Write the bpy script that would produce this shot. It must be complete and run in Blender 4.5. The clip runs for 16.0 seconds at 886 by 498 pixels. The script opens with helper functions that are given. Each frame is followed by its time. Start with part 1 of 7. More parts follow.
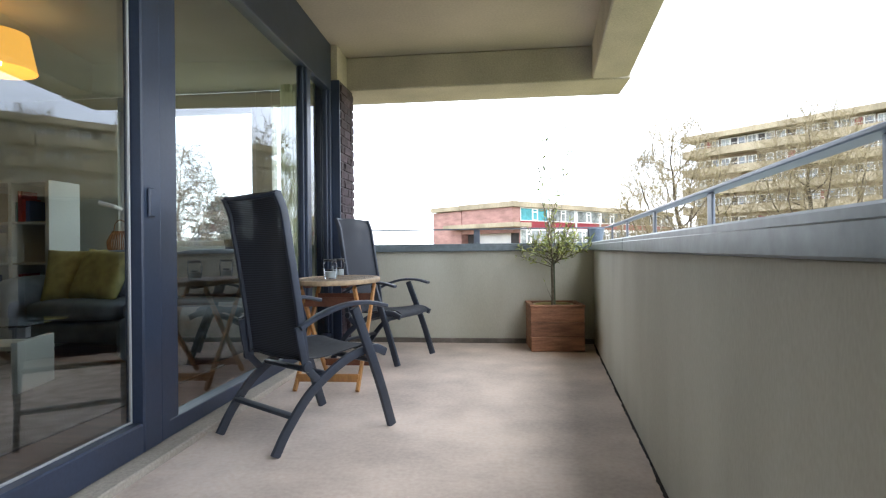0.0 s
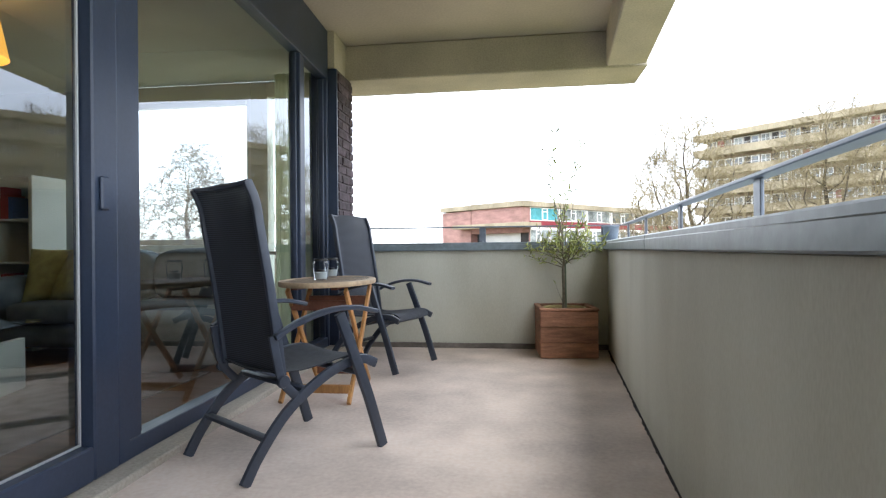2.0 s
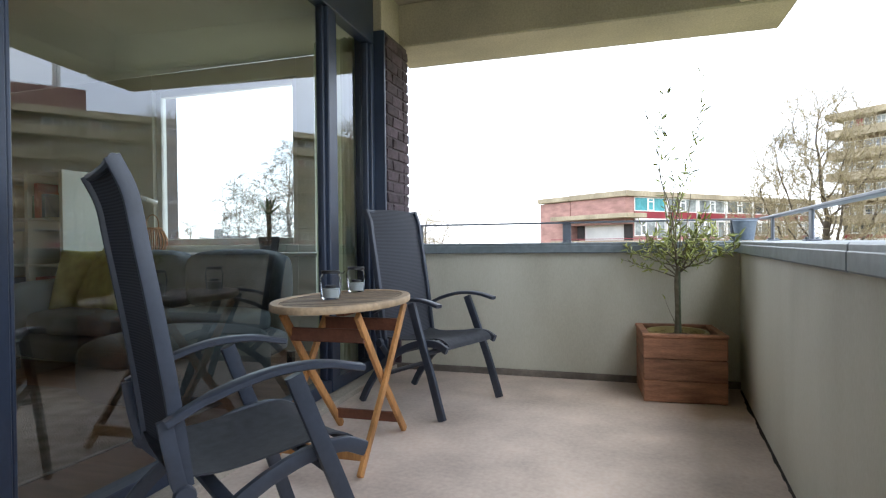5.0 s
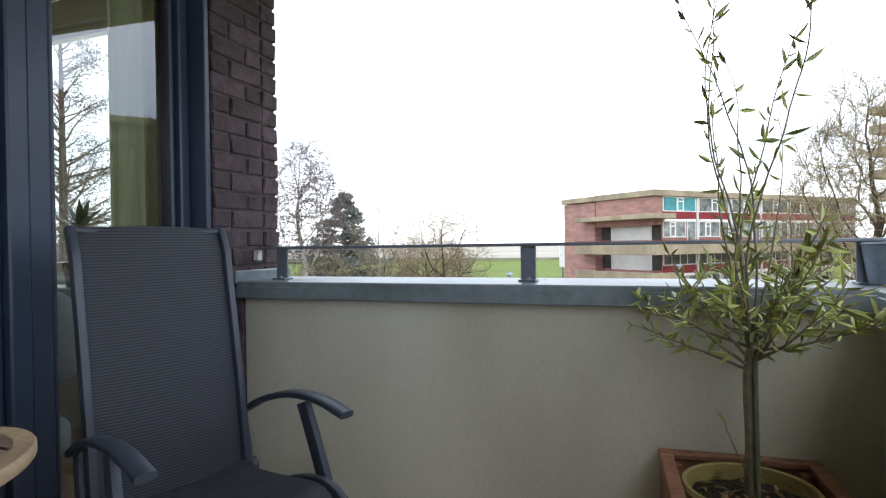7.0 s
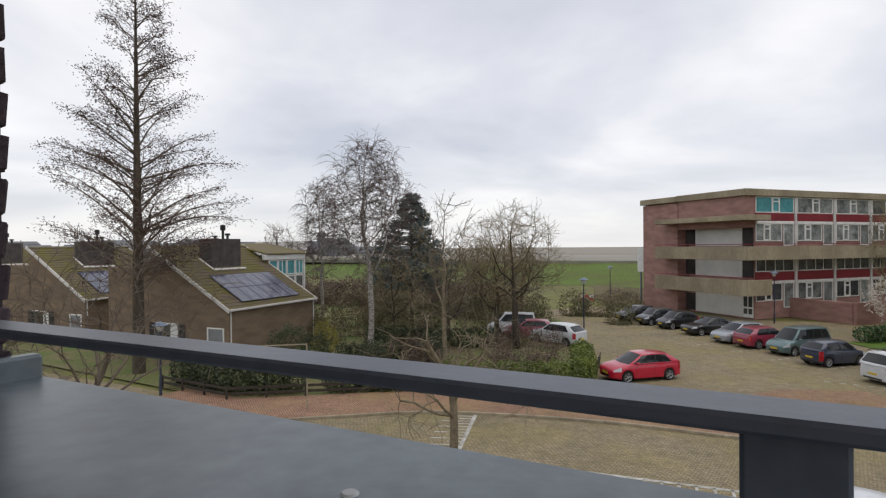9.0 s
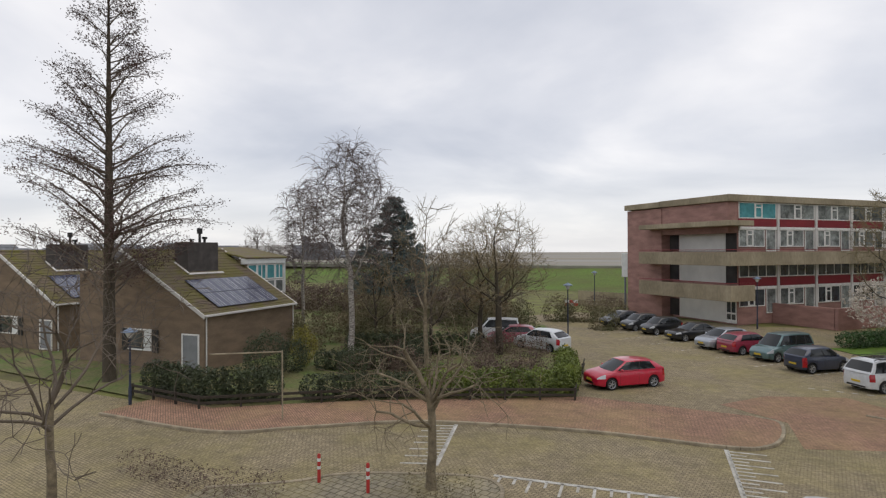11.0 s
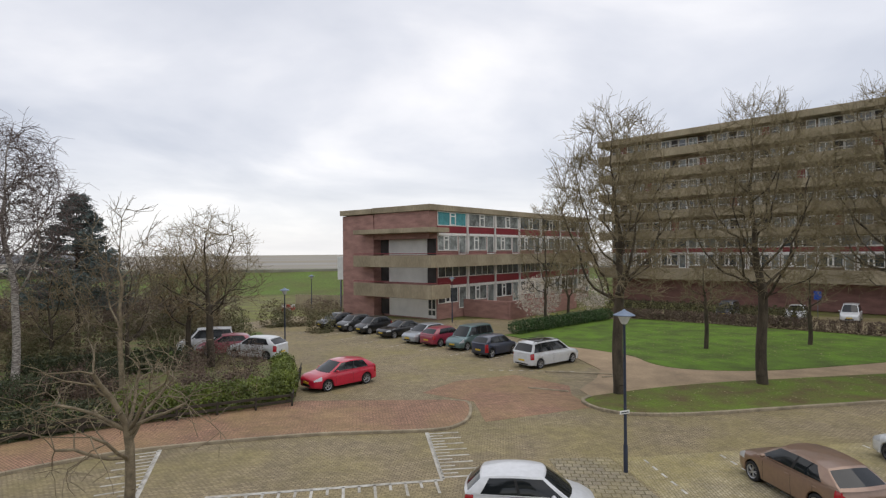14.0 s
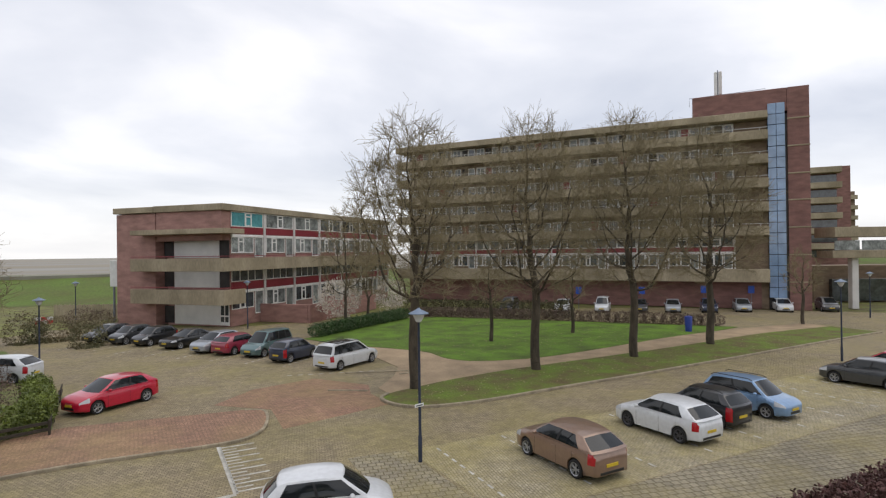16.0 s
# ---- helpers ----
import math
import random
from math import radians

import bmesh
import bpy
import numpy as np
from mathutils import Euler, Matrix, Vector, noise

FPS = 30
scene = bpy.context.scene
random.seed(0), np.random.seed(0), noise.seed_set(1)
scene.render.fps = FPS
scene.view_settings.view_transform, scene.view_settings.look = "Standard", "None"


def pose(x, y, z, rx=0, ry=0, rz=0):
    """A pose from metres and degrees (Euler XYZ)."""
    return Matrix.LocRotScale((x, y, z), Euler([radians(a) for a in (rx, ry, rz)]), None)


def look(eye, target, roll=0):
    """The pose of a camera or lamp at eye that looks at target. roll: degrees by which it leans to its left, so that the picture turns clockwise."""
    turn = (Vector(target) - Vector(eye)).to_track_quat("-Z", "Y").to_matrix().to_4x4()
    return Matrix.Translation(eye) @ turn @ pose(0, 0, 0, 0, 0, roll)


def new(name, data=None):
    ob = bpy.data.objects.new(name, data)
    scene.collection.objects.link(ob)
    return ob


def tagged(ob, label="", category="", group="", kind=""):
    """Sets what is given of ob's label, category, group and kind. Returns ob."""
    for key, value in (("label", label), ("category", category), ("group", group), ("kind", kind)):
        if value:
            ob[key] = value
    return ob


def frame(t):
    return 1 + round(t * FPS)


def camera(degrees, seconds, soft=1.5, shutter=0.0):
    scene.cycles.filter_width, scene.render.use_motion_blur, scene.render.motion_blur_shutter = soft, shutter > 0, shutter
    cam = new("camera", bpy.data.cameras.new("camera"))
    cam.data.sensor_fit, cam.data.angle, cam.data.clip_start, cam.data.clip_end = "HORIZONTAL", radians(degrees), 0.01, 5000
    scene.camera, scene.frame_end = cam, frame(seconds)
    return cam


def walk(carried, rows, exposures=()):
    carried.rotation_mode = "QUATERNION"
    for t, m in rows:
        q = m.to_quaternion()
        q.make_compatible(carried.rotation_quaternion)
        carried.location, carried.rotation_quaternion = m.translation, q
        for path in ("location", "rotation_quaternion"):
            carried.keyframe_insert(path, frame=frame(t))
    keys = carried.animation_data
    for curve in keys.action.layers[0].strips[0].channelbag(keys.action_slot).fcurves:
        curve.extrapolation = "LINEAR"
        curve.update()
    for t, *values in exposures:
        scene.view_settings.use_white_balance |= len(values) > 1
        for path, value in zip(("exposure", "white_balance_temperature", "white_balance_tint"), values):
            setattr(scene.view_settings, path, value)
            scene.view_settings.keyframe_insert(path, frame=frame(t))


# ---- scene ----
cam = camera(75.87, 16.0, 1.25)
ROWS = [
    (0, 3.022, 0.004, 0.905, 6.81, 0.05, 0.59),
    (0.5, 3.052, 0.133, 0.906, 6.17, -0.09, 0.59),
    (1, 3.065, 0.256, 0.904, 5.90, -0.12, 0.64),
    (1.5, 3.058, 0.335, 0.901, 6.17, -0.05, 0.57),
    (2, 3.037, 0.345, 0.897, 7.78, 0.05, 0.53),
    (2.5, 3.026, 0.352, 0.896, 10.44, 0.10, 0.59),
    (3, 3.018, 0.363, 0.891, 13.12, 0.12, 0.50),
    (5.5, 3.112, 1.903, 1.008, 18.04, -0.71, 0.69),
    (6, 3.138, 2.420, 1.051, 18.53, -0.57, 0.61),
    (6.5, 3.151, 2.930, 1.082, 19.43, -0.62, 0.41),
    (7, 3.143, 3.443, 1.108, 20.26, -0.49, 0.87),
    (7.5, 3.058, 4.004, 1.156, 21.64, -0.63, 0.64),
    (8, 2.961, 4.477, 1.188, 23.26, -0.61, 0.59),
    (8.5, 2.817, 4.883, 1.195, 24.90, -0.43, 0.45),
    (9, 2.658, 5.221, 1.210, 27.43, -0.28, 0.45),
    (9.2, 2.548, 5.402, 1.195, 28.08, -0.18, 0.32),
    (11.5, 2.560, 5.907, 1.212, 23.77, 0.44, 0.21),
    (12, 2.556, 5.861, 1.224, 18.74, 0.44, 0.36),
    (12.5, 2.543, 5.755, 1.289, 13.43, 0.34, 0.38),
    (13, 2.588, 5.664, 1.335, 8.52, 0.29, 0.44),
    (13.5, 2.642, 5.632, 1.361, 3.56, 0.23, 0.45),
    (14, 2.668, 5.587, 1.355, -1.92, 0.26, 0.52),
    (14.5, 2.672, 5.535, 1.354, -7.14, 0.28, 0.61),
    (15, 2.686, 5.469, 1.342, -12.29, 0.28, 0.65),
    (15.5, 2.688, 5.397, 1.363, -17.06, 0.24, 0.59),
    (16, 2.696, 5.368, 1.356, -21.79, 0.26, 0.70),
]

# exposure follows the camera's own metering: brighter under the balcony roof, darker in the open
walk(cam, [(t, pose(x, y, z, 90 + pitch, roll, yaw)) for t, x, y, z, yaw, pitch, roll in ROWS],
     exposures=[(0, 2.40, 6200, 9), (3.2, 2.36, 6200, 9), (5.5, 2.12, 6150, 9), (6.5, 1.98, 6150, 9), (7.0, 1.62, 6250, 9), (7.5, 1.52, 6300, 10), (8.0, 1.1, 6450, 10), (8.5, 0.40, 6600, 11), (9.0, 0.0, 6700, 12), (9.5, -0.06, 6700, 12), (12.5, -0.02, 6700, 12), (14.0, 0.08, 6700, 12), (16, 0.16, 6700, 12)])

# ---- sky and light: closed overcast ----
GROUND = -6.2
world = bpy.data.worlds.new("overcast_sky")
scene.world = world
world.use_nodes = True
wn, wl = world.node_tree.nodes, world.node_tree.links
wn.clear()


def wnode(kind, **kw):
    n = wn.new(kind)
    for k, v in kw.items():
        if k == "op":
            n.operation = v
        else:
            n.inputs[int(k[1:])].default_value = v
    return n


tc = wnode("ShaderNodeTexCoord")
sep = wnode("ShaderNodeSeparateXYZ")
wl.new(tc.outputs["Generated"], sep.inputs[0])
zc = wnode("ShaderNodeMath", op="MAXIMUM", i1=0.0)
wl.new(sep.outputs[2], zc.inputs[0])
zo = wnode("ShaderNodeMath", op="ADD", i1=0.16)
wl.new(zc.outputs[0], zo.inputs[0])
dx = wnode("ShaderNodeMath", op="DIVIDE")
dy = wnode("ShaderNodeMath", op="DIVIDE")
wl.new(sep.outputs[0], dx.inputs[0]), wl.new(zo.outputs[0], dx.inputs[1])
wl.new(sep.outputs[1], dy.inputs[0]), wl.new(zo.outputs[0], dy.inputs[1])
comb = wnode("ShaderNodeCombineXYZ")
wl.new(dx.outputs[0], comb.inputs[0]), wl.new(dy.outputs[0], comb.inputs[1])
clouds = wn.new("ShaderNodeTexNoise")
clouds.inputs["Scale"].default_value, clouds.inputs["Detail"].default_value = 0.62, 6.0
clouds.inputs["Roughness"].default_value, clouds.inputs["Distortion"].default_value = 0.5, 0.35
wl.new(comb.outputs[0], clouds.inputs["Vector"])
ramp = wn.new("ShaderNodeValToRGB")
ramp.color_ramp.elements[0].position, ramp.color_ramp.elements[0].color = 0.36, (0.56, 0.60, 0.68, 1)
ramp.color_ramp.elements[1].position, ramp.color_ramp.elements[1].color = 0.62, (0.95, 0.96, 0.98, 1)
mid = ramp.color_ramp.elements.new(0.50)
mid.color = (0.73, 0.76, 0.82, 1)
wl.new(clouds.outputs[0], ramp.inputs[0])
haze = wn.new("ShaderNodeMapRange")
haze.inputs[1].default_value, haze.inputs[2].default_value = 0.0, 0.16
haze.inputs[3].default_value, haze.inputs[4].default_value = 0.75, 0.0
wl.new(sep.outputs[2], haze.inputs[0])
hmix = wn.new("ShaderNodeMixRGB")
hmix.inputs[2].default_value = (0.86, 0.88, 0.90, 1)
wl.new(haze.outputs[0], hmix.inputs[0]), wl.new(ramp.outputs[0], hmix.inputs[1])
sky = wn.new("ShaderNodeTexSky")
sky.sky_type, sky.sun_disc = "NISHITA", False
sky.sun_elevation, sky.sun_rotation = radians(70), radians(99)
smix = wn.new("ShaderNodeMixRGB")
smix.blend_type = "ADD"
smix.inputs[0].default_value = 0.02
wl.new(hmix.outputs[0], smix.inputs[1]), wl.new(sky.outputs[0], smix.inputs[2])
bg = wn.new("ShaderNodeBackground")
bg.inputs[1].default_value = 0.95
wl.new(smix.outputs[0], bg.inputs[0])
wout = wn.new("ShaderNodeOutputWorld")
wl.new(bg.outputs[0], wout.inputs[0])
sun_data = bpy.data.lights.new("sun", "SUN")
sun_data.energy, sun_data.angle, sun_data.color = 0.6, radians(50), (1.0, 0.94, 0.85)
sun = new("sun", sun_data)
sun.matrix_world = look((25, -4, 70), (0, 0, 0))

# ---- materials ----
def mat(name, col, rough=0.7, metal=0.0, var=0.25, scale=3.0, fine=60.0, bump=0.15, col2=None, spread=0.0, spec=0.5, stretch=None, depth=0.01):
    """A surface with grain at two scales. col2: the colour of patches; spread: change from piece to piece."""
    m = bpy.data.materials.new(name)
    m.use_nodes = True
    nt = m.node_tree
    n, l = nt.nodes, nt.links
    b = n["Principled BSDF"]
    b.inputs["Roughness"].default_value, b.inputs["Metallic"].default_value = rough, metal
    b.inputs["Specular IOR Level"].default_value = spec
    geo = n.new("ShaderNodeNewGeometry")
    src = geo.outputs["Position"]
    if stretch:
        mp = n.new("ShaderNodeMapping")
        mp.inputs["Scale"].default_value = stretch
        l.new(src, mp.inputs[0])
        src = mp.outputs[0]
    big, small = n.new("ShaderNodeTexNoise"), n.new("ShaderNodeTexNoise")
    for t, s, d in ((big, scale, 5.0), (small, fine, 3.0)):
        t.inputs["Scale"].default_value, t.inputs["Detail"].default_value = s, d
        l.new(src, t.inputs["Vector"])
    c2 = col2 or tuple(v * (1 - var) for v in col)
    hi = tuple(min(1, v * (1 + var * 0.5)) for v in col)
    r = n.new("ShaderNodeValToRGB")
    r.color_ramp.elements[0].position, r.color_ramp.elements[0].color = 0.33, (*c2, 1)
    r.color_ramp.elements[1].position, r.color_ramp.elements[1].color = 0.66, (*hi, 1)
    l.new(big.outputs[0], r.inputs[0])
    mx = n.new("ShaderNodeMixRGB")
    mx.blend_type, mx.inputs[0].default_value = "OVERLAY", min(1, var * 1.2)
    l.new(r.outputs[0], mx.inputs[1]), l.new(small.outputs[0], mx.inputs[2])
    last = mx.outputs[0]
    if spread:
        oi = n.new("ShaderNodeObjectInfo")
        mr = n.new("ShaderNodeMapRange")
        mr.inputs[3].default_value, mr.inputs[4].default_value = 1 - spread, 1 + spread
        l.new(oi.outputs["Random"], mr.inputs[0])
        sc = n.new("ShaderNodeVectorMath")
        sc.operation = "SCALE"
        l.new(last, sc.inputs[0]), l.new(mr.outputs[0], sc.inputs["Scale"])
        last = sc.outputs[0]
    l.new(last, b.inputs["Base Color"])
    if bump:
        bp = n.new("ShaderNodeBump")
        bp.inputs["Strength"].default_value, bp.inputs["Distance"].default_value = bump, depth
        l.new(small.outputs[0], bp.inputs["Height"]), l.new(bp.outputs[0], b.inputs["Normal"])
    return m


def paving(name, c1, c2, mortar, size, row, moss=(0.16, 0.15, 0.06), turn=0.0, moss_at=0.56):
    """Brick paving with joints, patches of moss and wear."""
    m = mat(name, c1, 0.85, var=0.2, scale=0.5, bump=0.2)
    n, l = m.node_tree.nodes, m.node_tree.links
    geo = n.new("ShaderNodeNewGeometry")
    mp = n.new("ShaderNodeMapping")
    mp.inputs["Rotation"].default_value = (0, 0, radians(turn))
    l.new(geo.outputs["Position"], mp.inputs[0])
    br = n.new("ShaderNodeTexBrick")
    br.inputs["Scale"].default_value = 1.0
    br.inputs["Brick Width"].default_value, br.inputs["Row Height"].default_value = size, row
    br.inputs["Mortar Size"].default_value, br.inputs["Bias"].default_value = size * 0.07, 0.0
    br.inputs["Color1"].default_value, br.inputs["Color2"].default_value = (*c1, 1), (*c2, 1)
    br.inputs["Mortar"].default_value = (*mortar, 1)
    l.new(mp.outputs[0], br.inputs["Vector"])
    nz = n.new("ShaderNodeTexNoise")
    nz.inputs["Scale"].default_value, nz.inputs["Detail"].default_value = 0.28, 8.0
    nz.inputs["Roughness"].default_value = 0.65
    l.new(geo.outputs["Position"], nz.inputs["Vector"])
    rr = n.new("ShaderNodeValToRGB")
    rr.color_ramp.elements[0].position, rr.color_ramp.elements[1].position = moss_at - 0.14, moss_at + 0.12
    rr.color_ramp.elements[1].color = (0.75, 0.75, 0.75, 1)
    l.new(nz.outputs[0], rr.inputs[0])
    mx = n.new("ShaderNodeMixRGB")
    mx.inputs[2].default_value = (*moss, 1)
    l.new(rr.outputs[0], mx.inputs[0]), l.new(br.outputs["Color"], mx.inputs[1])
    last = mx.outputs[0]
    for scale, detail, fac in ((0.16, 3.0, 0.40), (1.6, 6.0, 0.55), (11.0, 4.0, 0.70)):
        n2 = n.new("ShaderNodeTexNoise")
        n2.inputs["Scale"].default_value, n2.inputs["Detail"].default_value = scale, detail
        n2.inputs["Roughness"].default_value = 0.7
        l.new(geo.outputs["Position"], n2.inputs["Vector"])
        ov = n.new("ShaderNodeMixRGB")
        ov.blend_type, ov.inputs[0].default_value = "OVERLAY", fac
        l.new(last, ov.inputs[1]), l.new(n2.outputs[0], ov.inputs[2])
        last = ov.outputs[0]
    b = n["Principled BSDF"]
    l.new(ov.outputs[0], b.inputs["Base Color"])
    bp = n.new("ShaderNodeBump")
    bp.inputs["Strength"].default_value, bp.inputs["Distance"].default_value = 0.5, 0.01
    bp.invert = True
    l.new(br.outputs["Fac"], bp.inputs["Height"]), l.new(bp.outputs[0], b.inputs["Normal"])
    return m


def glass(name, ior=1.55, tint=(0.86, 0.91, 0.90), rough=0.0):
    """Clear sheet glass: looks through, and mirrors by the angle."""
    m = bpy.data.materials.new(name)
    m.use_nodes = True
    n, l = m.node_tree.nodes, m.node_tree.links
    n.clear()
    tr, gl, mx = n.new("ShaderNodeBsdfTransparent"), n.new("ShaderNodeBsdfGlossy"), n.new("ShaderNodeMixShader")
    fr, out = n.new("ShaderNodeFresnel"), n.new("ShaderNodeOutputMaterial")
    fr.inputs[0].default_value = ior
    tr.inputs[0].default_value = (*tint, 1)
    gl.inputs[0].default_value, gl.inputs["Roughness"].default_value = (0.95, 0.97, 1.0, 1), rough
    l.new(fr.outputs[0], mx.inputs[0]), l.new(tr.outputs[0], mx.inputs[1]), l.new(gl.outputs[0], mx.inputs[2])
    l.new(mx.outputs[0], out.inputs[0])
    return m


def plain(name, col, rough=0.5, metal=0.0, coat=0.0, emit=0.0, alpha=1.0):
    m = mat(name, col, rough, metal, var=0.08, scale=6, bump=0.03)
    b = m.node_tree.nodes["Principled BSDF"]
    b.inputs["Coat Weight"].default_value = coat
    if emit:
        b.inputs["Emission Color"].default_value, b.inputs["Emission Strength"].default_value = (*col, 1), emit
    return m


FLOOR = mat("worn_concrete_floor", (0.66, 0.555, 0.48), 0.72, var=0.20, scale=1.9, fine=45, bump=0.08, col2=(0.46, 0.385, 0.335))
PLASTER = mat("cream_render", (0.62, 0.61, 0.515), 0.85, var=0.13, scale=1.5, fine=160, bump=0.10, col2=(0.52, 0.505, 0.41), stretch=(1, 1, 0.35), depth=0.002)
ZINC = mat("grey_cap_sheet", (0.205, 0.245, 0.268), 0.36, 0.0, var=0.3, scale=2.4, fine=22, bump=0.08, col2=(0.145, 0.178, 0.195))
RAIL = mat("grey_painted_steel", (0.17, 0.19, 0.23), 0.4, 0.2, var=0.12, scale=5, bump=0.04)
FRAME = mat("navy_aluminium", (0.032, 0.047, 0.085), 0.38, 0.0, var=0.15, scale=3, bump=0.03)
CONCRETE = mat("board_concrete", (0.48, 0.435, 0.365), 0.9, var=0.25, scale=1.4, fine=70, bump=0.35, col2=(0.39, 0.355, 0.30))
CEIL = mat("painted_soffit", (0.49, 0.43, 0.37), 0.85, var=0.15, scale=0.8, fine=50, bump=0.15)
BRICK = mat("dark_purple_brick", (0.070, 0.049, 0.060), 0.9, var=0.4, scale=14, fine=90, bump=0.7, spread=0.28, depth=0.006)
MORTAR = mat("grey_mortar", (0.080, 0.066, 0.070), 0.95, var=0.2, scale=20, fine=150, bump=0.5)
SLING = mat("charcoal_mesh_fabric", (0.030, 0.032, 0.038), 0.75, var=0.15, scale=4, fine=240, bump=0.3, stretch=(1, 1, 3), depth=0.002)
_n, _l = SLING.node_tree.nodes, SLING.node_tree.links
_wv, _gp, _mx = _n.new("ShaderNodeTexWave"), _n.new("ShaderNodeNewGeometry"), _n.new("ShaderNodeMixRGB")
_wv.bands_direction, _wv.inputs["Scale"].default_value, _wv.inputs["Distortion"].default_value = "Z", 36.0, 0.3
_mx.inputs[1].default_value, _mx.inputs[2].default_value = (0.016, 0.018, 0.024, 1), (0.062, 0.069, 0.088, 1)
_l.new(_gp.outputs["Position"], _wv.inputs["Vector"]), _l.new(_wv.outputs["Fac"], _mx.inputs[0])
_l.new(_mx.outputs[0], _n["Principled BSDF"].inputs["Base Color"])
_tr, _ms = _n.new("ShaderNodeBsdfTransparent"), _n.new("ShaderNodeMixShader")
_ms.inputs[0].default_value = 0.10
_l.new(_n["Principled BSDF"].outputs[0], _ms.inputs[1]), _l.new(_tr.outputs[0], _ms.inputs[2])
_l.new(_ms.outputs[0], _n["Material Output"].inputs[0])
SEATCLOTH = mat("charcoal_seat_mesh", (0.038, 0.042, 0.052), 0.75, var=0.25, scale=30, fine=260, bump=0.3, depth=0.002)
CHAIR = mat("anthracite_chair_frame", (0.042, 0.052, 0.074), 0.42, 0.0, var=0.15, scale=6, bump=0.05)
TEAK = mat("weathered_teak", (0.28, 0.20, 0.125), 0.6, var=0.3, scale=5, fine=60, bump=0.25, stretch=(1, 6, 1), spread=0.12, depth=0.003)
TEAKRED = mat("red_stained_teak", (0.16, 0.060, 0.032), 0.6, var=0.3, scale=5, fine=60, bump=0.2)
# colour for slat sides: grime plus painted-in shade of the gaps
TEAKEDGE = mat("grimy_shaded_slat_edges", (0.055, 0.042, 0.03), 0.85, var=0.4, scale=9, fine=60, bump=0.2)
TEAKRIM = mat("pale_teak_rim", (0.40, 0.29, 0.175), 0.6, var=0.3, scale=6, fine=60, bump=0.25, spread=0.1, depth=0.003)
TEAKLEG = mat("oiled_teak_legs", (0.46, 0.225, 0.075), 0.55, var=0.35, scale=9, fine=80, bump=0.2, stretch=(1, 1, 0.25))
PLANK = mat("reddish_planter_wood", (0.37, 0.180, 0.105), 0.7, var=0.4, scale=5, fine=45, bump=0.3, stretch=(1, 1, 7), spread=0.15, depth=0.003)
POTM = mat("olive_glazed_pot", (0.33, 0.27, 0.10), 0.45, var=0.15, scale=7, bump=0.05)
SOIL = mat("dark_soil", (0.035, 0.026, 0.018), 0.95, var=0.5, scale=25, fine=120, bump=1.0, depth=0.02)
LEAF = mat("willow_green_leaf", (0.36, 0.38, 0.10), 0.5, var=0.35, scale=14, fine=50, bump=0.05, col2=(0.19, 0.24, 0.08))
BARK = mat("young_green_bark", (0.20, 0.175, 0.12), 0.85, var=0.3, scale=20, bump=0.3)
GLASS = glass("window_glass", 2.1)
JARGLASS = glass("jar_glass", 1.14, (0.98, 0.99, 0.99))
BLACK = plain("black_plastic", (0.012, 0.012, 0.013), 0.4)
WHITE = mat("white_paint", (0.72, 0.73, 0.71), 0.6, var=0.08, scale=2, bump=0.05)
ROAD = paving("olive_brick_road", (0.35, 0.285, 0.175), (0.25, 0.20, 0.125), (0.13, 0.105, 0.062), 0.21, 0.105, (0.255, 0.215, 0.085), 8)
REDPAVE = paving("red_brick_paving", (0.40, 0.225, 0.145), (0.29, 0.165, 0.11), (0.16, 0.10, 0.065), 0.21, 0.105, (0.29, 0.20, 0.095), 38, 0.54)
TILES = paving("grey_tile_paving", (0.285, 0.25, 0.175), (0.23, 0.20, 0.145), (0.10, 0.085, 0.045), 0.30, 0.30, (0.27, 0.225, 0.09), 8, 0.6)
BAYS = paving("pale_parking_paving", (0.41, 0.36, 0.265), (0.30, 0.26, 0.18), (0.18, 0.155, 0.085), 0.21, 0.105, (0.31, 0.26, 0.10), 96, 0.5)
KERB = mat("concrete_kerb", (0.33, 0.28, 0.195), 0.9, var=0.3, scale=2, fine=30, bump=0.3)
GRASS = mat("winter_grass", (0.095, 0.185, 0.009), 0.9, var=0.35, scale=0.5, fine=9, bump=0.9, col2=(0.062, 0.095, 0.010), depth=0.05)
VERGE = mat("worn_verge_grass", (0.10, 0.155, 0.012), 0.9, var=0.4, scale=0.7, fine=9, bump=0.9, col2=(0.115, 0.085, 0.030), depth=0.05)
GRASSY = mat("mossy_verge", (0.15, 0.16, 0.035), 0.9, var=0.4, scale=0.6, fine=9, bump=0.9, col2=(0.10, 0.085, 0.035), depth=0.05)
EARTH = mat("garden_earth", (0.15, 0.12, 0.060), 0.95, var=0.5, scale=0.5, fine=6, bump=1.0, col2=(0.10, 0.15, 0.030), depth=0.06)
WINWHITE = mat("white_window_paint", (0.82, 0.81, 0.78), 0.45, var=0.1, scale=2, bump=0.05)
RENDERW = mat("pale_grey_render", (0.74, 0.73, 0.69), 0.85, var=0.12, scale=0.6, fine=12, bump=0.15)
WALLBRICK = mat("red_brown_brickwork", (0.365, 0.205, 0.175), 0.9, var=0.25, scale=0.7, fine=9, bump=0.3, stretch=(1, 1, 3))
TOWERBRICK = mat("maroon_brickwork", (0.235, 0.122, 0.105), 0.9, var=0.25, scale=0.7, fine=9, bump=0.3, stretch=(1, 1, 3))
BROWNBRICK = mat("grey_brown_brickwork", (0.215, 0.155, 0.105), 0.9, var=0.22, scale=0.8, fine=9, bump=0.3, stretch=(1, 1, 3))
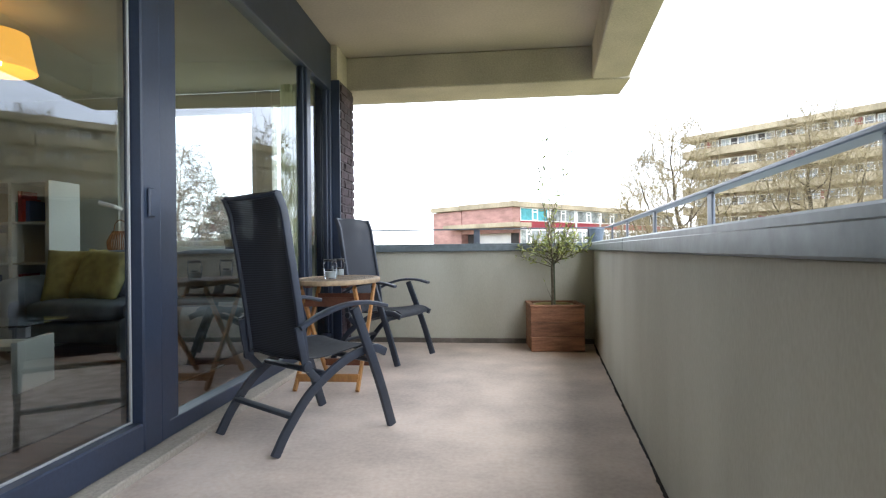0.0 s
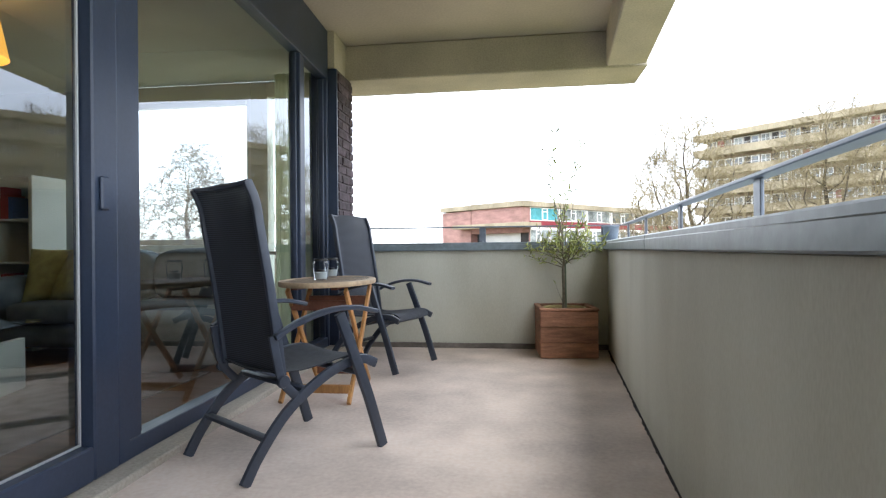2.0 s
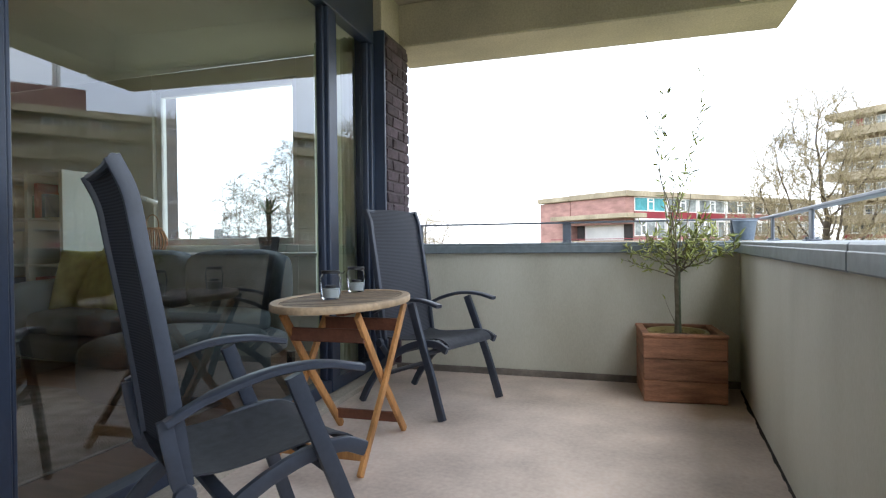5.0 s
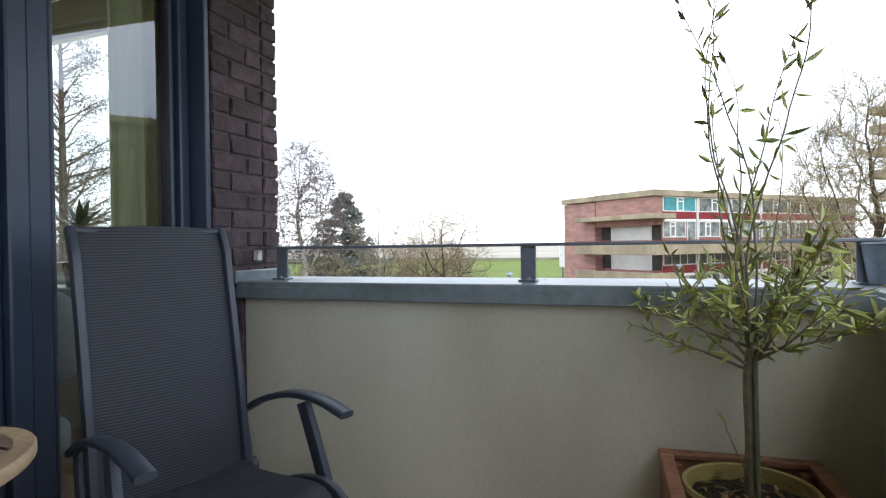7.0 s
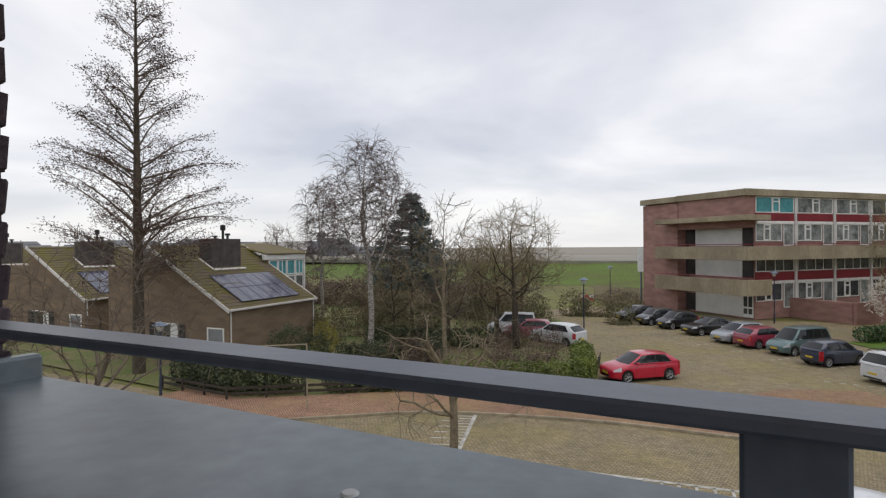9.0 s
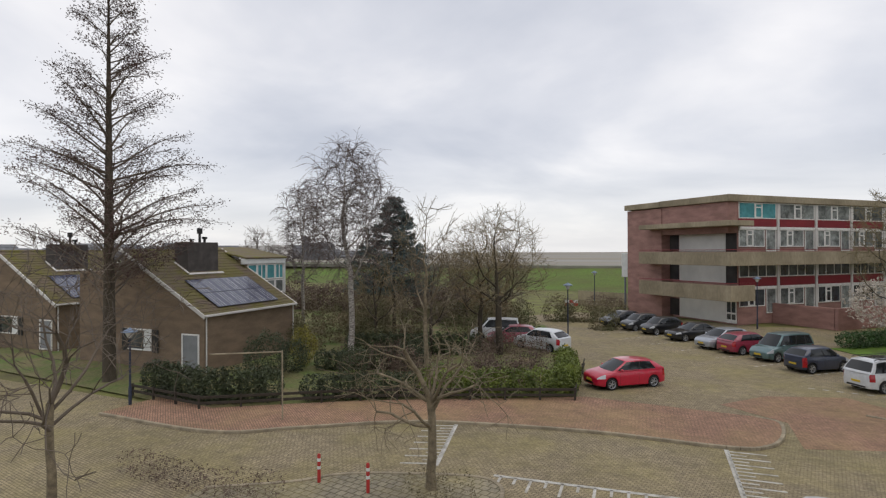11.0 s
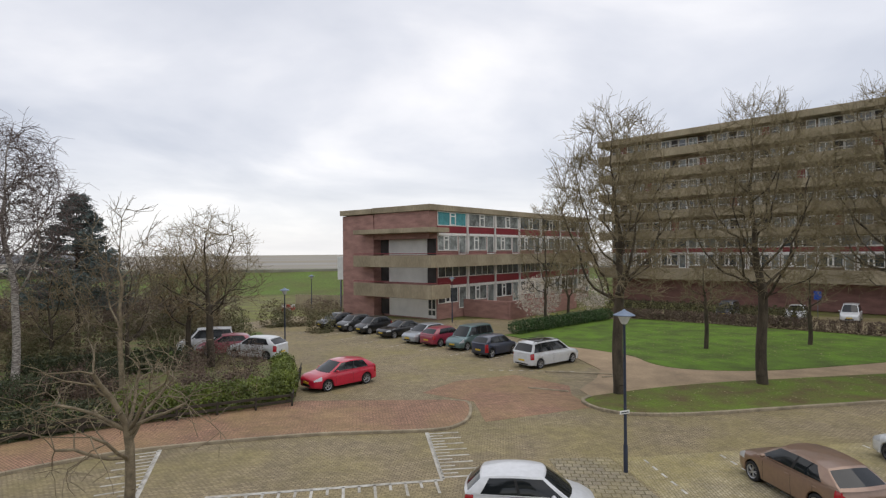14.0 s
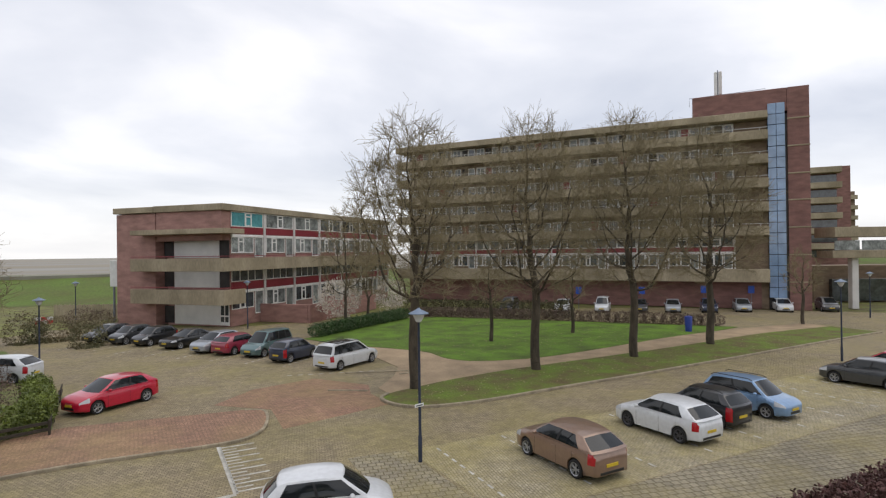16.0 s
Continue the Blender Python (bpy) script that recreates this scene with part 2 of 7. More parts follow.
BAND = mat("weathered_concrete_band", (0.35, 0.295, 0.205), 0.9, var=0.28, scale=0.35, fine=6, bump=0.3, col2=(0.25, 0.21, 0.14), stretch=(1, 1, 0.4))
REDPANEL = mat("dark_red_panel", (0.245, 0.028, 0.038), 0.5, var=0.15, scale=0.7, bump=0.05)
GREYWALL = mat("grey_painted_panel", (0.66, 0.64, 0.61), 0.8, var=0.12, scale=0.6, bump=0.1)
# near-black: painted shade for openings and stair core, plain colour for vents and doors
DARKGAP = mat("dark_paint_and_recess_shade", (0.055, 0.05, 0.048), 0.9, var=0.3, scale=1, bump=0.1)
PANE = mat("far_window_glass", (0.06, 0.072, 0.078), 0.08, 0.0, var=0.5, scale=0.9, fine=3, bump=0.0, spec=1.0)
# pale patchy grey paints both net curtains and sky mirrored in the panes
PALEPANE = mat("net_curtain_and_sky_pane", (0.24, 0.26, 0.25), 0.12, var=0.55, scale=1.1, fine=5, bump=0.0, spread=0.35)
TEALC = mat("teal_curtain_window", (0.10, 0.34, 0.37), 0.2, var=0.25, scale=1.5, bump=0.0)
BLUEGLASS = mat("blue_stair_glass", (0.22, 0.33, 0.50), 0.08, var=0.25, scale=0.6, bump=0.0, spec=1.0)
ROOFTILE = mat("mossy_roof_tiles", (0.14, 0.105, 0.078), 0.9, var=0.4, scale=1.0, fine=12, bump=0.5, col2=(0.16, 0.145, 0.035))
SOLAR = plain("solar_cell_blue", (0.055, 0.06, 0.10), 0.15, coat=0.6)

# ---- mesh helpers ----
def cbox(bm, x0, x1, y0, y1, z0, z1, b=0.004, m=None):
    """A box with chamfered edges."""
    b = min(b, (x1 - x0) * 0.45, (y1 - y0) * 0.45, (z1 - z0) * 0.45)
    lo, hi = (x0, y0, z0), (x1, y1, z1)
    v = {}
    for sx in (0, 1):
        for sy in (0, 1):
            for sz in (0, 1):
                s = (sx, sy, sz)
                for a in range(3):
                    p = [(hi[k] if s[k] else lo[k]) for k in range(3)]
                    for k in range(3):
                        if k != a:
                            p[k] += -b if s[k] else b
                    co = Vector(p)
                    v[s, a] = bm.verts.new(m @ co if m else co)
    for a in range(3):
        o, q = [k for k in range(3) if k != a]
        for s in (0, 1):
            ring = []
            for so, sq in ((0, 0), (1, 0), (1, 1), (0, 1)):
                c = [0, 0, 0]
                c[a], c[o], c[q] = s, so, sq
                ring.append(v[tuple(c), a])
            bm.faces.new(ring)
        for so in (0, 1):
            for sq in (0, 1):
                c0, c1 = [0, 0, 0], [0, 0, 0]
                c0[o] = c1[o] = so
                c0[q] = c1[q] = sq
                c0[a], c1[a] = 0, 1
                c0, c1 = tuple(c0), tuple(c1)
                bm.faces.new((v[c0, o], v[c1, o], v[c1, q], v[c0, q]))
    for s in [(i, j, k) for i in (0, 1) for j in (0, 1) for k in (0, 1)]:
        bm.faces.new((v[s, 0], v[s, 1], v[s, 2]))


def sweep(bm, pts, w, h=None, n=8, side=(0, 1, 0), power=4.0, caps=True):
    """A bar along pts. w, h: its half sizes across and up, numbers or one for each point; power 2 is round, 4 squarish."""
    pts = [Vector(p) for p in pts]
    k = len(pts)
    ws = w if isinstance(w, (list, tuple)) else [w] * k
    hs = (h if isinstance(h, (list, tuple)) else [h] * k) if h is not None else ws
    rings = []
    for i, p in enumerate(pts):
        d = (pts[min(i + 1, k - 1)] - pts[max(i - 1, 0)]).normalized()
        s = Vector(side)
        s = s - d * s.dot(d)
        if s.length < 1e-3:
            s = d.orthogonal()
        s.normalize()
        u = d.cross(s)
        ring = []
        for j in range(n):
            a = 2 * math.pi * (j + 0.5) / n
            c, t = math.cos(a), math.sin(a)
            c = math.copysign(abs(c) ** (2 / power), c)
            t = math.copysign(abs(t) ** (2 / power), t)
            ring.append(bm.verts.new(p + s * (c * ws[i]) + u * (t * hs[i])))
        rings.append(ring)
    for a, b in zip(rings, rings[1:]):
        for j in range(n):
            bm.faces.new((a[j], a[(j + 1) % n], b[(j + 1) % n], b[j]))
    if caps:
        bm.faces.new(rings[0][::-1]), bm.faces.new(rings[-1])


def lathe(bm, prof, n=24, m=None, cx=0.0, cy=0.0):
    """Turns a profile of (radius, height) round z."""
    rings = []
    for r, z in prof:
        if r < 1e-5:
            co = Vector((cx, cy, z))
            rings.append([bm.verts.new(m @ co if m else co)])
        else:
            ring = []
            for j in range(n):
                co = Vector((cx + r * math.cos(2 * math.pi * j / n), cy + r * math.sin(2 * math.pi * j / n), z))
                ring.append(bm.verts.new(m @ co if m else co))
            rings.append(ring)
    for a, b in zip(rings, rings[1:]):
        for j in range(n):
            q = [a[j % len(a)], a[(j + 1) % len(a)], b[(j + 1) % len(b)], b[j % len(b)]]
            q = [x for i, x in enumerate(q) if x not in q[:i]]
            if len(q) > 2:
                bm.faces.new(q)


def slab(bm, outline, z0, z1):
    """A flat prism over an outline of (x, y)."""
    lo = [bm.verts.new((x, y, z0)) for x, y in outline]
    hi = [bm.verts.new((x, y, z1)) for x, y in outline]
    k = len(outline)
    for i in range(k):
        bm.faces.new((lo[i], lo[(i + 1) % k], hi[(i + 1) % k], hi[i]))
    bm.faces.new(lo[::-1]), bm.faces.new(hi)


def link(name, bm, material, parent=None, smooth=True, angle=35):
    """Makes ONE mesh object of a bmesh."""
    bmesh.ops.recalc_face_normals(bm, faces=bm.faces)
    me = bpy.data.meshes.new(name)
    bm.to_mesh(me)
    bm.free()
    me.materials.append(material)
    if smooth:
        me.shade_smooth()
        me.set_sharp_from_angle(angle=radians(angle))
    ob = new(name, me)
    ob.parent = parent
    return ob


def part(name, bm, material, parent, label="", smooth=True, angle=35):
    return tagged(link(name, bm, material, parent, smooth, angle), label)


def thing(name, label, category, m=None, group="", kind=""):
    """An Empty at a thing's base, which holds its parts."""
    ob = new(name)
    ob.empty_display_size = 0.2
    ob.matrix_basis = m or Matrix()
    return tagged(ob, label, category, group, kind)


def structure(name, bm, material, label="", category="", m=None, smooth=False):
    ob = link(name, bm, material, None, smooth)
    if m:
        ob.matrix_basis = m
    return tagged(ob, label, category, kind="structure")


def boxed(name, material, parent, x0, x1, y0, y1, z0, z1, b=0.004, label=""):
    bm = bmesh.new()
    cbox(bm, x0, x1, y0, y1, z0, z1, b)
    return part(name, bm, material, parent, label)


def raw_mesh(name, verts, faces, material, smooth=False):
    me = bpy.data.meshes.new(name)
    me.from_pydata(verts, [], faces)
    me.materials.append(material)
    if smooth:
        me.shade_smooth()
    return me


def shared(name, me, parent, m, label=""):
    """One more piece on a mesh that alike pieces share."""
    ob = new(name, me)
    ob.parent = parent
    ob.matrix_basis = m
    return tagged(ob, label)


def mesh_of(name, bm, material):
    bmesh.ops.recalc_face_normals(bm, faces=bm.faces)
    me = bpy.data.meshes.new(name)
    bm.to_mesh(me)
    bm.free()
    me.materials.append(material)
    return me


# ---- the balcony ----
FAC = pose(1.526, 0, 0, 0, 0, 2.29)      # along the glazed front: local y runs along it, x points out
SIDE = pose(3.438, 0, 0, 0, 0, -3.72)    # along the long parapet: local y along it, x away from the balcony

bm = bmesh.new()
slab(bm, [(1.62, -2.5), (3.32, -2.5), (3.85, 5.56), (1.25, 5.56)], -0.2, 0.0)
structure("balcony_floor", bm, FLOOR, "worn pinkish concrete balcony floor", "floor")

bm = bmesh.new()
cbox(bm, -0.02, 0.10, -2.5, 5.50, -0.1, 0.033, 0.006)
structure("sill_1", bm, CONCRETE, "concrete threshold under the glazed front", "sill", FAC)

bm = bmesh.new()
cbox(bm, 0.0, 0.34, -2.5, 5.80, -1.2, 0.885, 0.004)
structure("wall_side", bm, PLASTER, "cream rendered long balcony parapet", "parapet", SIDE)
bm = bmesh.new()
cbox(bm, 1.435, 3.815, 5.51, 5.80, -1.2, 0.888, 0.004)
structure("wall_end", bm, PLASTER, "cream rendered parapet across the balcony's end", "parapet")


def cap_run(parent, u0, u1, across, m=None):
    """A folded sheet cap: its top and the two lips; across: from inner to outer edge."""
    a0, a1 = across
    for nm, c0, c1, z0, z1 in (("cap_sheet", a0, a1, 0.925, 0.958), ("inner_lip", a0 - 0.003, a0 + 0.02, 0.885, 0.940), ("outer_lip", a1 - 0.02, a1 + 0.003, 0.885, 0.940)):
        bm = bmesh.new()
        cbox(bm, c0, c1, u0, u1, z0, z1, 0.005)
        if m:
            bmesh.ops.transform(bm, matrix=m, verts=bm.verts)
        part(nm, bm, ZINC, parent)


cap = thing("parapet_cap", "grey sheet metal cap on the long parapet with a lap joint", "coping", SIDE, kind="structure")
for u0, u1 in ((-2.5, 0.1), (0.105, 3.02), (3.025, 5.42)):
    cap_run(cap, u0, u1, (-0.04, 0.39))
cap = thing("parapet_cap", "grey sheet metal cap on the end parapet", "coping", kind="structure")
TURN90 = Matrix(((0, 1, 0, 0), (1, 0, 0, 0), (0, 0, 1, 0), (0, 0, 0, 1)))
cap_run(cap, 1.432, 4.19, (5.457, 5.86), TURN90)
bm = bmesh.new()
cbox(bm, 1.401, 1.436, 5.458, 5.855, 0.945, 1.004, 0.006)
part("flashing", bm, ZINC, cap, "upturned sheet flashing against the brick pier")
for x, y in ((2.305, 5.69), (2.74, 5.724), (3.34, 5.72)):
    bm = bmesh.new()
    lathe(bm, [(0, 0.9605), (0.008, 0.9603), (0.0105, 0.958)], 10, None, x, y)
    part("fixing_plug", bm, WHITE, cap, "small white fixing plug")

# dried water ring on the cap, beside the first post
bm = bmesh.new()
ring = []
for k in range(40):
    a = 2 * math.pi * k / 40
    w = 0.012 + 0.010 * noise.noise(Vector((3 * math.cos(a), 3 * math.sin(a), 1.0)))
    e = 1 + 0.12 * noise.noise(Vector((1.5 * math.cos(a), 1.5 * math.sin(a), 4.0)))
    ring.append([bm.verts.new((1.68 + (0.060 * e - o) * math.cos(a), 5.60 + (0.050 * e - o) * math.sin(a), 0.9586)) for o in (0, max(0.003, w))])
for a, b in zip(ring, ring[1:] + ring[:1]):
    bm.faces.new((a[0], b[0], b[1], a[1]))
part("water_stain", bm, mat("dried_water_stain", (0.29, 0.275, 0.24), 0.6, var=0.4, scale=30, bump=0.1), cap, "pale dried water ring")

# dark joint and skirting along the floor's edges
SKIRT = mat("grimy_skirting", (0.19, 0.165, 0.14), 0.9, var=0.35, scale=3, fine=30, bump=0.3)
bm = bmesh.new()
cbox(bm, 1.30, 3.80, 5.485, 5.512, -0.01, 0.045, 0.006)
structure("baseboard", bm, SKIRT, "low grimy skirting under the end parapet", "skirting")
bm = bmesh.new()
rj = random.Random(21)
edge = [(0.004, -2.5)]
inner = []
yy = -2.5
while yy < 5.47:
    inner.append((-0.006 - 0.016 * abs(noise.noise(Vector((yy * 3.1, 0.3, 0)))) - rj.uniform(0, 0.006) * (rj.random() < 0.6), yy))
    yy += rj.uniform(0.012, 0.05)
for (x0, y0), (x1, y1) in zip(inner, inner[1:]):
    vs = [bm.verts.new(v) for v in ((x0, y0, 0.0012), (0.002, y0, 0.006), (0.002, y1, 0.006), (x1, y1, 0.0012))]
    bm.faces.new(vs)
structure("trim", bm, mat("black_joint", (0.035, 0.030, 0.025), 0.95, var=0.5, scale=12, bump=0.5), "black crumbling joint along the long parapet", "joint", SIDE)

# railing on the end parapet
POST = 0.030


def railing_post(parent, x, y, turn):
    m = pose(x, y, 0, 0, 0, turn)
    bm = bmesh.new()
    cbox(bm, -POST, POST, -0.006, 0.006, 0.958, 1.095, 0.003, m)
    post = part("post", bm, RAIL, parent)
    bm = bmesh.new()
    cbox(bm, -0.034, 0.034, -0.034, 0.030, 0.958, 0.966, 0.002, m)
    part("base_plate", bm, RAIL, post)
    for s in (-1, 1):
        bm = bmesh.new()
        lathe(bm, [(0.009, 0.966), (0.009, 0.974), (0, 0.976)], 6, m @ Matrix.Translation((0.004, s * 0.020 - 0.002, 0)))
        part("bolt", bm, ZINC, post)


rail = thing("railing", "grey flat-bar steel railing on the end parapet", "railing")
bm = bmesh.new()
cbox(bm, 1.434, 3.94, 5.605, 5.66, 1.0952, 1.108, 0.003)
part("handrail", bm, RAIL, rail)
for x in (1.55, 2.688, 3.79):
    railing_post(rail, x, 5.632, 0)
bm = bmesh.new()
cbox(bm, 1.401, 1.428, 5.614, 5.646, 1.045, 1.094, 0.003)
part("wall_bracket", bm, GREYWALL, rail, "pale bracket that holds the rail to the pier")
rail = thing("railing", "grey flat-bar steel railing on the long parapet", "railing", SIDE)
bm = bmesh.new()
cbox(bm, 0.125, 0.180, -2.5, 5.63, 1.0952, 1.108, 0.003)
part("handrail", bm, RAIL, rail)
for u in (-1.12, -0.04, 1.04, 2.13, 3.22, 4.32, 5.3):
    railing_post(rail, 0.152, u, 90)

# bucket that hangs on the rail's corner
bucket = thing("railing_planter", "galvanised bucket hung on the corner of the railing", "planter", pose(3.84, 5.60, 0.962))
bm = bmesh.new()
lathe(bm, [(0, 0), (0.055, 0), (0.074, 0.122), (0.079, 0.127), (0.074, 0.132), (0.068, 0.122), (0.050, 0.01), (0, 0.01)], 22)
part("body", bm, mat("galvanised_zinc", (0.22, 0.27, 0.35), 0.45, 0.3, var=0.2, scale=12, bump=0.05), bucket)
bm = bmesh.new()
lathe(bm, [(0, 0.10), (0.066, 0.105)], 16)
part("soil", bm, SOIL, bucket)

# ceiling: slab, end beam and outer beam
bm = bmesh.new()
slab(bm, [(1.55, -2.6), (3.62, -2.6), (4.18, 6.30), (1.22, 6.30)], 2.90, 3.15)
structure("ceiling", bm, CEIL, "painted concrete balcony soffit", "ceiling")
bm = bmesh.new()
cbox(bm, 1.22, 4.205, 5.73, 6.31, 2.555, 2.898, 0.012)
structure("beam_end", bm, CONCRETE, "concrete beam across the balcony's end", "beam")
bm = bmesh.new()
cbox(bm, 0.02, 0.37, -2.6, 5.70, 2.555, 2.898, 0.012)
structure("beam_side", bm, CONCRETE, "concrete edge beam over the long parapet", "beam", SIDE)
bm = bmesh.new()
cbox(bm, 1.55, 3.9, -2.75, -2.5, -0.2, 2.9, 0.004)
structure("wall_back", bm, PLASTER, "plain wall closing the balcony", "wall")

def glazing(parent, corners, label):
    """A sheet of glass that faces the side from which its corners run anticlockwise."""
    ob = new("pane", raw_mesh("pane", corners, [(0, 1, 2, 3)], GLASS))
    ob.parent, ob.visible_shadow = parent, False
    return tagged(ob, label)


# glazed front
front = thing("glazed_front", "navy aluminium window front with large panes", "window", FAC, kind="structure")
bm = bmesh.new()
cbox(bm, -0.09, 0.0, -2.5, 5.335, 2.45, 2.895, 0.004)
part("head_frame", bm, FRAME, front)
bm = bmesh.new()
cbox(bm, -0.09, -0.005, 2.50, 5.335, 0.035, 0.115, 0.004)
part("bottom_frame", bm, FRAME, front)
for y0, y1, d in ((2.435, 2.51, 0.0), (2.515, 2.60, -0.012), (4.59, 4.655, 0.0), (4.66, 4.735, -0.014), (5.285, 5.335, 0.0)):
    bm = bmesh.new()
    cbox(bm, -0.09 + d, d, y0, y1, 0.036, 2.449, 0.006)
    part("mullion", bm, FRAME, front)
for y0, y1 in ((2.605, 4.585), (4.74, 5.28)):
    for a, b, zz0, zz1 in ((y0, y0 + 0.02, 0.116, 2.448), (y1 - 0.02, y1, 0.116, 2.448)):
        bm = bmesh.new()
        cbox(bm, -0.075, -0.025, a, b, zz0, zz1, 0.006)
        part("glazing_bead", bm, FRAME, front)
    glazing(front, [(-0.05, y0 + 0.015, 0.11), (-0.05, y1 - 0.015, 0.11), (-0.05, y1 - 0.015, 2.452), (-0.05, y0 + 0.015, 2.452)], "clear window pane")
bm = bmesh.new()
cbox(bm, -0.16, 0.080, 5.338, 5.366, 0.036, 2.554, 0.004)
part("side_panel", bm, FRAME, front, "dark navy panel beside the brick pier")
bm = bmesh.new()
cbox(bm, -0.20, 0.06, 5.345, 5.75, 2.558, 2.895, 0.004)
part("head_return", bm, CONCRETE, front, "concrete infill above the pier")
# glazed door
door = thing("door_1", "closed navy aluminium balcony door with one large pane", "door", FAC, kind="structure")
for nm, y0, y1, z0, z1 in (("stile", 2.285, 2.425, 0.04, 2.44), ("stile", -0.05, 0.09, 0.04, 2.44), ("bottom_rail", 0.092, 2.283, 0.04, 0.17), ("top_rail", 0.092, 2.283, 2.31, 2.44)):
    bm = bmesh.new()
    cbox(bm, -0.075, 0.012, y0, y1, z0, z1, 0.007)
    part(nm, bm, FRAME, door)
SEAL = plain("pale_spacer", (0.55, 0.57, 0.58), 0.4, 0.3)
bm = bmesh.new()
for y0, y1, z0, z1 in ((0.09, 0.098, 0.18, 2.30), (2.268, 2.276, 0.18, 2.30), (0.09, 2.276, 0.171, 0.179), (0.09, 2.276, 2.301, 2.309)):
    cbox(bm, -0.045, -0.036, y0, y1, z0, z1, 0.001)
part("glazing_spacer", bm, SEAL, door, "thin pale spacer round the pane")
glazing(door, [(-0.044, 0.085, 0.165), (-0.044, 2.29, 0.165), (-0.044, 2.29, 2.315), (-0.044, 0.085, 2.315)], "clear door pane")
bm = bmesh.new()
cbox(bm, 0.012, 0.028, 2.315, 2.36, 1.06, 1.19, 0.006)
part("handle", bm, FRAME, door, "small dark recessed handle")
bm = bmesh.new()
cbox(bm, -0.08, 0.0, -2.5, -0.07, 0.036, 2.449, 0.004)
part("blind_panel", bm, FRAME, front)

# brick pier at the corner, each brick a piece
pier = thing("wall_pier", "dark purple-brown brick pier at the building's corner", "wall", pose(1.40, 5.37, 0), kind="structure")
bm = bmesh.new()
cbox(bm, -0.10, -0.012, 0.010, 0.118, -0.6, 2.554, 0.003)
cbox(bm, -0.40, -0.012, 0.12, 0.438, -0.6, 2.554, 0.003)
part("mortar_core", bm, MORTAR, pier)
bm = bmesh.new()
cbox(bm, -0.002, 0.033, 0.12, 0.40, -0.6, 0.925, 0.004)
part("plinth", bm, BRICK, pier, "low dark brick plinth beside the parapet")
COURSE = 0.0835
rb = random.Random(5)


def brick_mesh(length, depth):
    bm = bmesh.new()
    cbox(bm, -depth, 0, 0.005, length - 0.005, 0.006, COURSE - 0.006, 0.006)
    for v in bm.verts:
        v.co += Vector((rb.uniform(-0.004, 0.003), rb.uniform(-0.003, 0.003), rb.uniform(-0.003, 0.003)))
    return mesh_of("brick", bm, BRICK)


FULL, HALF, QUART = [brick_mesh(0.215, 0.06) for _ in range(4)], [brick_mesh(0.108, 0.06) for _ in range(4)], [brick_mesh(0.12, 0.06) for _ in range(3)]
ENDB = [brick_mesh(0.20, 0.06) for _ in range(3)]
for c in range(30):
    z = 0.02 + c * COURSE
    row = (FULL, HALF, QUART) if c % 2 else (HALF, FULL, QUART)
    y = 0.0
    for kind, ln in zip(row, (0.215, 0.108, 0.12) if c % 2 else (0.108, 0.215, 0.12)):
        shared("brick", rb.choice(kind), pier, pose(rb.uniform(-0.004, 0.004), y, z, 0, 0, rb.uniform(-0.6, 0.6)))
        y += ln + 0.003
    for k in range(2):
        shared("brick", rb.choice(ENDB), pier, pose(-0.20 - 0.2 * k + 0.2, 0.444 + rb.uniform(-0.003, 0.003), z, 0, 0, 90))

# ---- furniture on the balcony ----
def smooth_path(pts, n=5):
    """More points along a smooth curve through pts."""
    p = [Vector(q) for q in pts]
    p = [2 * p[0] - p[1]] + p + [2 * p[-1] - p[-2]]
    out = []
    for i in range(1, len(p) - 2):
        for k in range(n):
            t = k / n
            a, b, c, d = p[i - 1], p[i], p[i + 1], p[i + 2]
            out.append(0.5 * (2 * b + (c - a) * t + (2 * a - 5 * b + 4 * c - d) * t * t + (3 * b - a - 3 * c + d) * t ** 3))
    return out + [p[-2]]


def ribbon(bm, path, half, thick=0.004, sag=0.0, n=8):
    """A taut sheet across a path in the x-z plane, from -half to half in y, which sags in its middle."""
    rows = []
    for i, p in enumerate(path):
        d = (path[min(i + 1, len(path) - 1)] - path[max(i - 1, 0)]).normalized()
        up = Vector((-d.z, 0, d.x))
        rows.append([[bm.verts.new(p + Vector((0, half * (2 * j / n - 1), 0)) + up * (s * thick - sag * (1 - (2 * j / n - 1) ** 2))) for j in range(n + 1)] for s in (0, 1)])
    for a, b in zip(rows, rows[1:]):
        for j in range(n):
            bm.faces.new((a[1][j], a[1][j + 1], b[1][j + 1], b[1][j]))
            bm.faces.new((a[0][j], b[0][j], b[0][j + 1], a[0][j + 1]))
        for j in (0, n):
            bm.faces.new((a[0][j], a[1][j], b[1][j], b[0][j]))
    for r in (rows[0], rows[-1]):
        for j in range(n):
            bm.faces.new((r[0][j], r[0][j + 1], r[1][j + 1], r[1][j]))


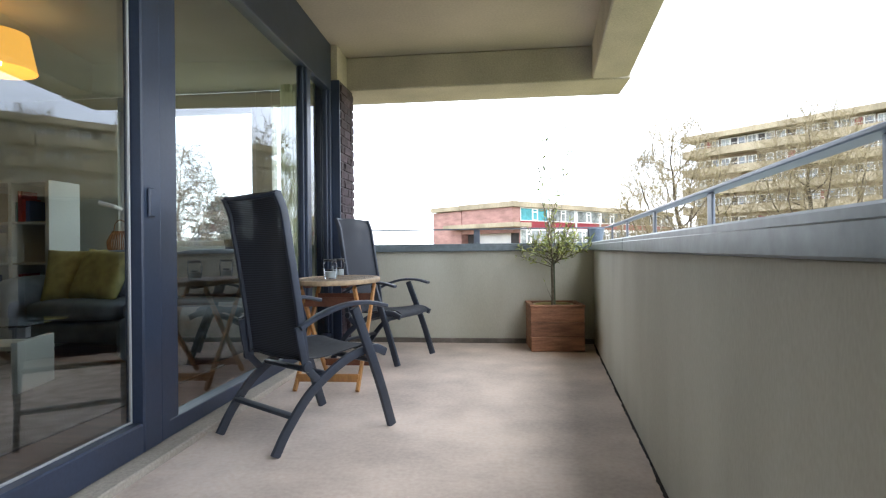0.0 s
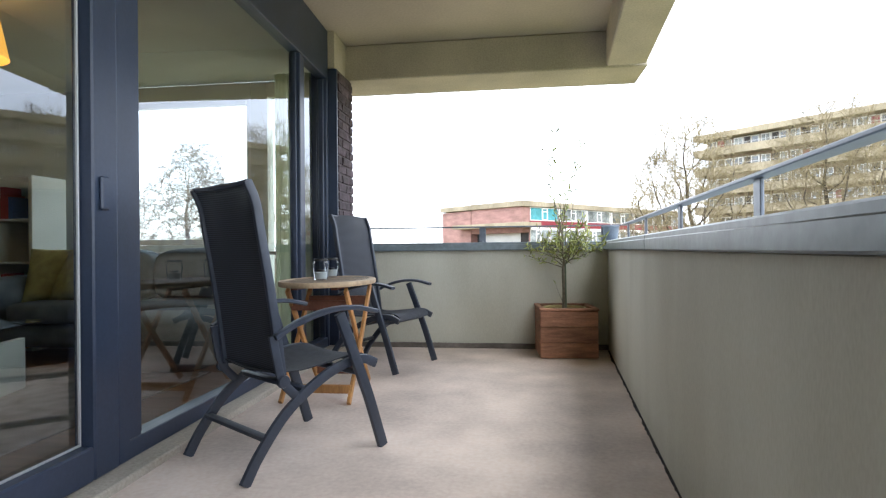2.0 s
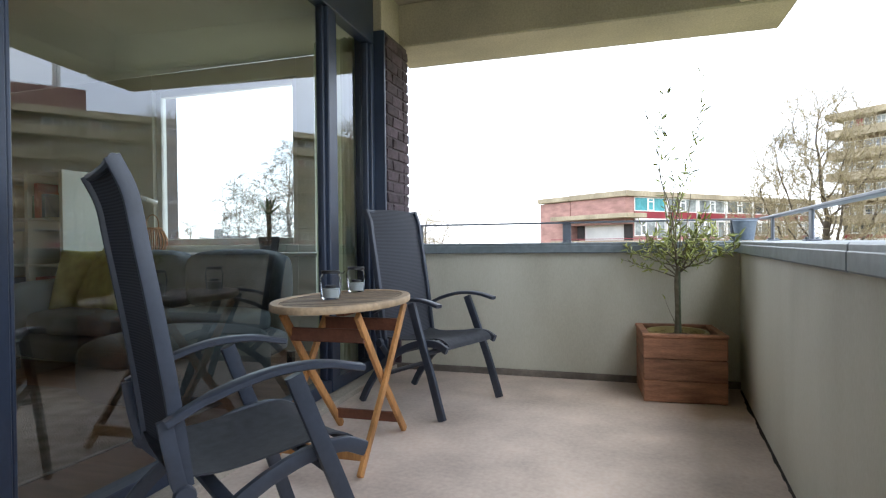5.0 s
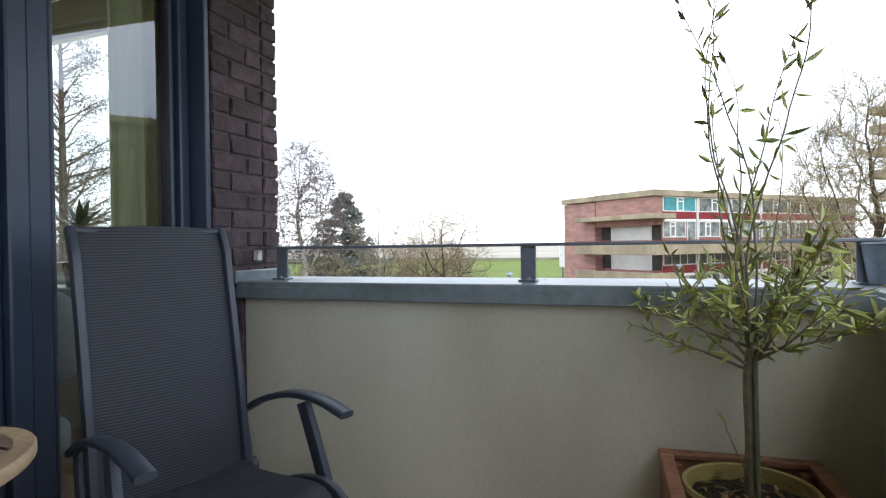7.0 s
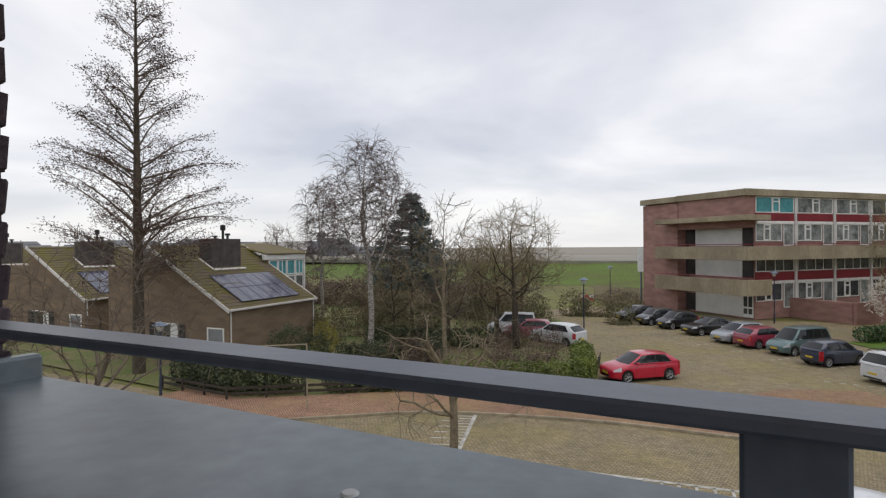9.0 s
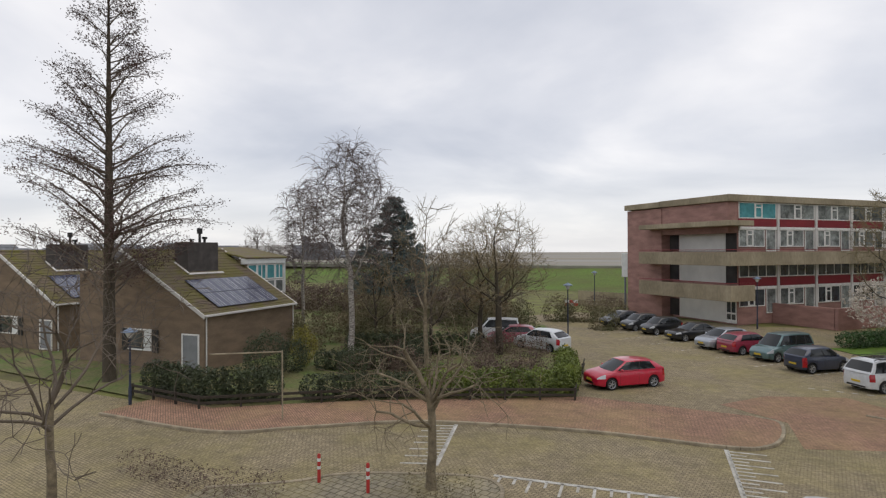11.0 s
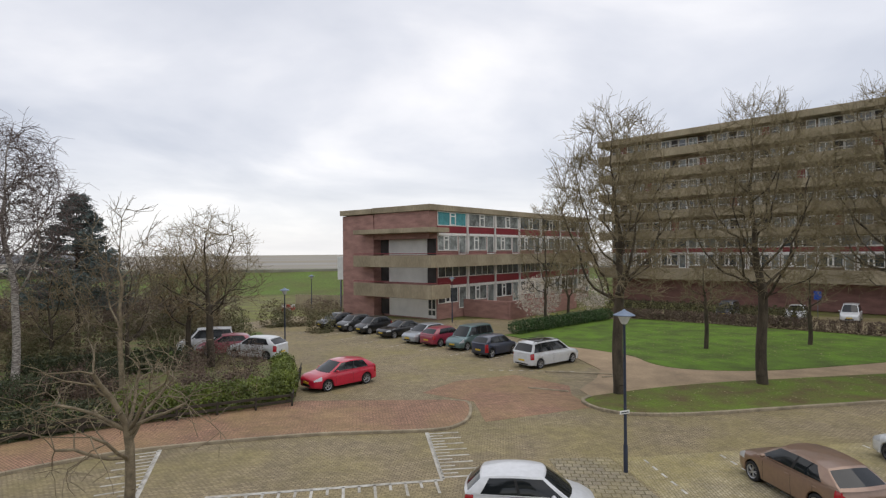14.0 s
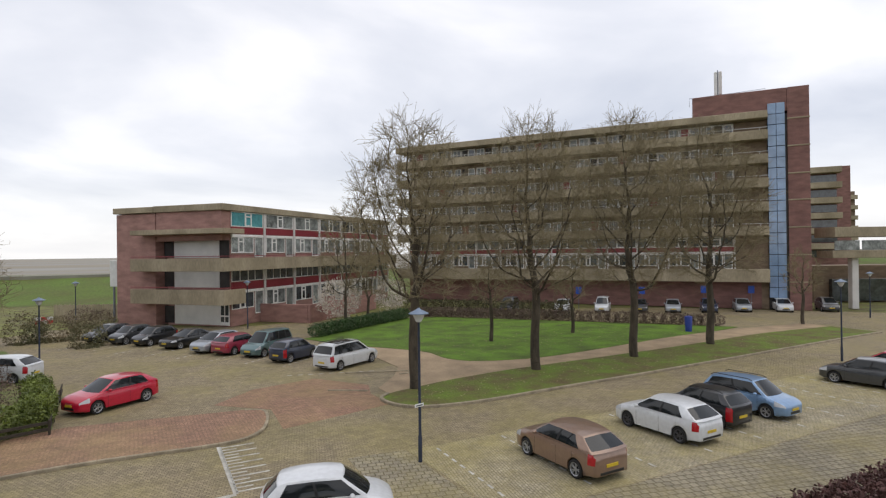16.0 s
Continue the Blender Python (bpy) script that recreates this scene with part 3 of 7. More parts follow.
def garden_chair(m, label):
    """A folding high-back chair: local x forwards, y to its left."""
    c = thing("garden_chair", label, "chair", m, group="balcony chairs")
    back = smooth_path([(-0.155, 0, 0.39), (-0.175, 0, 0.55), (-0.205, 0, 0.75), (-0.245, 0, 0.98), (-0.265, 0, 1.09), (-0.30, 0, 1.17)], 5)
    bm = bmesh.new()
    ribbon(bm, back, 0.215, 0.004, 0.02)
    part("backrest", bm, SLING, c, "dark woven mesh backrest")
    bm = bmesh.new()
    ribbon(bm, smooth_path([(-0.17, 0, 0.405), (-0.05, 0, 0.395), (0.12, 0, 0.412), (0.24, 0, 0.425), (0.30, 0, 0.405), (0.315, 0, 0.375)], 5), 0.215, 0.005, 0.015)
    part("seat", bm, SEATCLOTH, c, "dark woven mesh seat")
    for s in (-1, 1):
        bm = bmesh.new()
        sweep(bm, [p + Vector((0, s * 0.228, 0)) for p in back], 0.013, 0.019, 10)
        part("back_frame", bm, CHAIR, c)
        bm = bmesh.new()
        sweep(bm, smooth_path([(-0.205, s * 0.262, 0.555), (-0.10, s * 0.268, 0.605), (0.04, s * 0.275, 0.642), (0.18, s * 0.278, 0.645), (0.30, s * 0.278, 0.620)], 5),
              [0.017] * 5 + [0.025] * 16, [0.011] * 21, 10)
        part("armrest", bm, CHAIR, c)
        bm = bmesh.new()
        sweep(bm, smooth_path([(0.10, s * 0.275, 0.625), (0.155, s * 0.283, 0.48), (0.24, s * 0.290, 0.26), (0.30, s * 0.293, 0.08), (0.325, s * 0.293, 0.004)], 5), 0.014, 0.025, 10)
        part("front_leg", bm, CHAIR, c)
        bm = bmesh.new()
        sweep(bm, smooth_path([(-0.33, s * 0.245, 0.004), (-0.265, s * 0.247, 0.11), (-0.15, s * 0.250, 0.245), (0.0, s * 0.252, 0.345), (0.13, s * 0.252, 0.395), (0.25, s * 0.250, 0.405), (0.325, s * 0.245, 0.375)], 5), 0.013, 0.022, 10)
        part("rear_leg", bm, CHAIR, c)
        bm = bmesh.new()
        lathe(bm, [(0, -0.012), (0.026, -0.012), (0.028, 0.0), (0.024, 0.010), (0.010, 0.013), (0, 0.012)], 14, pose(-0.165, s * 0.258, 0.375, -90 * s, 0, 0))
        part("hinge", bm, CHAIR, c)
        bm = bmesh.new()
        sweep(bm, smooth_path([(-0.205, s * 0.245, 0.56), (-0.19, s * 0.250, 0.47), (-0.165, s * 0.250, 0.375), (-0.10, s * 0.250, 0.30)], 3), 0.010, 0.018, 8)
        part("back_strut", bm, CHAIR, c)
    for x, z, w in ((-0.235, 0.16, 0.245), (0.205, 0.355, 0.28), (-0.06, 0.325, 0.25)):
        bm = bmesh.new()
        sweep(bm, [(x, -w, z), (x, -w / 3, z), (x, w / 3, z), (x, w, z)], 0.019, 0.012, 8, side=(1, 0, 0))
        part("stretcher", bm, CHAIR, c)
    bm = bmesh.new()
    sweep(bm, [(-0.296, -0.23, 1.166), (-0.298, -0.1, 1.158), (-0.298, 0.1, 1.158), (-0.296, 0.23, 1.166)], 0.012, 0.012, 8, side=(1, 0, 0), power=2)
    part("top_tube", bm, CHAIR, c)
    return c


garden_chair(pose(1.975, 2.79, 0, 0, 0, 55.5), "charcoal high-back folding garden chair facing the long parapet")
garden_chair(pose(1.935, 4.715, 0, 0, 0, -19.5), "charcoal high-back folding garden chair beside the brick pier")


# oval folding table
table = thing("folding_table", "oval slatted teak folding table with crossed legs", "table", pose(1.825, 3.84, 0, 0, 0, 2))
TA, TB, TZ = 0.285, 0.458, 0.715


def oval(a, b, k):
    return [(a * math.cos(2 * math.pi * i / k), b * math.sin(2 * math.pi * i / k)) for i in range(k)]


bm = bmesh.new()
K = 56
prof = [(1.0, -0.006), (1.0, -0.024), (0.985, -0.030), (0.845, -0.030), (0.835, -0.024), (0.835, -0.004), (0.845, 0.0), (0.985, 0.0)]
rings = []
for s, dz in prof:
    rings.append([bm.verts.new((x - (1 - s) * 0.27 * x / math.hypot(x, y), y - (1 - s) * 0.27 * y / math.hypot(x, y), TZ + dz)) for x, y in oval(TA, TB, K)])
for a, b in zip(rings, rings[1:] + rings[:1]):
    for j in range(K):
        bm.faces.new((a[j], a[(j + 1) % K], b[(j + 1) % K], b[j]))
part("table_rim", bm, TEAKRIM, table, "pale weathered oval rim")
for i in range(15):
    y = -0.385 + i * 0.055
    lx = (TA - 0.05) * math.sqrt(max(0.0, 1 - (abs(y) / (TB - 0.035)) ** 2)) + 0.012
    o = boxed("slat", TEAK, table, -lx, lx, y - 0.0235, y + 0.0235, TZ - 0.029, TZ - 0.003, 0.002)
    # side faces get the dark colour, so the gaps read as shaded
    o.data.materials.append(TEAKEDGE)
    for f in o.data.polygons:
        f.material_index = 1 if abs(f.normal.y) > 0.6 else 0
for y in (-0.2, 0.2):
    boxed("cross_batten", TEAKRED, table, y * 0.6 - 0.02, y * 0.6 + 0.02, -0.30, 0.30, TZ - 0.05, TZ - 0.0315, 0.003)
for s, xo in ((-1, 0.205), (1, 0.178)):
    for x in (-xo, xo):
        bm = bmesh.new()
        sweep(bm, [(x, -s * 0.255, TZ - 0.052), (x, 0, 0.35), (x, s * 0.31, 0.004)], 0.011, 0.020, 8, side=(1, 0, 0), power=6)
        part("leg", bm, TEAKLEG, table)
    boxed("lower_stretcher", TEAKRED if s > 0 else TEAKLEG, table, -xo, xo, s * 0.262 - 0.01, s * 0.262 + 0.01, 0.055, 0.105, 0.003)
    boxed("upper_stretcher", TEAKRED, table, -xo, xo, -s * 0.185 - 0.01, -s * 0.185 + 0.01, 0.535, 0.595, 0.003)


def glass_jar(m):
    j = thing("glass_jar", "ribbed clear glass jar with a black lid", "jar", m, group="jars on the table")
    pr = [(0, 0.0), (0.036, 0.0), (0.043, 0.008)]
    for k in range(7):
        z = 0.014 + k * 0.011
        pr += [(0.0445 + 0.0012 * k, z), (0.0425 + 0.0012 * k, z + 0.0055)]
    pr += [(0.0500, 0.094), (0.041, 0.108), (0.040, 0.118)]
    bm = bmesh.new()
    lathe(bm, pr, 26)
    p = part("body", bm, JARGLASS, j)
    p.visible_shadow = False
    bm = bmesh.new()
    lathe(bm, [(0, 0.130), (0.040, 0.130), (0.043, 0.127), (0.043, 0.117), (0.0405, 0.116)], 26)
    part("lid", bm, BLACK, j, "black screw lid")
    bm = bmesh.new()
    lathe(bm, [(0, 0.008), (0.036, 0.008), (0.039, 0.046), (0.036, 0.049), (0, 0.050)], 20)
    part("wax_filling", bm, plain("pale_wax", (0.36, 0.39, 0.39), 0.4), j, "pale translucent wax filling")
    bm = bmesh.new()
    lathe(bm, [(0, 0.051), (0.024, 0.051), (0.024, 0.062), (0.021, 0.063), (0, 0.061)], 16)
    part("tea_light", bm, BLACK, j, "dark tea light inside")
    bm = bmesh.new()
    sweep(bm, smooth_path([(0.043, 0.0, 0.12), (0.062, 0.004, 0.118), (0.072, 0.002, 0.128)], 4), 0.0016, None, 6, power=2)
    part("wire_bail", bm, BLACK, j)


glass_jar(pose(1.805, 3.74, TZ + 0.001, 0, 0, 0))
glass_jar(pose(1.745, 4.12, TZ + 0.001, 0, 0, -20))

# wooden planter box with a pot and a young tree
box = thing("planter_box", "square reddish wooden planter box in the corner", "planter", pose(3.19, 5.02, 0, 0, 0, 4))
S, HB = 0.465, 0.41
for k in range(3):
    z0, z1 = 0.006 + k * 0.128, 0.006 + k * 0.128 + 0.125
    for x0, x1, y0, y1 in ((0, S, 0, 0.022), (0, S, S - 0.022, S), (0, 0.022, 0.0225, S - 0.0225), (S - 0.022, S, 0.0225, S - 0.0225)):
        boxed("plank", PLANK, box, x0, x1, y0, y1, z0, z1, 0.004)
for x0, x1, y0, y1 in ((-0.006, S + 0.006, -0.006, 0.038), (-0.006, S + 0.006, S - 0.038, S + 0.006), (-0.006, 0.038, 0.0385, S - 0.0385), (S - 0.038, S + 0.006, 0.0385, S - 0.0385)):
    boxed("rim_board", PLANK, box, x0, x1, y0, y1, 0.389, HB, 0.004)
for x in (0.0225, S - 0.0625):
    for y in (0.0225, S - 0.0625):
        boxed("corner_post", PLANK, box, x, x + 0.04, y, y + 0.04, 0.004, HB - 0.03, 0.003)
PX, PY = 3.175 + 0.222, 5.035 + 0.235
pot = thing("flower_pot", "round olive-glazed pot set into the wooden planter", "pot", pose(PX, PY, 0.004))
bm = bmesh.new()
lathe(bm, [(0, 0.0), (0.13, 0.0), (0.175, 0.36), (0.185, 0.365), (0.188, 0.385), (0.180, 0.396), (0.168, 0.394), (0.160, 0.36), (0.15, 0.30), (0, 0.30)], 36)
part("body", bm, POTM, pot)
bm = bmesh.new()
lathe(bm, [(0, 0.372), (0.06, 0.368), (0.12, 0.36), (0.163, 0.352)], 24)
for v in bm.verts:
    v.co.z += rb.uniform(-0.006, 0.006)
part("soil", bm, SOIL, pot)
rt = random.Random(11)
bm = bmesh.new()
for _ in range(70):
    a, r = rt.uniform(0, 6.28), 0.15 * math.sqrt(rt.random())
    q = pose(r * math.cos(a), r * math.sin(a), 0.374 + rt.uniform(0, 0.006), rt.uniform(-25, 25), rt.uniform(-25, 25), rt.uniform(0, 360))
    vs = [bm.verts.new(q @ Vector(p)) for p in ((-0.022, 0, 0), (0, -0.006, 0.002), (0.022, 0, 0), (0, 0.006, 0.002))]
    bm.faces.new(vs)
part("fallen_leaves", bm, mat("dry_leaves", (0.22, 0.15, 0.06), 0.8, var=0.4, scale=30, bump=0.1), pot, "dry brown leaves on the soil")

willow = thing("potted_tree", "young narrow-leaved tree with a bushy crown and long shoots", "plant", pose(PX, PY, 0.372))
trunk_path = smooth_path([(0, 0, 0), (0.004, 0.002, 0.16), (-0.002, 0.0, 0.32), (0.006, 0.002, 0.42)], 4)
bm = bmesh.new()
sweep(bm, trunk_path, [0.017 - 0.0003 * i for i in range(len(trunk_path))], None, 10, power=2)
part("trunk", bm, BARK, willow)
bm = bmesh.new()
sweep(bm, [(0.018, -0.02, 0.0), (0.016, -0.018, 0.2), (0.014, -0.016, 0.40)], 0.007, None, 8, power=2)
part("stake", bm, mat("green_cane", (0.13, 0.16, 0.10), 0.7, var=0.2, scale=20), willow, "thin green supporting cane")
twigs, leaves = bmesh.new(), []


def leaf_at(p, d, size):
    leaves.append((p, d, size))


def shoot(p, d, length, r, dense, droop=0.0, depth=0, first=0.12):
    """A thin shoot with leaves along it."""
    n = max(5, int(length / 0.032))
    pts, q, dd = [p.copy()], p.copy(), d.normalized()
    for i in range(n):
        dd = (dd + Vector((rt.uniform(-0.10, 0.10), rt.uniform(-0.10, 0.10), rt.uniform(-0.05, 0.08) - droop))).normalized()
        q = q + dd * (length / n)
        pts.append(q.copy())
        if i / n > first:
            for _ in range(dense if rt.random() < 0.999 else 0):
                if rt.random() < 0.52:
                    ld = (dd * rt.uniform(0.2, 1.0) + Vector((rt.uniform(-1, 1), rt.uniform(-1, 1), rt.uniform(-0.7, 0.8)))).normalized()
                    leaf_at(q - dd * rt.uniform(0, 0.04), ld, rt.uniform(0.034, 0.066))
        if depth < 1 and rt.random() < 0.45 and i > 1 and dense > 1:
            side = (dd * 0.6 + Vector((rt.uniform(-1, 1), rt.uniform(-1, 1), rt.uniform(-0.2, 0.6)))).normalized()
            shoot(q, side, length * rt.uniform(0.25, 0.45), r * 0.55, dense, droop, depth + 1)
    sweep(twigs, pts, [max(0.0011, r * (1 - 0.8 * i / n)) for i in range(n + 1)], None, 5, power=2, caps=False)


top = Vector((0.006, 0.002, 0.42))
for k in range(20):
    a = k * 2.4 + rt.uniform(-0.3, 0.3)
    el = rt.uniform(0.2, 1.35)
    z = rt.uniform(-0.06, 0.06)
    shoot(top + Vector((0, 0, z)), Vector((math.cos(a) * math.cos(el), math.sin(a) * math.cos(el), math.sin(el))), rt.uniform(0.24, 0.44) * (0.8 if math.sin(a) > 0.3 else 1.0), 0.0055, 3)
for tip, ln in (((-0.13, -0.06, 1.0), 1.15), ((-0.05, -0.08, 1.0), 1.20), ((-0.18, -0.10, 1.0), 1.05), ((-0.09, 0.0, 1.0), 1.2), ((-0.26, -0.04, 1.0), 0.9), ((0.08, -0.05, 1.0), 1.10), ((0.14, 0.02, 1.0), 0.66), ((0.02, 0.08, 1.0), 0.95), ((-0.22, 0.05, 1.0), 0.70)):
    shoot(top, Vector(tip), ln, 0.0042, 1, 0.0, 1, 0.25)
shoot(Vector((0.01, -0.01, 0.03)), Vector((-0.45, -0.1, 0.75)), 0.24, 0.003, 2, 0.0, 1, 0.6)
shoot(top, Vector((0.75, -0.25, 0.14)), 0.40, 0.005, 3)
part("branchwork", twigs, BARK, willow)
lv, lf = [], []
for p, d, s in leaves:
    sd = d.cross(Vector((rt.uniform(-1, 1), rt.uniform(-1, 1), rt.uniform(-0.3, 1)))).normalized()
    up = d.cross(sd)
    w = s * 0.125
    i0 = len(lv)
    lv += [p, p + d * s * 0.35 + sd * w + up * 0.003, p + d * s * 0.75 + sd * w * 0.7 + up * 0.001, p + d * s * 1.1 - up * 0.004, p + d * s * 0.75 - sd * w * 0.7 + up * 0.001, p + d * s * 0.35 - sd * w + up * 0.003, p + d * s * 0.5 - up * 0.003]
    lf += [(i0, i0 + 1, i0 + 6), (i0 + 1, i0 + 2, i0 + 6), (i0 + 2, i0 + 3, i0 + 6), (i0 + 3, i0 + 4, i0 + 6), (i0 + 4, i0 + 5, i0 + 6), (i0 + 5, i0, i0 + 6)]
fo = new("foliage", raw_mesh("foliage", [tuple(v) for v in lv], lf, LEAF))
fo.parent = willow
tagged(fo, "narrow grey-green willow-like leaves", kind="stuff")

# ---- the ground outside ----
def g(x, y):
    """Street plan to world."""
    return (x + 1.12, y + 0.1)


def sheet(name, pts, material, z, label, category, thick=0.0, kerb=None):
    """A flat area over the ground; kerb: a raised edge along its outline."""
    bm = bmesh.new()
    slab(bm, [g(*p) for p in pts], GROUND + z - max(thick, 0.02), GROUND + z)
    return structure(name, bm, material, label, category)


def curve_line(pts, n=6):
    return [(p.x, p.y) for p in smooth_path([(x, y, 0) for x, y in pts], n)]


bm = bmesh.new()
bmesh.ops.create_grid(bm, x_segments=60, y_segments=60, size=1800)
bmesh.ops.translate(bm, verts=bm.verts, vec=(0, 200, GROUND - 0.03))
structure("ground", bm, GRASSY, "flat mossy land that reaches the horizon", "ground")
sheet("road", [(-60, 6), (60, 12), (75, 44), (56, 62), (30, 74), (5, 68), (-14, 74), (-24, 60), (-9, 45), (-6, 35), (-20, 24.6), (-60, 24)], ROAD, 0.0, "olive-brown mossy brick road and car park", "road")
# red brick footway with its rounded nose
FOOT = curve_line([(-24, 22.2), (-17.4, 22.5), (-14.5, 24.4), (-11.4, 26.7), (-8.7, 27.9), (-3.4, 29.1), (1.6, 29.4), (3.0, 30.1), (3.6, 31.6), (3.65, 33.6), (2.8, 34.1)])
sheet("pavement", FOOT + [(-4.6, 34.4), (-14.2, 29.2), (-20, 25.0), (-24, 25.2)], REDPAVE, 0.10, "red brick footway with a rounded kerb", "pavement")
sheet("crossing", [(4.2, 30.6), (9.6, 32.6), (9.2, 35.0), (9.6, 37.0), (7.0, 40.0), (3.4, 38.6), (1.4, 36.0), (4.0, 34.0)], REDPAVE, 0.006, "red brick speed table in the side road", "road")
LAWN = curve_line([(11.4, 51.2), (14.5, 47.8), (16.2, 45.3), (16.6, 42.4), (18.2, 40.6), (22.2, 39.9), (27.7, 40.8), (37.1, 43.1), (44.2, 44.2)], 5)
sheet("lawn", LAWN + [(47.7, 45.2), (40.0, 52.5), (31.0, 61.0), (25.2, 66.5), (21.0, 67.0), (14.0, 61.0), (8.7, 56.2)], GRASS, 0.05, "bright green winter lawn", "lawn")
STRIP = curve_line([(10.0, 34.4), (9.4, 33.6), (9.65, 32.3), (10.6, 31.35), (12.2, 31.0), (14.7, 31.1), (19.3, 31.8), (28.5, 33.1), (48.2, 36.2), (55.5, 37.2)], 6)
PATHL = curve_line([(55.5, 41.6), (46.0, 41.2), (34.3, 39.2), (23.1, 37.7), (18.7, 37.1), (14.4, 36.1), (11.2, 34.95), (10.1, 34.5)], 5)
sheet("lawn", STRIP + PATHL[:-1], VERGE, 0.06, "narrow green verge with tall trees", "lawn")
sheet("path", [(10.2, 50.6), (12.2, 44.6), (12.6, 41.0), (11.6, 38.6), (9.9, 36.0)] + PATHL[::-1] + [(55.5, 44.4)] + LAWN[::-1], mat("sandy_brick_path", (0.36, 0.265, 0.165), 0.85, var=0.25, scale=0.6, fine=9, bump=0.3), 0.03, "sandy brown brick footpath across the green", "path")


def kerb_line(pts, label, w=0.07, h=0.13, gap=1.0):
    """Kerb stones in a row, joined, with open joints."""
    bm = bmesh.new()
    for (x0, y0), (x1, y1) in zip(pts, pts[1:]):
        ln = math.hypot(x1 - x0, y1 - y0)
        k = max(1, round(ln / gap))
        a = math.degrees(math.atan2(y1 - y0, x1 - x0))
        for i in range(k):
            t0 = i / k
            q = g(x0 + (x1 - x0) * t0, y0 + (y1 - y0) * t0)
            cbox(bm, 0.006, ln / k - 0.006, -w, w, 0, h, 0.015, pose(q[0], q[1], GROUND - 0.01, 0, 0, a))
    return tagged(link("kerb", bm, KERB), label, "kerb", kind="structure")


kerb_line(FOOT, "pale concrete kerb round the red brick footway")
kerb_line(STRIP, "pale concrete kerb along the green verge", 0.09, 0.14)
kerb_line([(9.0, 40.6), (12.6, 39.6), (13.0, 39.3), (12.6, 38.9), (12.0, 38.8)], "low kerb at the end of a parking bay", 0.06, 0.1)
kerb_line([(7.2, 36.6), (8.0, 36.2), (9.2, 35.6)], "low kerb at the side road", 0.06, 0.08)

# near parking bays and tiled footway
sheet("parking_bays", [(8.3, 25.9), (60, 31.5), (60, 25.0), (9.2, 19.6)], BAYS, 0.004, "pale mossy brick parking bays", "parking bay")
sheet("tiled_footway", [(9.1, 19.5), (60, 24.9), (60, 12), (9.5, 13.2)], TILES, 0.012, "worn grey concrete tile footway", "pavement")
sheet("tiled_corner", [(6.0, 26.0), (8.2, 26.0), (9.0, 19.5), (9.3, 13), (2, 12.0), (2.0, 18.5), (6.4, 20.6)], TILES, 0.012, "mossy brick corner round the street lamp", "pavement")
sheet("tiled_island", curve_line([(-13.0, 18.4), (-10.9, 19.9), (-9.8, 21.1), (-8.3, 21.9), (-5.8, 22.8), (-4.8, 22.5), (-4.4, 21.6), (-4.2, 20.0)], 5) + [(-4.4, 15.0), (-13, 14.0)], TILES, 0.08, "pale tiled corner with bollards", "pavement")
kerb_line(curve_line([(-13.0, 18.4), (-10.9, 19.9), (-9.8, 21.1), (-8.3, 21.9), (-5.8, 22.8), (-4.8, 22.5), (-4.4, 21.6), (-4.2, 20.0)], 5), "pale kerb round the tiled corner")
LINEW = mat("worn_white_stone", (0.50, 0.49, 0.45), 0.85, var=0.35, scale=2.5, fine=25, bump=0.3, col2=(0.33, 0.31, 0.26))


def marking(label, items):
    """White paving stones laid in lines; items: x, y, length, heading, width."""
    t = thing("road_marking", label, "road marking", pose(0, 0, GROUND), kind="structure")
    for x, y, ln, a, w in items:
        q = g(x, y)
        bm = bmesh.new()
        cbox(bm, 0, ln, -w / 2, w / 2, 0.004, 0.012, 0.002, pose(q[0], q[1], 0, 0, 0, a))
        part("white_stone", bm, LINEW, t)


def heading(a, b):
    return math.degrees(math.atan2(b[1] - a[1], b[0] - a[0])), math.hypot(b[0] - a[0], b[1] - a[1])


def ticked(a, b, label, turn, n, long_tick=1.3, short_tick=0.6):
    h, ln = heading(a, b)
    items = [(a[0], a[1], ln, h, 0.16)]
    for i in range(n):
        t = (i + 0.5) / n
        items.append((a[0] + (b[0] - a[0]) * t, a[1] + (b[1] - a[1]) * t, long_tick if i % 2 == 0 else short_tick, h + turn, 0.09))
    marking(label, items)


ticked((-8.7, 27.8), (-7.4, 23.3), "white stone line with ticks across the road", -84, 13)
ticked((1.6, 29.25), (2.1, 24.35), "white stone line with ticks across the road", 90, 15)
ticked((-5.3, 23.35), (2.1, 24.3), "white stone line with ticks along the road", -90, 15, 1.0, 0.5)
bay = []
for i in range(13):
    x = 9.4 + i * 2.95
    for k in range(9):
        y0 = 25.7 + 0.112 * (x - 9.4) - k * 0.64
        bay.append((x + 0.045 * k, y0, 0.34, -86, 0.09))
marking("dashed white bay lines beside the parked cars", bay)
bay = []
for i in range(9):
    x, y = -10.3 + i * 2.28, 59.3 - i * 2.1
    for k in range(7):
        bay.append((x + k * 0.43, y + k * 0.46, 0.30, 47, 0.09))
for k in range(9):
    bay.append((5.6 + k * 0.62, 41.5 - 0.10 * k, 0.30, -8, 0.09))
marking("dashed white bay lines in the car park", bay)

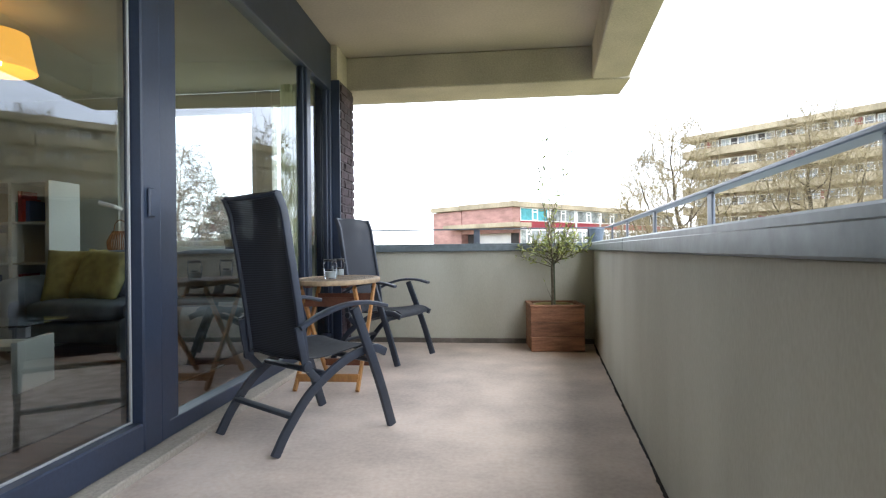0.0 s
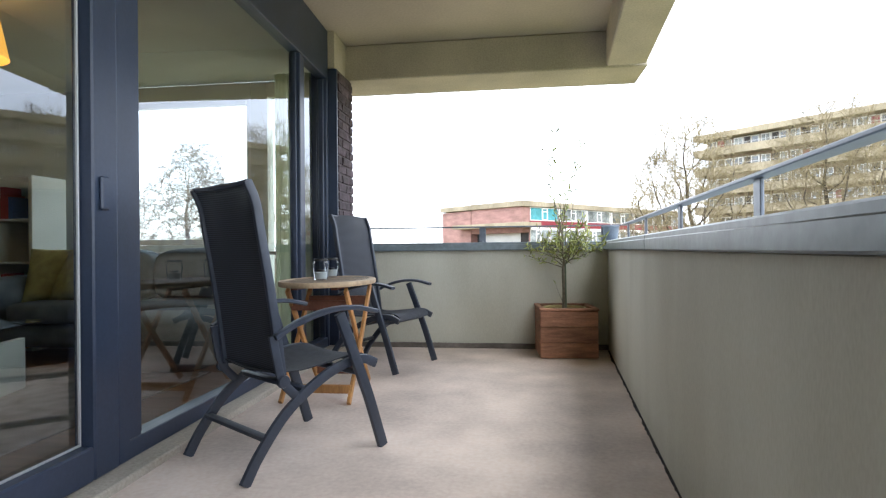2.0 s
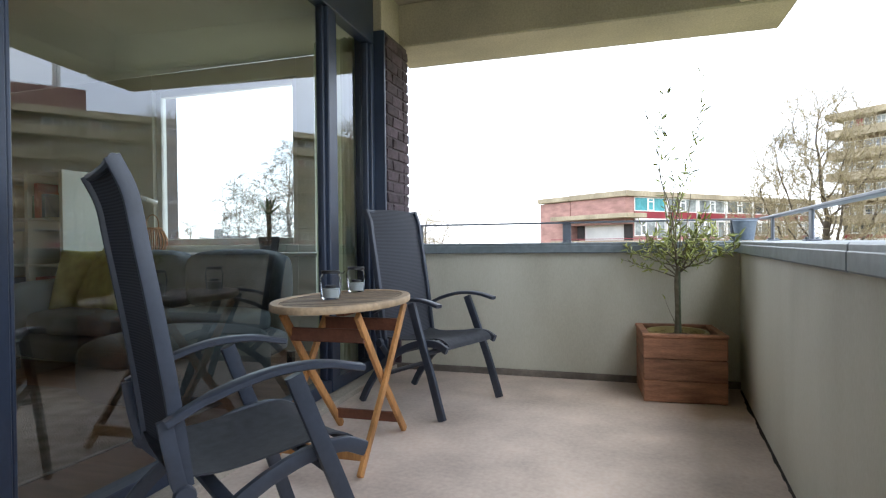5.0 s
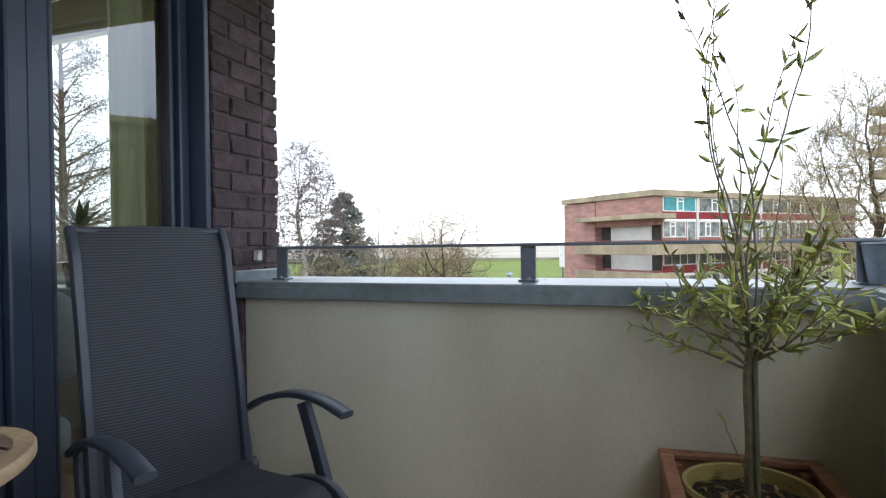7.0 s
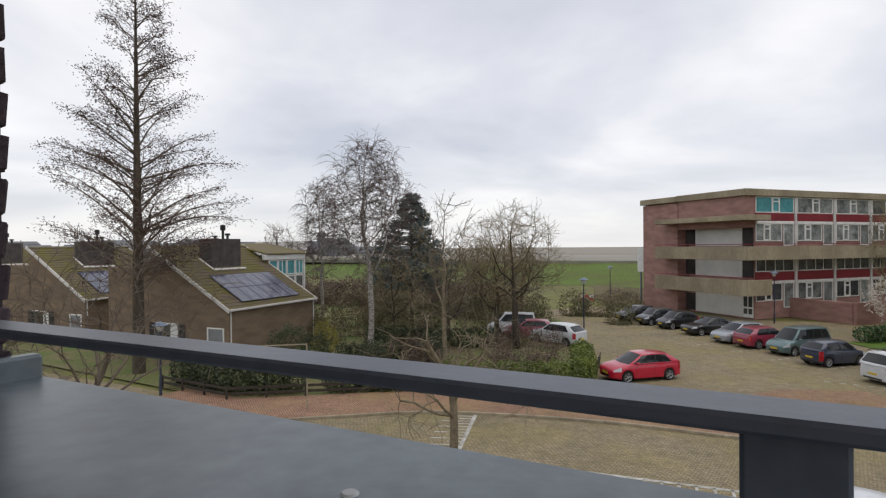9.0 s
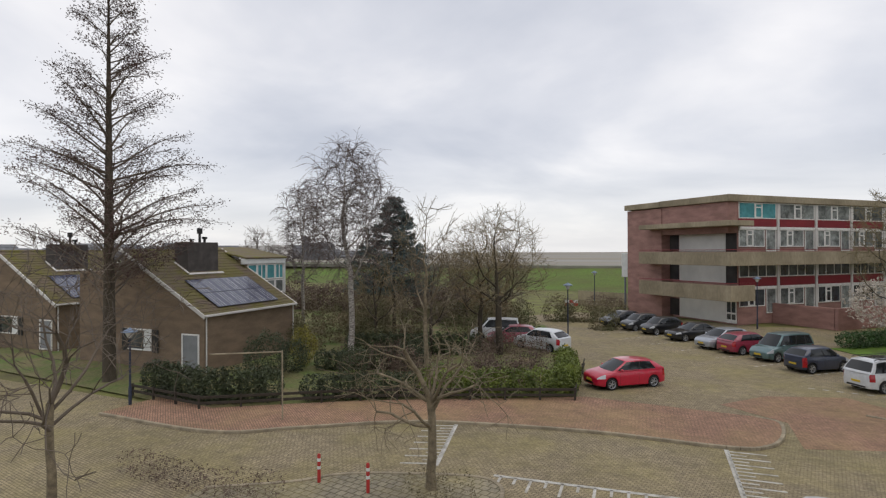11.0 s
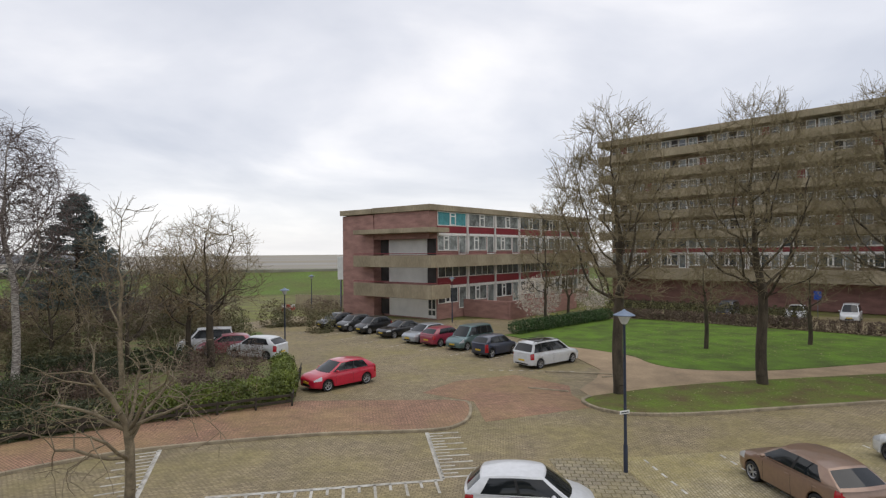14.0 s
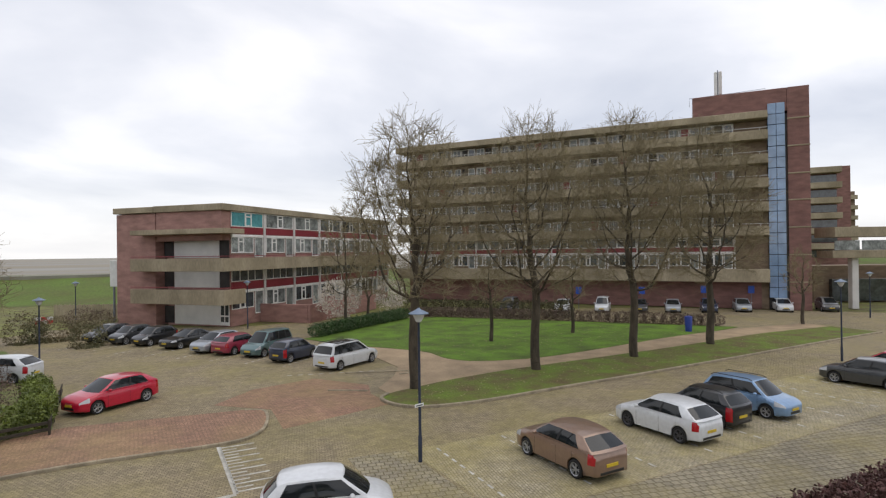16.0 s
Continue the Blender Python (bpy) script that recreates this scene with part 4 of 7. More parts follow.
# sea dike and the flats behind it
bm = bmesh.new()
rows = []
rd = random.Random(4)
prof = [(0, 0.0), (9, 0.5), (26, 3.3), (31, 3.7), (36, 3.75), (44, 3.4), (70, 1.4), (90, 1.2)]
for i in range(41):
    s = -420 + i * 18
    base = Vector((10 + s * 0.95, 106 + s * -0.06 + 0.0004 * s * s * 0.3, GROUND))
    rows.append([bm.verts.new(base + Vector((0, d, z + rd.uniform(-0.12, 0.12) * (0 < z < 3.5)))) for d, z in prof])
for a, b in zip(rows, rows[1:]):
    for j in range(len(prof) - 1):
        bm.faces.new((a[j], b[j], b[j + 1], a[j + 1]))
tagged(link("dike", bm, mat("rough_dike_grass", (0.082, 0.140, 0.014), 0.95, var=0.4, scale=0.12, fine=2.5, bump=0.6, col2=(0.095, 0.105, 0.022), depth=0.1)), "long green grassy sea dike", "dike", kind="structure")
bm = bmesh.new()
slab(bm, [(-900, 140), (420, 132), (420, 136), (-900, 146)], GROUND + 3.0, GROUND + 3.86)
structure("dike_path", bm, mat("pale_dike_path", (0.26, 0.25, 0.20), 0.9, var=0.2, scale=0.2), "pale path on the dike's crest", "path")
bm = bmesh.new()
slab(bm, [(-1700, 230), (1400, 230), (1700, 1750), (-1700, 1750)], GROUND + 0.2, GROUND + 0.6)
structure("tidal_flats", bm, mat("brown_tidal_flats", (0.20, 0.165, 0.105), 0.7, var=0.3, scale=0.01, fine=0.08, bump=0.1, col2=(0.26, 0.25, 0.22), stretch=(0.3, 1.5, 1)), "brown tidal flats out to the horizon", "shore")

# ---- buildings ----
U, V = Vector((0.66, 0.7513, 0)), Vector((-0.7513, 0.66, 0))


def frame_at(x, y, ux, uy):
    """A pose with x along (ux, uy), z up, at the ground."""
    q = g(x, y)
    return pose(q[0], q[1], GROUND, 0, 0, math.degrees(math.atan2(uy, ux)))


def flat_window(parent, m, w, h, glass_mat, bars, sub=True):
    """A framed window in the local x-z plane that faces -y: frame, pane and bars."""
    bm = bmesh.new()
    t = 0.09
    for x0, x1, z0, z1 in ((0, w, 0, t), (0, w, h - t, h), (0, t, t, h - t), (w - t, w, t, h - t)):
        cbox(bm, x0, x1, -0.05, 0.03, z0, z1, 0.01)
    for b in bars:
        cbox(bm, b * w - 0.04, b * w + 0.04, -0.045, 0.03, t, h - t, 0.01)
    if len(bars) == 2:
        # opening casement with a heavier sash and a top light
        a, b = bars[0] * w + 0.04, bars[1] * w - 0.04
        zm = t + (h - 2 * t) * 0.68
        for x0, x1, z0, z1 in ((a, a + 0.1, t, h - t), (b - 0.1, b, t, h - t), (a + 0.1, b - 0.1, t, t + 0.1), (a + 0.1, b - 0.1, h - t - 0.1, h - t), (a + 0.1, b - 0.1, zm, zm + 0.12)):
            cbox(bm, x0, x1, -0.075, 0.02, z0, z1, 0.01)
    fr = mesh_of("window", bm, WINWHITE)
    bm = bmesh.new()
    cbox(bm, t * 0.5, w - t * 0.5, 0.0, 0.02, t * 0.5, h - t * 0.5, 0.002)
    return fr, mesh_of("pane", bm, glass_mat)


# four-storey block with galleries
A_LEN, A_W, A_H = 39.5, 14.5, 12.45
blockA = thing("apartment_block", "four-storey red-brown brick apartment block with concrete galleries", "building", frame_at(2.35, 67.1, U.x, U.y))
bm = bmesh.new()
cbox(bm, 1.2, A_LEN, 0.3, 8.6, 0, 12.1, 0.02)
cbox(bm, 0.0, A_LEN, 9.0, A_W, 0, 12.0, 0.02)
part("wall", bm, WALLBRICK, blockA, smooth=False)
bm = bmesh.new()
cbox(bm, 0.02, 1.3, 0.32, 8.9, 9.0, 12.05, 0.02)
part("end_wall", bm, WALLBRICK, blockA, smooth=False)
bm = bmesh.new()
cbox(bm, -0.25, A_LEN + 0.2, -0.05, 9.0, 12.08, 12.75, 0.03)
cbox(bm, -0.3, A_LEN + 0.2, 9.0, A_W + 0.2, 12.08, 12.70, 0.03)
part("roof", bm, BAND, blockA, "pale concrete roof edge", smooth=False)
for x, y, s in ((6.0, 5.0, 0.6), (14, 5, 0.35), (22, 6, 0.35), (4.0, 11, 0.3)):
    boxed("roof_vent", DARKGAP, blockA, x, x + s * 1.6, y, y + s, 12.7, 12.75 + s * 0.8, 0.03)
# galleries: long one at mid height, short ones that wrap the end
for z0, z1, x1, nm in ((5.85, 7.15, A_LEN, "gallery"), (2.5, 4.0, 1.6, "gallery"), (9.65, 10.15, 1.5, "canopy")):
    boxed(nm + "_front", BAND, blockA, -1.6, x1, -1.35, -1.20, z0, z1, 0.02)
    boxed(nm + "_end", BAND, blockA, -1.6, -1.45, -1.198, 10.8, z0, z1, 0.02)
    boxed(nm + "_slab", BAND, blockA, -1.448, x1, -1.198, 0.3, z0, z0 + 0.2, 0.02)
    boxed(nm + "_slab", BAND, blockA, -1.448, 0.0, 0.302, 10.8, z0, z0 + 0.2, 0.02)
    if nm == "gallery":
        bm = bmesh.new()
        sweep(bm, [(-1.52, 10.8, z1 + 0.22), (-1.52, 0, z1 + 0.22), (-1.52, -1.28, z1 + 0.22)], 0.03, None, 6)
        sweep(bm, [(-1.52, -1.28, z1 + 0.22), (x1 / 2, -1.28, z1 + 0.22), (x1, -1.28, z1 + 0.22)], 0.03, None, 6)
        part("gallery_rail", bm, REDPANEL, blockA, "thin dark red handrail")
for z0 in (0.15, 4.05, 7.2):
    boxed("grey_panel", RENDERW, blockA, 1.15, 1.30, 1.6, 7.6, z0, z0 + (3.3 if z0 < 1 else 2.5 if z0 > 5 else 1.8), 0.02, "pale grey rendered end panel")
    # flat dark boxes paint the shade of openings; the wall is not cut
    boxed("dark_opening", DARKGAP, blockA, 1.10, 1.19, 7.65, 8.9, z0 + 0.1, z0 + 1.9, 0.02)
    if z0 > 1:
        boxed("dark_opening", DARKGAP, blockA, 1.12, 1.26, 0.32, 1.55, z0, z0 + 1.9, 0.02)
fr, pn = flat_window(blockA, None, 1.2, 2.2, PANE, (0.5,))
TURNW = pose(0, 0, 0, 0, 0, -90)
d = shared("entrance_door", fr, blockA, pose(1.08, 1.5, 0.15) @ TURNW, "white framed glazed entrance door")
shared("pane", pn, d, Matrix())
boxed("door_rail", WINWHITE, d, 0.09, 1.11, -0.07, 0.02, 0.9, 1.05, 0.01)
boxed("kick_panel", WINWHITE, d, 0.09, 1.11, -0.06, 0.02, 0.09, 0.35, 0.01)
for z in (3.45, 7.05, 9.55):
    for y in (2.2, 5.8):
        boxed("soffit_lamp", WHITE, blockA, 0.2, 0.45, y, y + 0.25, z - 0.5, z - 0.32, 0.03)
BAY = 5.75
WTYPES = {}


def bay_window(parent, x, y, z, w, h, gm, bars, label=""):
    key = (w, h, gm.name, bars)
    if key not in WTYPES:
        WTYPES[key] = flat_window(None, None, w, h, gm, bars)
    fr, pn = WTYPES[key]
    o = shared("window", fr, parent, pose(x, y, z), label)
    shared("pane", pn, o, Matrix())


rw = random.Random(3)
for i in range(7):
    x = 1.35 + i * BAY
    w = min(BAY - 0.5, A_LEN - x - 0.3)
    if w < 2:
        continue
    top = TEALC if i == 0 else (PALEPANE if i < 4 else PANE)
    bay_window(blockA, x, 0.24, 10.45, w, 1.6, top, (0.42, 0.62), "teal curtained window" if i == 0 else "")
    boxed("red_panel", REDPANEL, blockA, x, x + w, 0.18, 0.31, 9.66, 10.42, 0.02)
    boxed("white_lintel", WINWHITE, blockA, x, x + w, 0.14, 0.31, 9.36, 9.64, 0.02)
    bay_window(blockA, x, 0.24, 7.65, w * 0.68, 1.75, PALEPANE, (0.3, 0.55))
    bay_window(blockA, x + w * 0.72, 0.24, 7.2, w * 0.27, 2.2, PALEPANE, ())
    bay_window(blockA, x, 0.24, 4.65, w, 1.25, PANE, (0.25, 0.5, 0.72))
    boxed("red_panel", REDPANEL, blockA, x, x + w, 0.18, 0.31, 3.75, 4.6, 0.02)
    boxed("white_lintel", WINWHITE, blockA, x, x + w, 0.14, 0.31, 3.46, 3.73, 0.02)
    bay_window(blockA, x, 0.24, 1.75, w * 0.68, 1.75, PANE if i != 1 else PALEPANE, (0.35, 0.6))
    bay_window(blockA, x + w * 0.72, 0.24, 1.0, w * 0.27, 2.5, PALEPANE, ())
    for z0, z1 in ((7.25, 12.05), (1.1, 5.8)):
        boxed("pilaster", GREYWALL, blockA, x + w + 0.05, x + w + 0.35, 0.1, 0.31, z0, z1, 0.02)
boxed("garden_wall", WALLBRICK, blockA, 6.0, 22.0, -6.2, -5.9, 0, 2.0, 0.02)
boxed("garden_wall", WALLBRICK, blockA, 6.0, 6.3, -5.85, 0.25, 0, 2.0, 0.02)

# eight-storey block behind the trees
T_LEN = 50.9
TU = Vector((0.675, -0.738, 0))
blockB = thing("apartment_tower_block", "eight-storey brown gallery flats behind the trees", "building", frame_at(29.63, 92.27, TU.x, TU.y))
bm = bmesh.new()
cbox(bm, 0.8, T_LEN + 0.03, 0.4, 11.0, 0.0, 23.15, 0.03)
part("wall", bm, BROWNBRICK, blockB, smooth=False)
bm = bmesh.new()
cbox(bm, -0.6, T_LEN, -1.3, 11.4, 23.2, 24.05, 0.04)
part("roof", bm, BAND, blockB, "flat roof with a concrete edge", smooth=False)
LEVELS = [21.75 - 2.89 * k for k in range(5)]
for k, zt in enumerate(LEVELS):
    bm = bmesh.new()
    cbox(bm, -0.4, T_LEN, -1.35, -1.18, zt - 1.12, zt, 0.03)
    cbox(bm, -0.4, T_LEN, -1.18, 0.4, zt - 1.12, zt - 0.92, 0.03)
    cbox(bm, -0.4, -0.25, -1.18, 6.0, zt - 1.12, zt, 0.03)
    part("gallery", bm, BAND, blockB, smooth=False)
    bm = bmesh.new()
    sweep(bm, [(-0.35, -1.27, zt + 0.28), (T_LEN / 2, -1.27, zt + 0.28), (T_LEN - 0.05, -1.27, zt + 0.28)], 0.035, None, 6)
    for j in range(14):
        sweep(bm, [(-0.3 + j * 3.87, -1.27, zt), (-0.3 + j * 3.87, -1.27, zt + 0.28)], 0.03, None, 5)
    part("gallery_rail", bm, mat("pale_rail", (0.55, 0.54, 0.52), 0.6, var=0.1) if k == 0 else bpy.data.materials["pale_rail"], blockB)
bm = bmesh.new()
cbox(bm, -0.4, T_LEN, -1.5, 0.4, 3.4, 4.95, 0.03)
part("gallery", bm, BAND, blockB, smooth=False)
boxed("ground_recess", TOWERBRICK, blockB, 0.9, T_LEN - 0.8, 0.30, 0.42, 0.05, 3.35, 0.02)
for j in range(14):
    x = 0.9 + j * 3.87
    if x + 3.7 > T_LEN - 0.6:
        break
    for k, zt in enumerate(LEVELS):
        z = zt - 0.9
        boxed("wall_panel", GREYWALL if (j + k) % 3 else BROWNBRICK, blockB, x + 0.05, x + 3.8, 0.30, 0.42, z, z + 2.25, 0.01)
        bay_window(blockB, x + 0.15, 0.27, z + 0.85, 1.25, 1.3, PALEPANE if (j * 3 + k) % 4 else PANE, (0.5,))
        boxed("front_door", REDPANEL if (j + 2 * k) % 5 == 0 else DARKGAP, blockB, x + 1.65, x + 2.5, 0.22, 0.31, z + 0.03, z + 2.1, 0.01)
        bay_window(blockB, x + 2.65, 0.27, z + 0.85, 1.05, 1.3, PANE if (j + k) % 3 else PALEPANE, ())
    bay_window(blockB, x, 0.27, 7.72, 3.65, 1.3, PALEPANE if j % 2 else PANE, (0.3, 0.6))
    boxed("red_panel", REDPANEL, blockB, x, x + 3.65, 0.2, 0.41, 7.14, 7.7, 0.02)
    boxed("white_lintel", WINWHITE, blockB, x, x + 3.65, 0.16, 0.41, 6.88, 7.12, 0.02)
    bay_window(blockB, x, 0.27, 5.3, 2.4, 1.55, PALEPANE if j % 3 == 0 else PANE, (0.35, 0.6))
    bay_window(blockB, x + 2.5, 0.27, 4.96, 1.0, 1.9, PALEPANE, ())
    boxed("pilaster", GREYWALL, blockB, x + 3.68, x + 3.86, 0.12, 0.40, 4.96, 9.05, 0.02)
bm = bmesh.new()
cbox(bm, 42.6, T_LEN + 2.13, 0.25, 11.0, 24.06, 26.85, 0.04)
cbox(bm, T_LEN + 2.13, T_LEN + 4.42, 0.2, 11.0, 0, 26.85, 0.04)
part("lift_tower", bm, TOWERBRICK, blockB, "red-brown brick lift tower", smooth=False)
for z in (3.3, 6.6, 9.9, 13.2, 16.4, 19.7, 23.0):
    boxed("tower_joint", BAND, blockB, T_LEN + 2.12, T_LEN + 4.47, 0.12, 0.3, z, z + 0.16, 0.02)
for k in range(9):
    z = 1.5 + k * 2.62
    for i in range(2):
        boxed("stair_glass", BLUEGLASS, blockB, T_LEN + 0.05 + i * 0.92, T_LEN + 0.93 + i * 0.92, -0.2, 0.0, z, z + 1.22, 0.02, "blue tinted stairwell pane")
        boxed("stair_glass", BLUEGLASS, blockB, T_LEN + 0.05 + i * 0.92, T_LEN + 0.93 + i * 0.92, -0.2, 0.0, z + 1.27, z + 2.55, 0.02, "blue tinted stairwell pane")
# dark block paints the unlit stairwell behind the glass
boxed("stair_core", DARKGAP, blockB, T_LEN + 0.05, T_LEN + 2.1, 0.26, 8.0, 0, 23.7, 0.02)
mast = thing("antenna_mast", "pale telecom mast on the lift tower", "antenna", blockB.matrix_basis @ pose(45.6, 4.0, 26.85))
boxed("mast_panel", WHITE, mast, -0.45, -0.05, -0.2, 0.2, 0.9, 4.0, 0.08)
boxed("mast_panel", GREYWALL, mast, 0.08, 0.5, -0.2, 0.2, 0.9, 4.0, 0.08)
bm = bmesh.new()
sweep(bm, [(0, 0, 0), (0, 0, 2), (0, 0, 4.2)], 0.07, None, 8, power=2)
sweep(bm, [(-3.5, 1, 0), (-3.5, 1, 1.1), (2.5, 1, 1.2), (5.5, 1, 1.3), (5.5, 1, 0)], 0.03, None, 5)
part("pole", bm, RAIL, mast)
boxed("roof_vent", DARKGAP, blockB, 22, 22.5, 3, 3.4, 24.0, 24.9, 0.03)

# footbridge and further flats
far = thing("far_flats", "more brown gallery flats further down the street", "building", frame_at(114.3, 85.7, TU.x, TU.y))
boxed("wall", TOWERBRICK, far, 0, 5.5, 2.25, 12, 0, 23, 0.04)
for k in range(6):
    boxed("gallery", BAND, far, -0.5, 6.0, -0.3, 2.2, 22.6 - 3.1 * k, 23.8 - 3.1 * k, 0.04)
    boxed("window_band", PANE, far, 0, 5.4, 2.1, 2.24, 20.9 - 3.1 * k, 22.4 - 3.1 * k, 0.02)
boxed("stair_wall", TOWERBRICK, far, 10.2, 14.4, 40, 50, 0, 28.5, 0.04)
for k in range(8):
    boxed("stair_glass", BLUEGLASS, far, 7.7, 10.1, 40.2, 40.6, 3.0 + k * 2.9, 5.6 + k * 2.9, 0.03)
boxed("far_wing", BROWNBRICK, far, 18, 22.5, 80, 90, 0, 25.0, 0.04)
for k in range(6):
    boxed("gallery", BAND, far, 17.5, 23.0, 78.5, 79.9, 22.4 - 3.2 * k, 23.7 - 3.2 * k, 0.04)
bridge = thing("footbridge", "concrete gallery footbridge with glass sides", "bridge", frame_at(70.0, 51.0, 0.93, -0.37))
boxed("deck", BAND, bridge, 0, 40, 0, 3.0, 6.2, 7.1, 0.04)
boxed("roof_slab", BAND, bridge, 0, 40, -0.4, 3.4, 8.7, 9.9, 0.04)
for i in range(12):
    boxed("side_pane", PALEPANE, bridge, 0.3 + i * 3.3, 3.3 + i * 3.3, 0.1, 0.2, 7.15, 8.3, 0.02)
for i in range(5):
    boxed("column", GREYWALL, bridge, 3 + i * 8.5, 3.8 + i * 8.5, 1.0, 1.8, 0, 6.15, 0.04)
for i in range(4):
    boxed("shop_front", PANE, bridge, 6 + i * 8.2, 13.4 + i * 8.2, 9.0, 9.6, 0.2, 3.2, 0.03)
boxed("shop_wall", BROWNBRICK, bridge, 4, 40, 9.7, 14, 0, 5.0, 0.04)


DOORGREY = mat("grey_door_panel", (0.24, 0.25, 0.26), 0.6, var=0.12, scale=2, bump=0.05)


def house(m, label, wing=True, panels=True):
    """A mono-pitch brick house: local x along the eaves, y back towards the ridge."""
    h = thing("house", label, "house", m)
    L, D, HE, HR = 8.77, 6.76, 3.55, 7.45
    bm = bmesh.new()
    prof = [(0, 0), (0, HE), (D, HR), (D, 0)]
    a = [bm.verts.new((0, y, z)) for y, z in prof]
    b = [bm.verts.new((L, y, z)) for y, z in prof]
    for i in range(4):
        bm.faces.new((a[i], a[(i + 1) % 4], b[(i + 1) % 4], b[i]))
    bm.faces.new(a), bm.faces.new(b[::-1])
    cbox(bm, 0.2, L, D + 0.01, D + 4.5, 0, 6.1, 0.02)
    part("wall", bm, BROWNBRICK, h, smooth=False)
    sl = math.degrees(math.atan2(HR - HE, D))
    n = math.hypot(HR - HE, D)
    rm = Matrix.Translation((0, 0, HE)) @ pose(0, 0, 0, sl, 0, 0)
    bm = bmesh.new()
    rows, cols = 22, 28
    for r in range(rows):
        y0, y1 = -0.2 + r * (n + 0.4) / rows, -0.2 + (r + 1.06) * (n + 0.4) / rows
        for c in range(cols):
            x0 = -0.12 + c * (L + 0.24) / cols
            x1 = x0 + (L + 0.24) / cols - 0.01
            z = 0.06
            v = [bm.verts.new(rm @ Vector(p)) for p in ((x0, y0, z + 0.05), (x1, y0, z + 0.03), (x1, y1, z), (x0, y1, z + 0.015), (x0, y0, z), (x1, y0, z - 0.01))]
            bm.faces.new(v[:4]), bm.faces.new((v[4], v[5], v[1], v[0]))
    part("roof", bm, ROOFTILE, h, "moss-grown dark roof tiles", smooth=False)
    for x in (-0.16, L + 0.06):
        bm = bmesh.new()
        cbox(bm, x, x + 0.10, -0.25, n + 0.3, -0.12, 0.10, 0.01, rm)
        part("verge_board", bm, GREYWALL, h)
    bm = bmesh.new()
    cbox(bm, -0.1, L + 0.1, D - 0.12, D + 0.35, HR + 0.02, HR + 0.14, 0.03)
    part("ridge_cap", bm, ROOFTILE, h)
    boxed("gutter", GREYWALL, h, -0.1, L + 0.1, -0.28, -0.14, HE - 0.12, HE + 0.02, 0.02)
    for x in (0.15, L - 0.15):
        bm = bmesh.new()
        sweep(bm, [(x, -0.06, 0.05), (x, -0.06, 2), (x, -0.06, HE - 0.1)], 0.045, None, 8, power=2)
        part("downpipe", bm, GREYWALL, h)
    bm = bmesh.new()
    cbox(bm, 2.75, 5.55, 4.15, 5.35, HR - 2.2, HR + 0.62, 0.03)
    ch = part("chimney", bm, bpy.data.materials.get("grey_chimney_brick") or mat("grey_chimney_brick", (0.085, 0.075, 0.07), 0.9, var=0.3, scale=2, bump=0.4), h, smooth=False)
    bm = bmesh.new()
    cbox(bm, 2.55, 5.75, 4.42, 4.62, 0.10, 0.16, 0.02, rm)
    cbox(bm, 2.55, 2.72, 4.63, 6.1, 0.10, 0.15, 0.02, rm)
    part("lead_flashing", bm, GREYWALL, ch)
    for x, hh in ((3.6, 0.22), (4.35, 1.0), (4.8, 0.4)):
        bm = bmesh.new()
        lathe(bm, [(0.09, HR + 0.60), (0.09, HR + 0.62 + hh * 0.6), (0.19, HR + 0.62 + hh * 0.62), (0.19, HR + 0.62 + hh), (0, HR + 0.63 + hh)], 10, None, x, 4.7)
        part("flue", bm, BLACK, ch)
    if wing:
        wg = part("wing", wing_walls(L), BROWNBRICK, h, "set-back wing with a glazed upper storey", smooth=False)
        boxed("fascia", WHITE, wg, L - 0.6, L + 4.65, 4.28, 4.47, 6.42, 6.82, 0.02, "white timber fascia")
        boxed("corner_post", WHITE, wg, L + 4.5, L + 4.65, 4.30, 4.47, 3.9, 6.41, 0.02)
        bm = bmesh.new()
        cbox(bm, L - 0.3, L + 4.8, 0, 4.4, 0, 0.12, 0.02, Matrix.Translation((0, 4.2, 6.83)) @ pose(0, 0, 0, 11, 0, 0))
        part("wing_roof", bm, ROOFTILE, wg, smooth=False)
        for i in range(4):
            bay_window(h, L + 0.1 + i * 1.1, 4.40, 5.15, 1.05, 1.25, TEALC, (0.5,) if i % 2 else ())
            bay_window(h, L + 0.1 + i * 1.1, 4.40, 4.0, 1.05, 1.1, TEALC if i < 2 else PALEPANE, ())
    if panels:
        for i in range(6):
            for j in range(2):
                x0, y0 = 1.5 + i * 0.98, 0.42 + j * 1.66
                bm = bmesh.new()
                cbox(bm, x0, x0 + 0.95, y0, y0 + 1.62, 0.16, 0.20, 0.01, rm)
                sp = part("solar_panel", bm, SOLAR, h, "dark blue solar panel", smooth=False)
                bm = bmesh.new()
                for q in range(1, 4):
                    cbox(bm, x0 + q * 0.2375 - 0.006, x0 + q * 0.2375 + 0.006, y0 + 0.03, y0 + 1.59, 0.198, 0.204, 0.001, rm)
                part("cell_line", bm, GREYWALL, sp)
    # the gable: a door, a wide low window with a white panel, and a shutter
    for y0, z0, w, hh, gm, bars in ((0.35, 0.12, 1.40, 2.25, DOORGREY, ()), (4.30, 1.12, 2.40, 1.38, PANE, ()),):
        fr, pn = flat_window(None, None, w, hh, gm, bars)
        o = shared("window" if w > 2 else "gable_door", fr, h, pose(-0.03, y0 + w, z0, 0, 0, -90))
        shared("pane", pn, o, Matrix())
    boxed("window_panel", WHITE, h, -0.07, -0.045, 4.36, 4.95, 1.2, 2.42, 0.01)
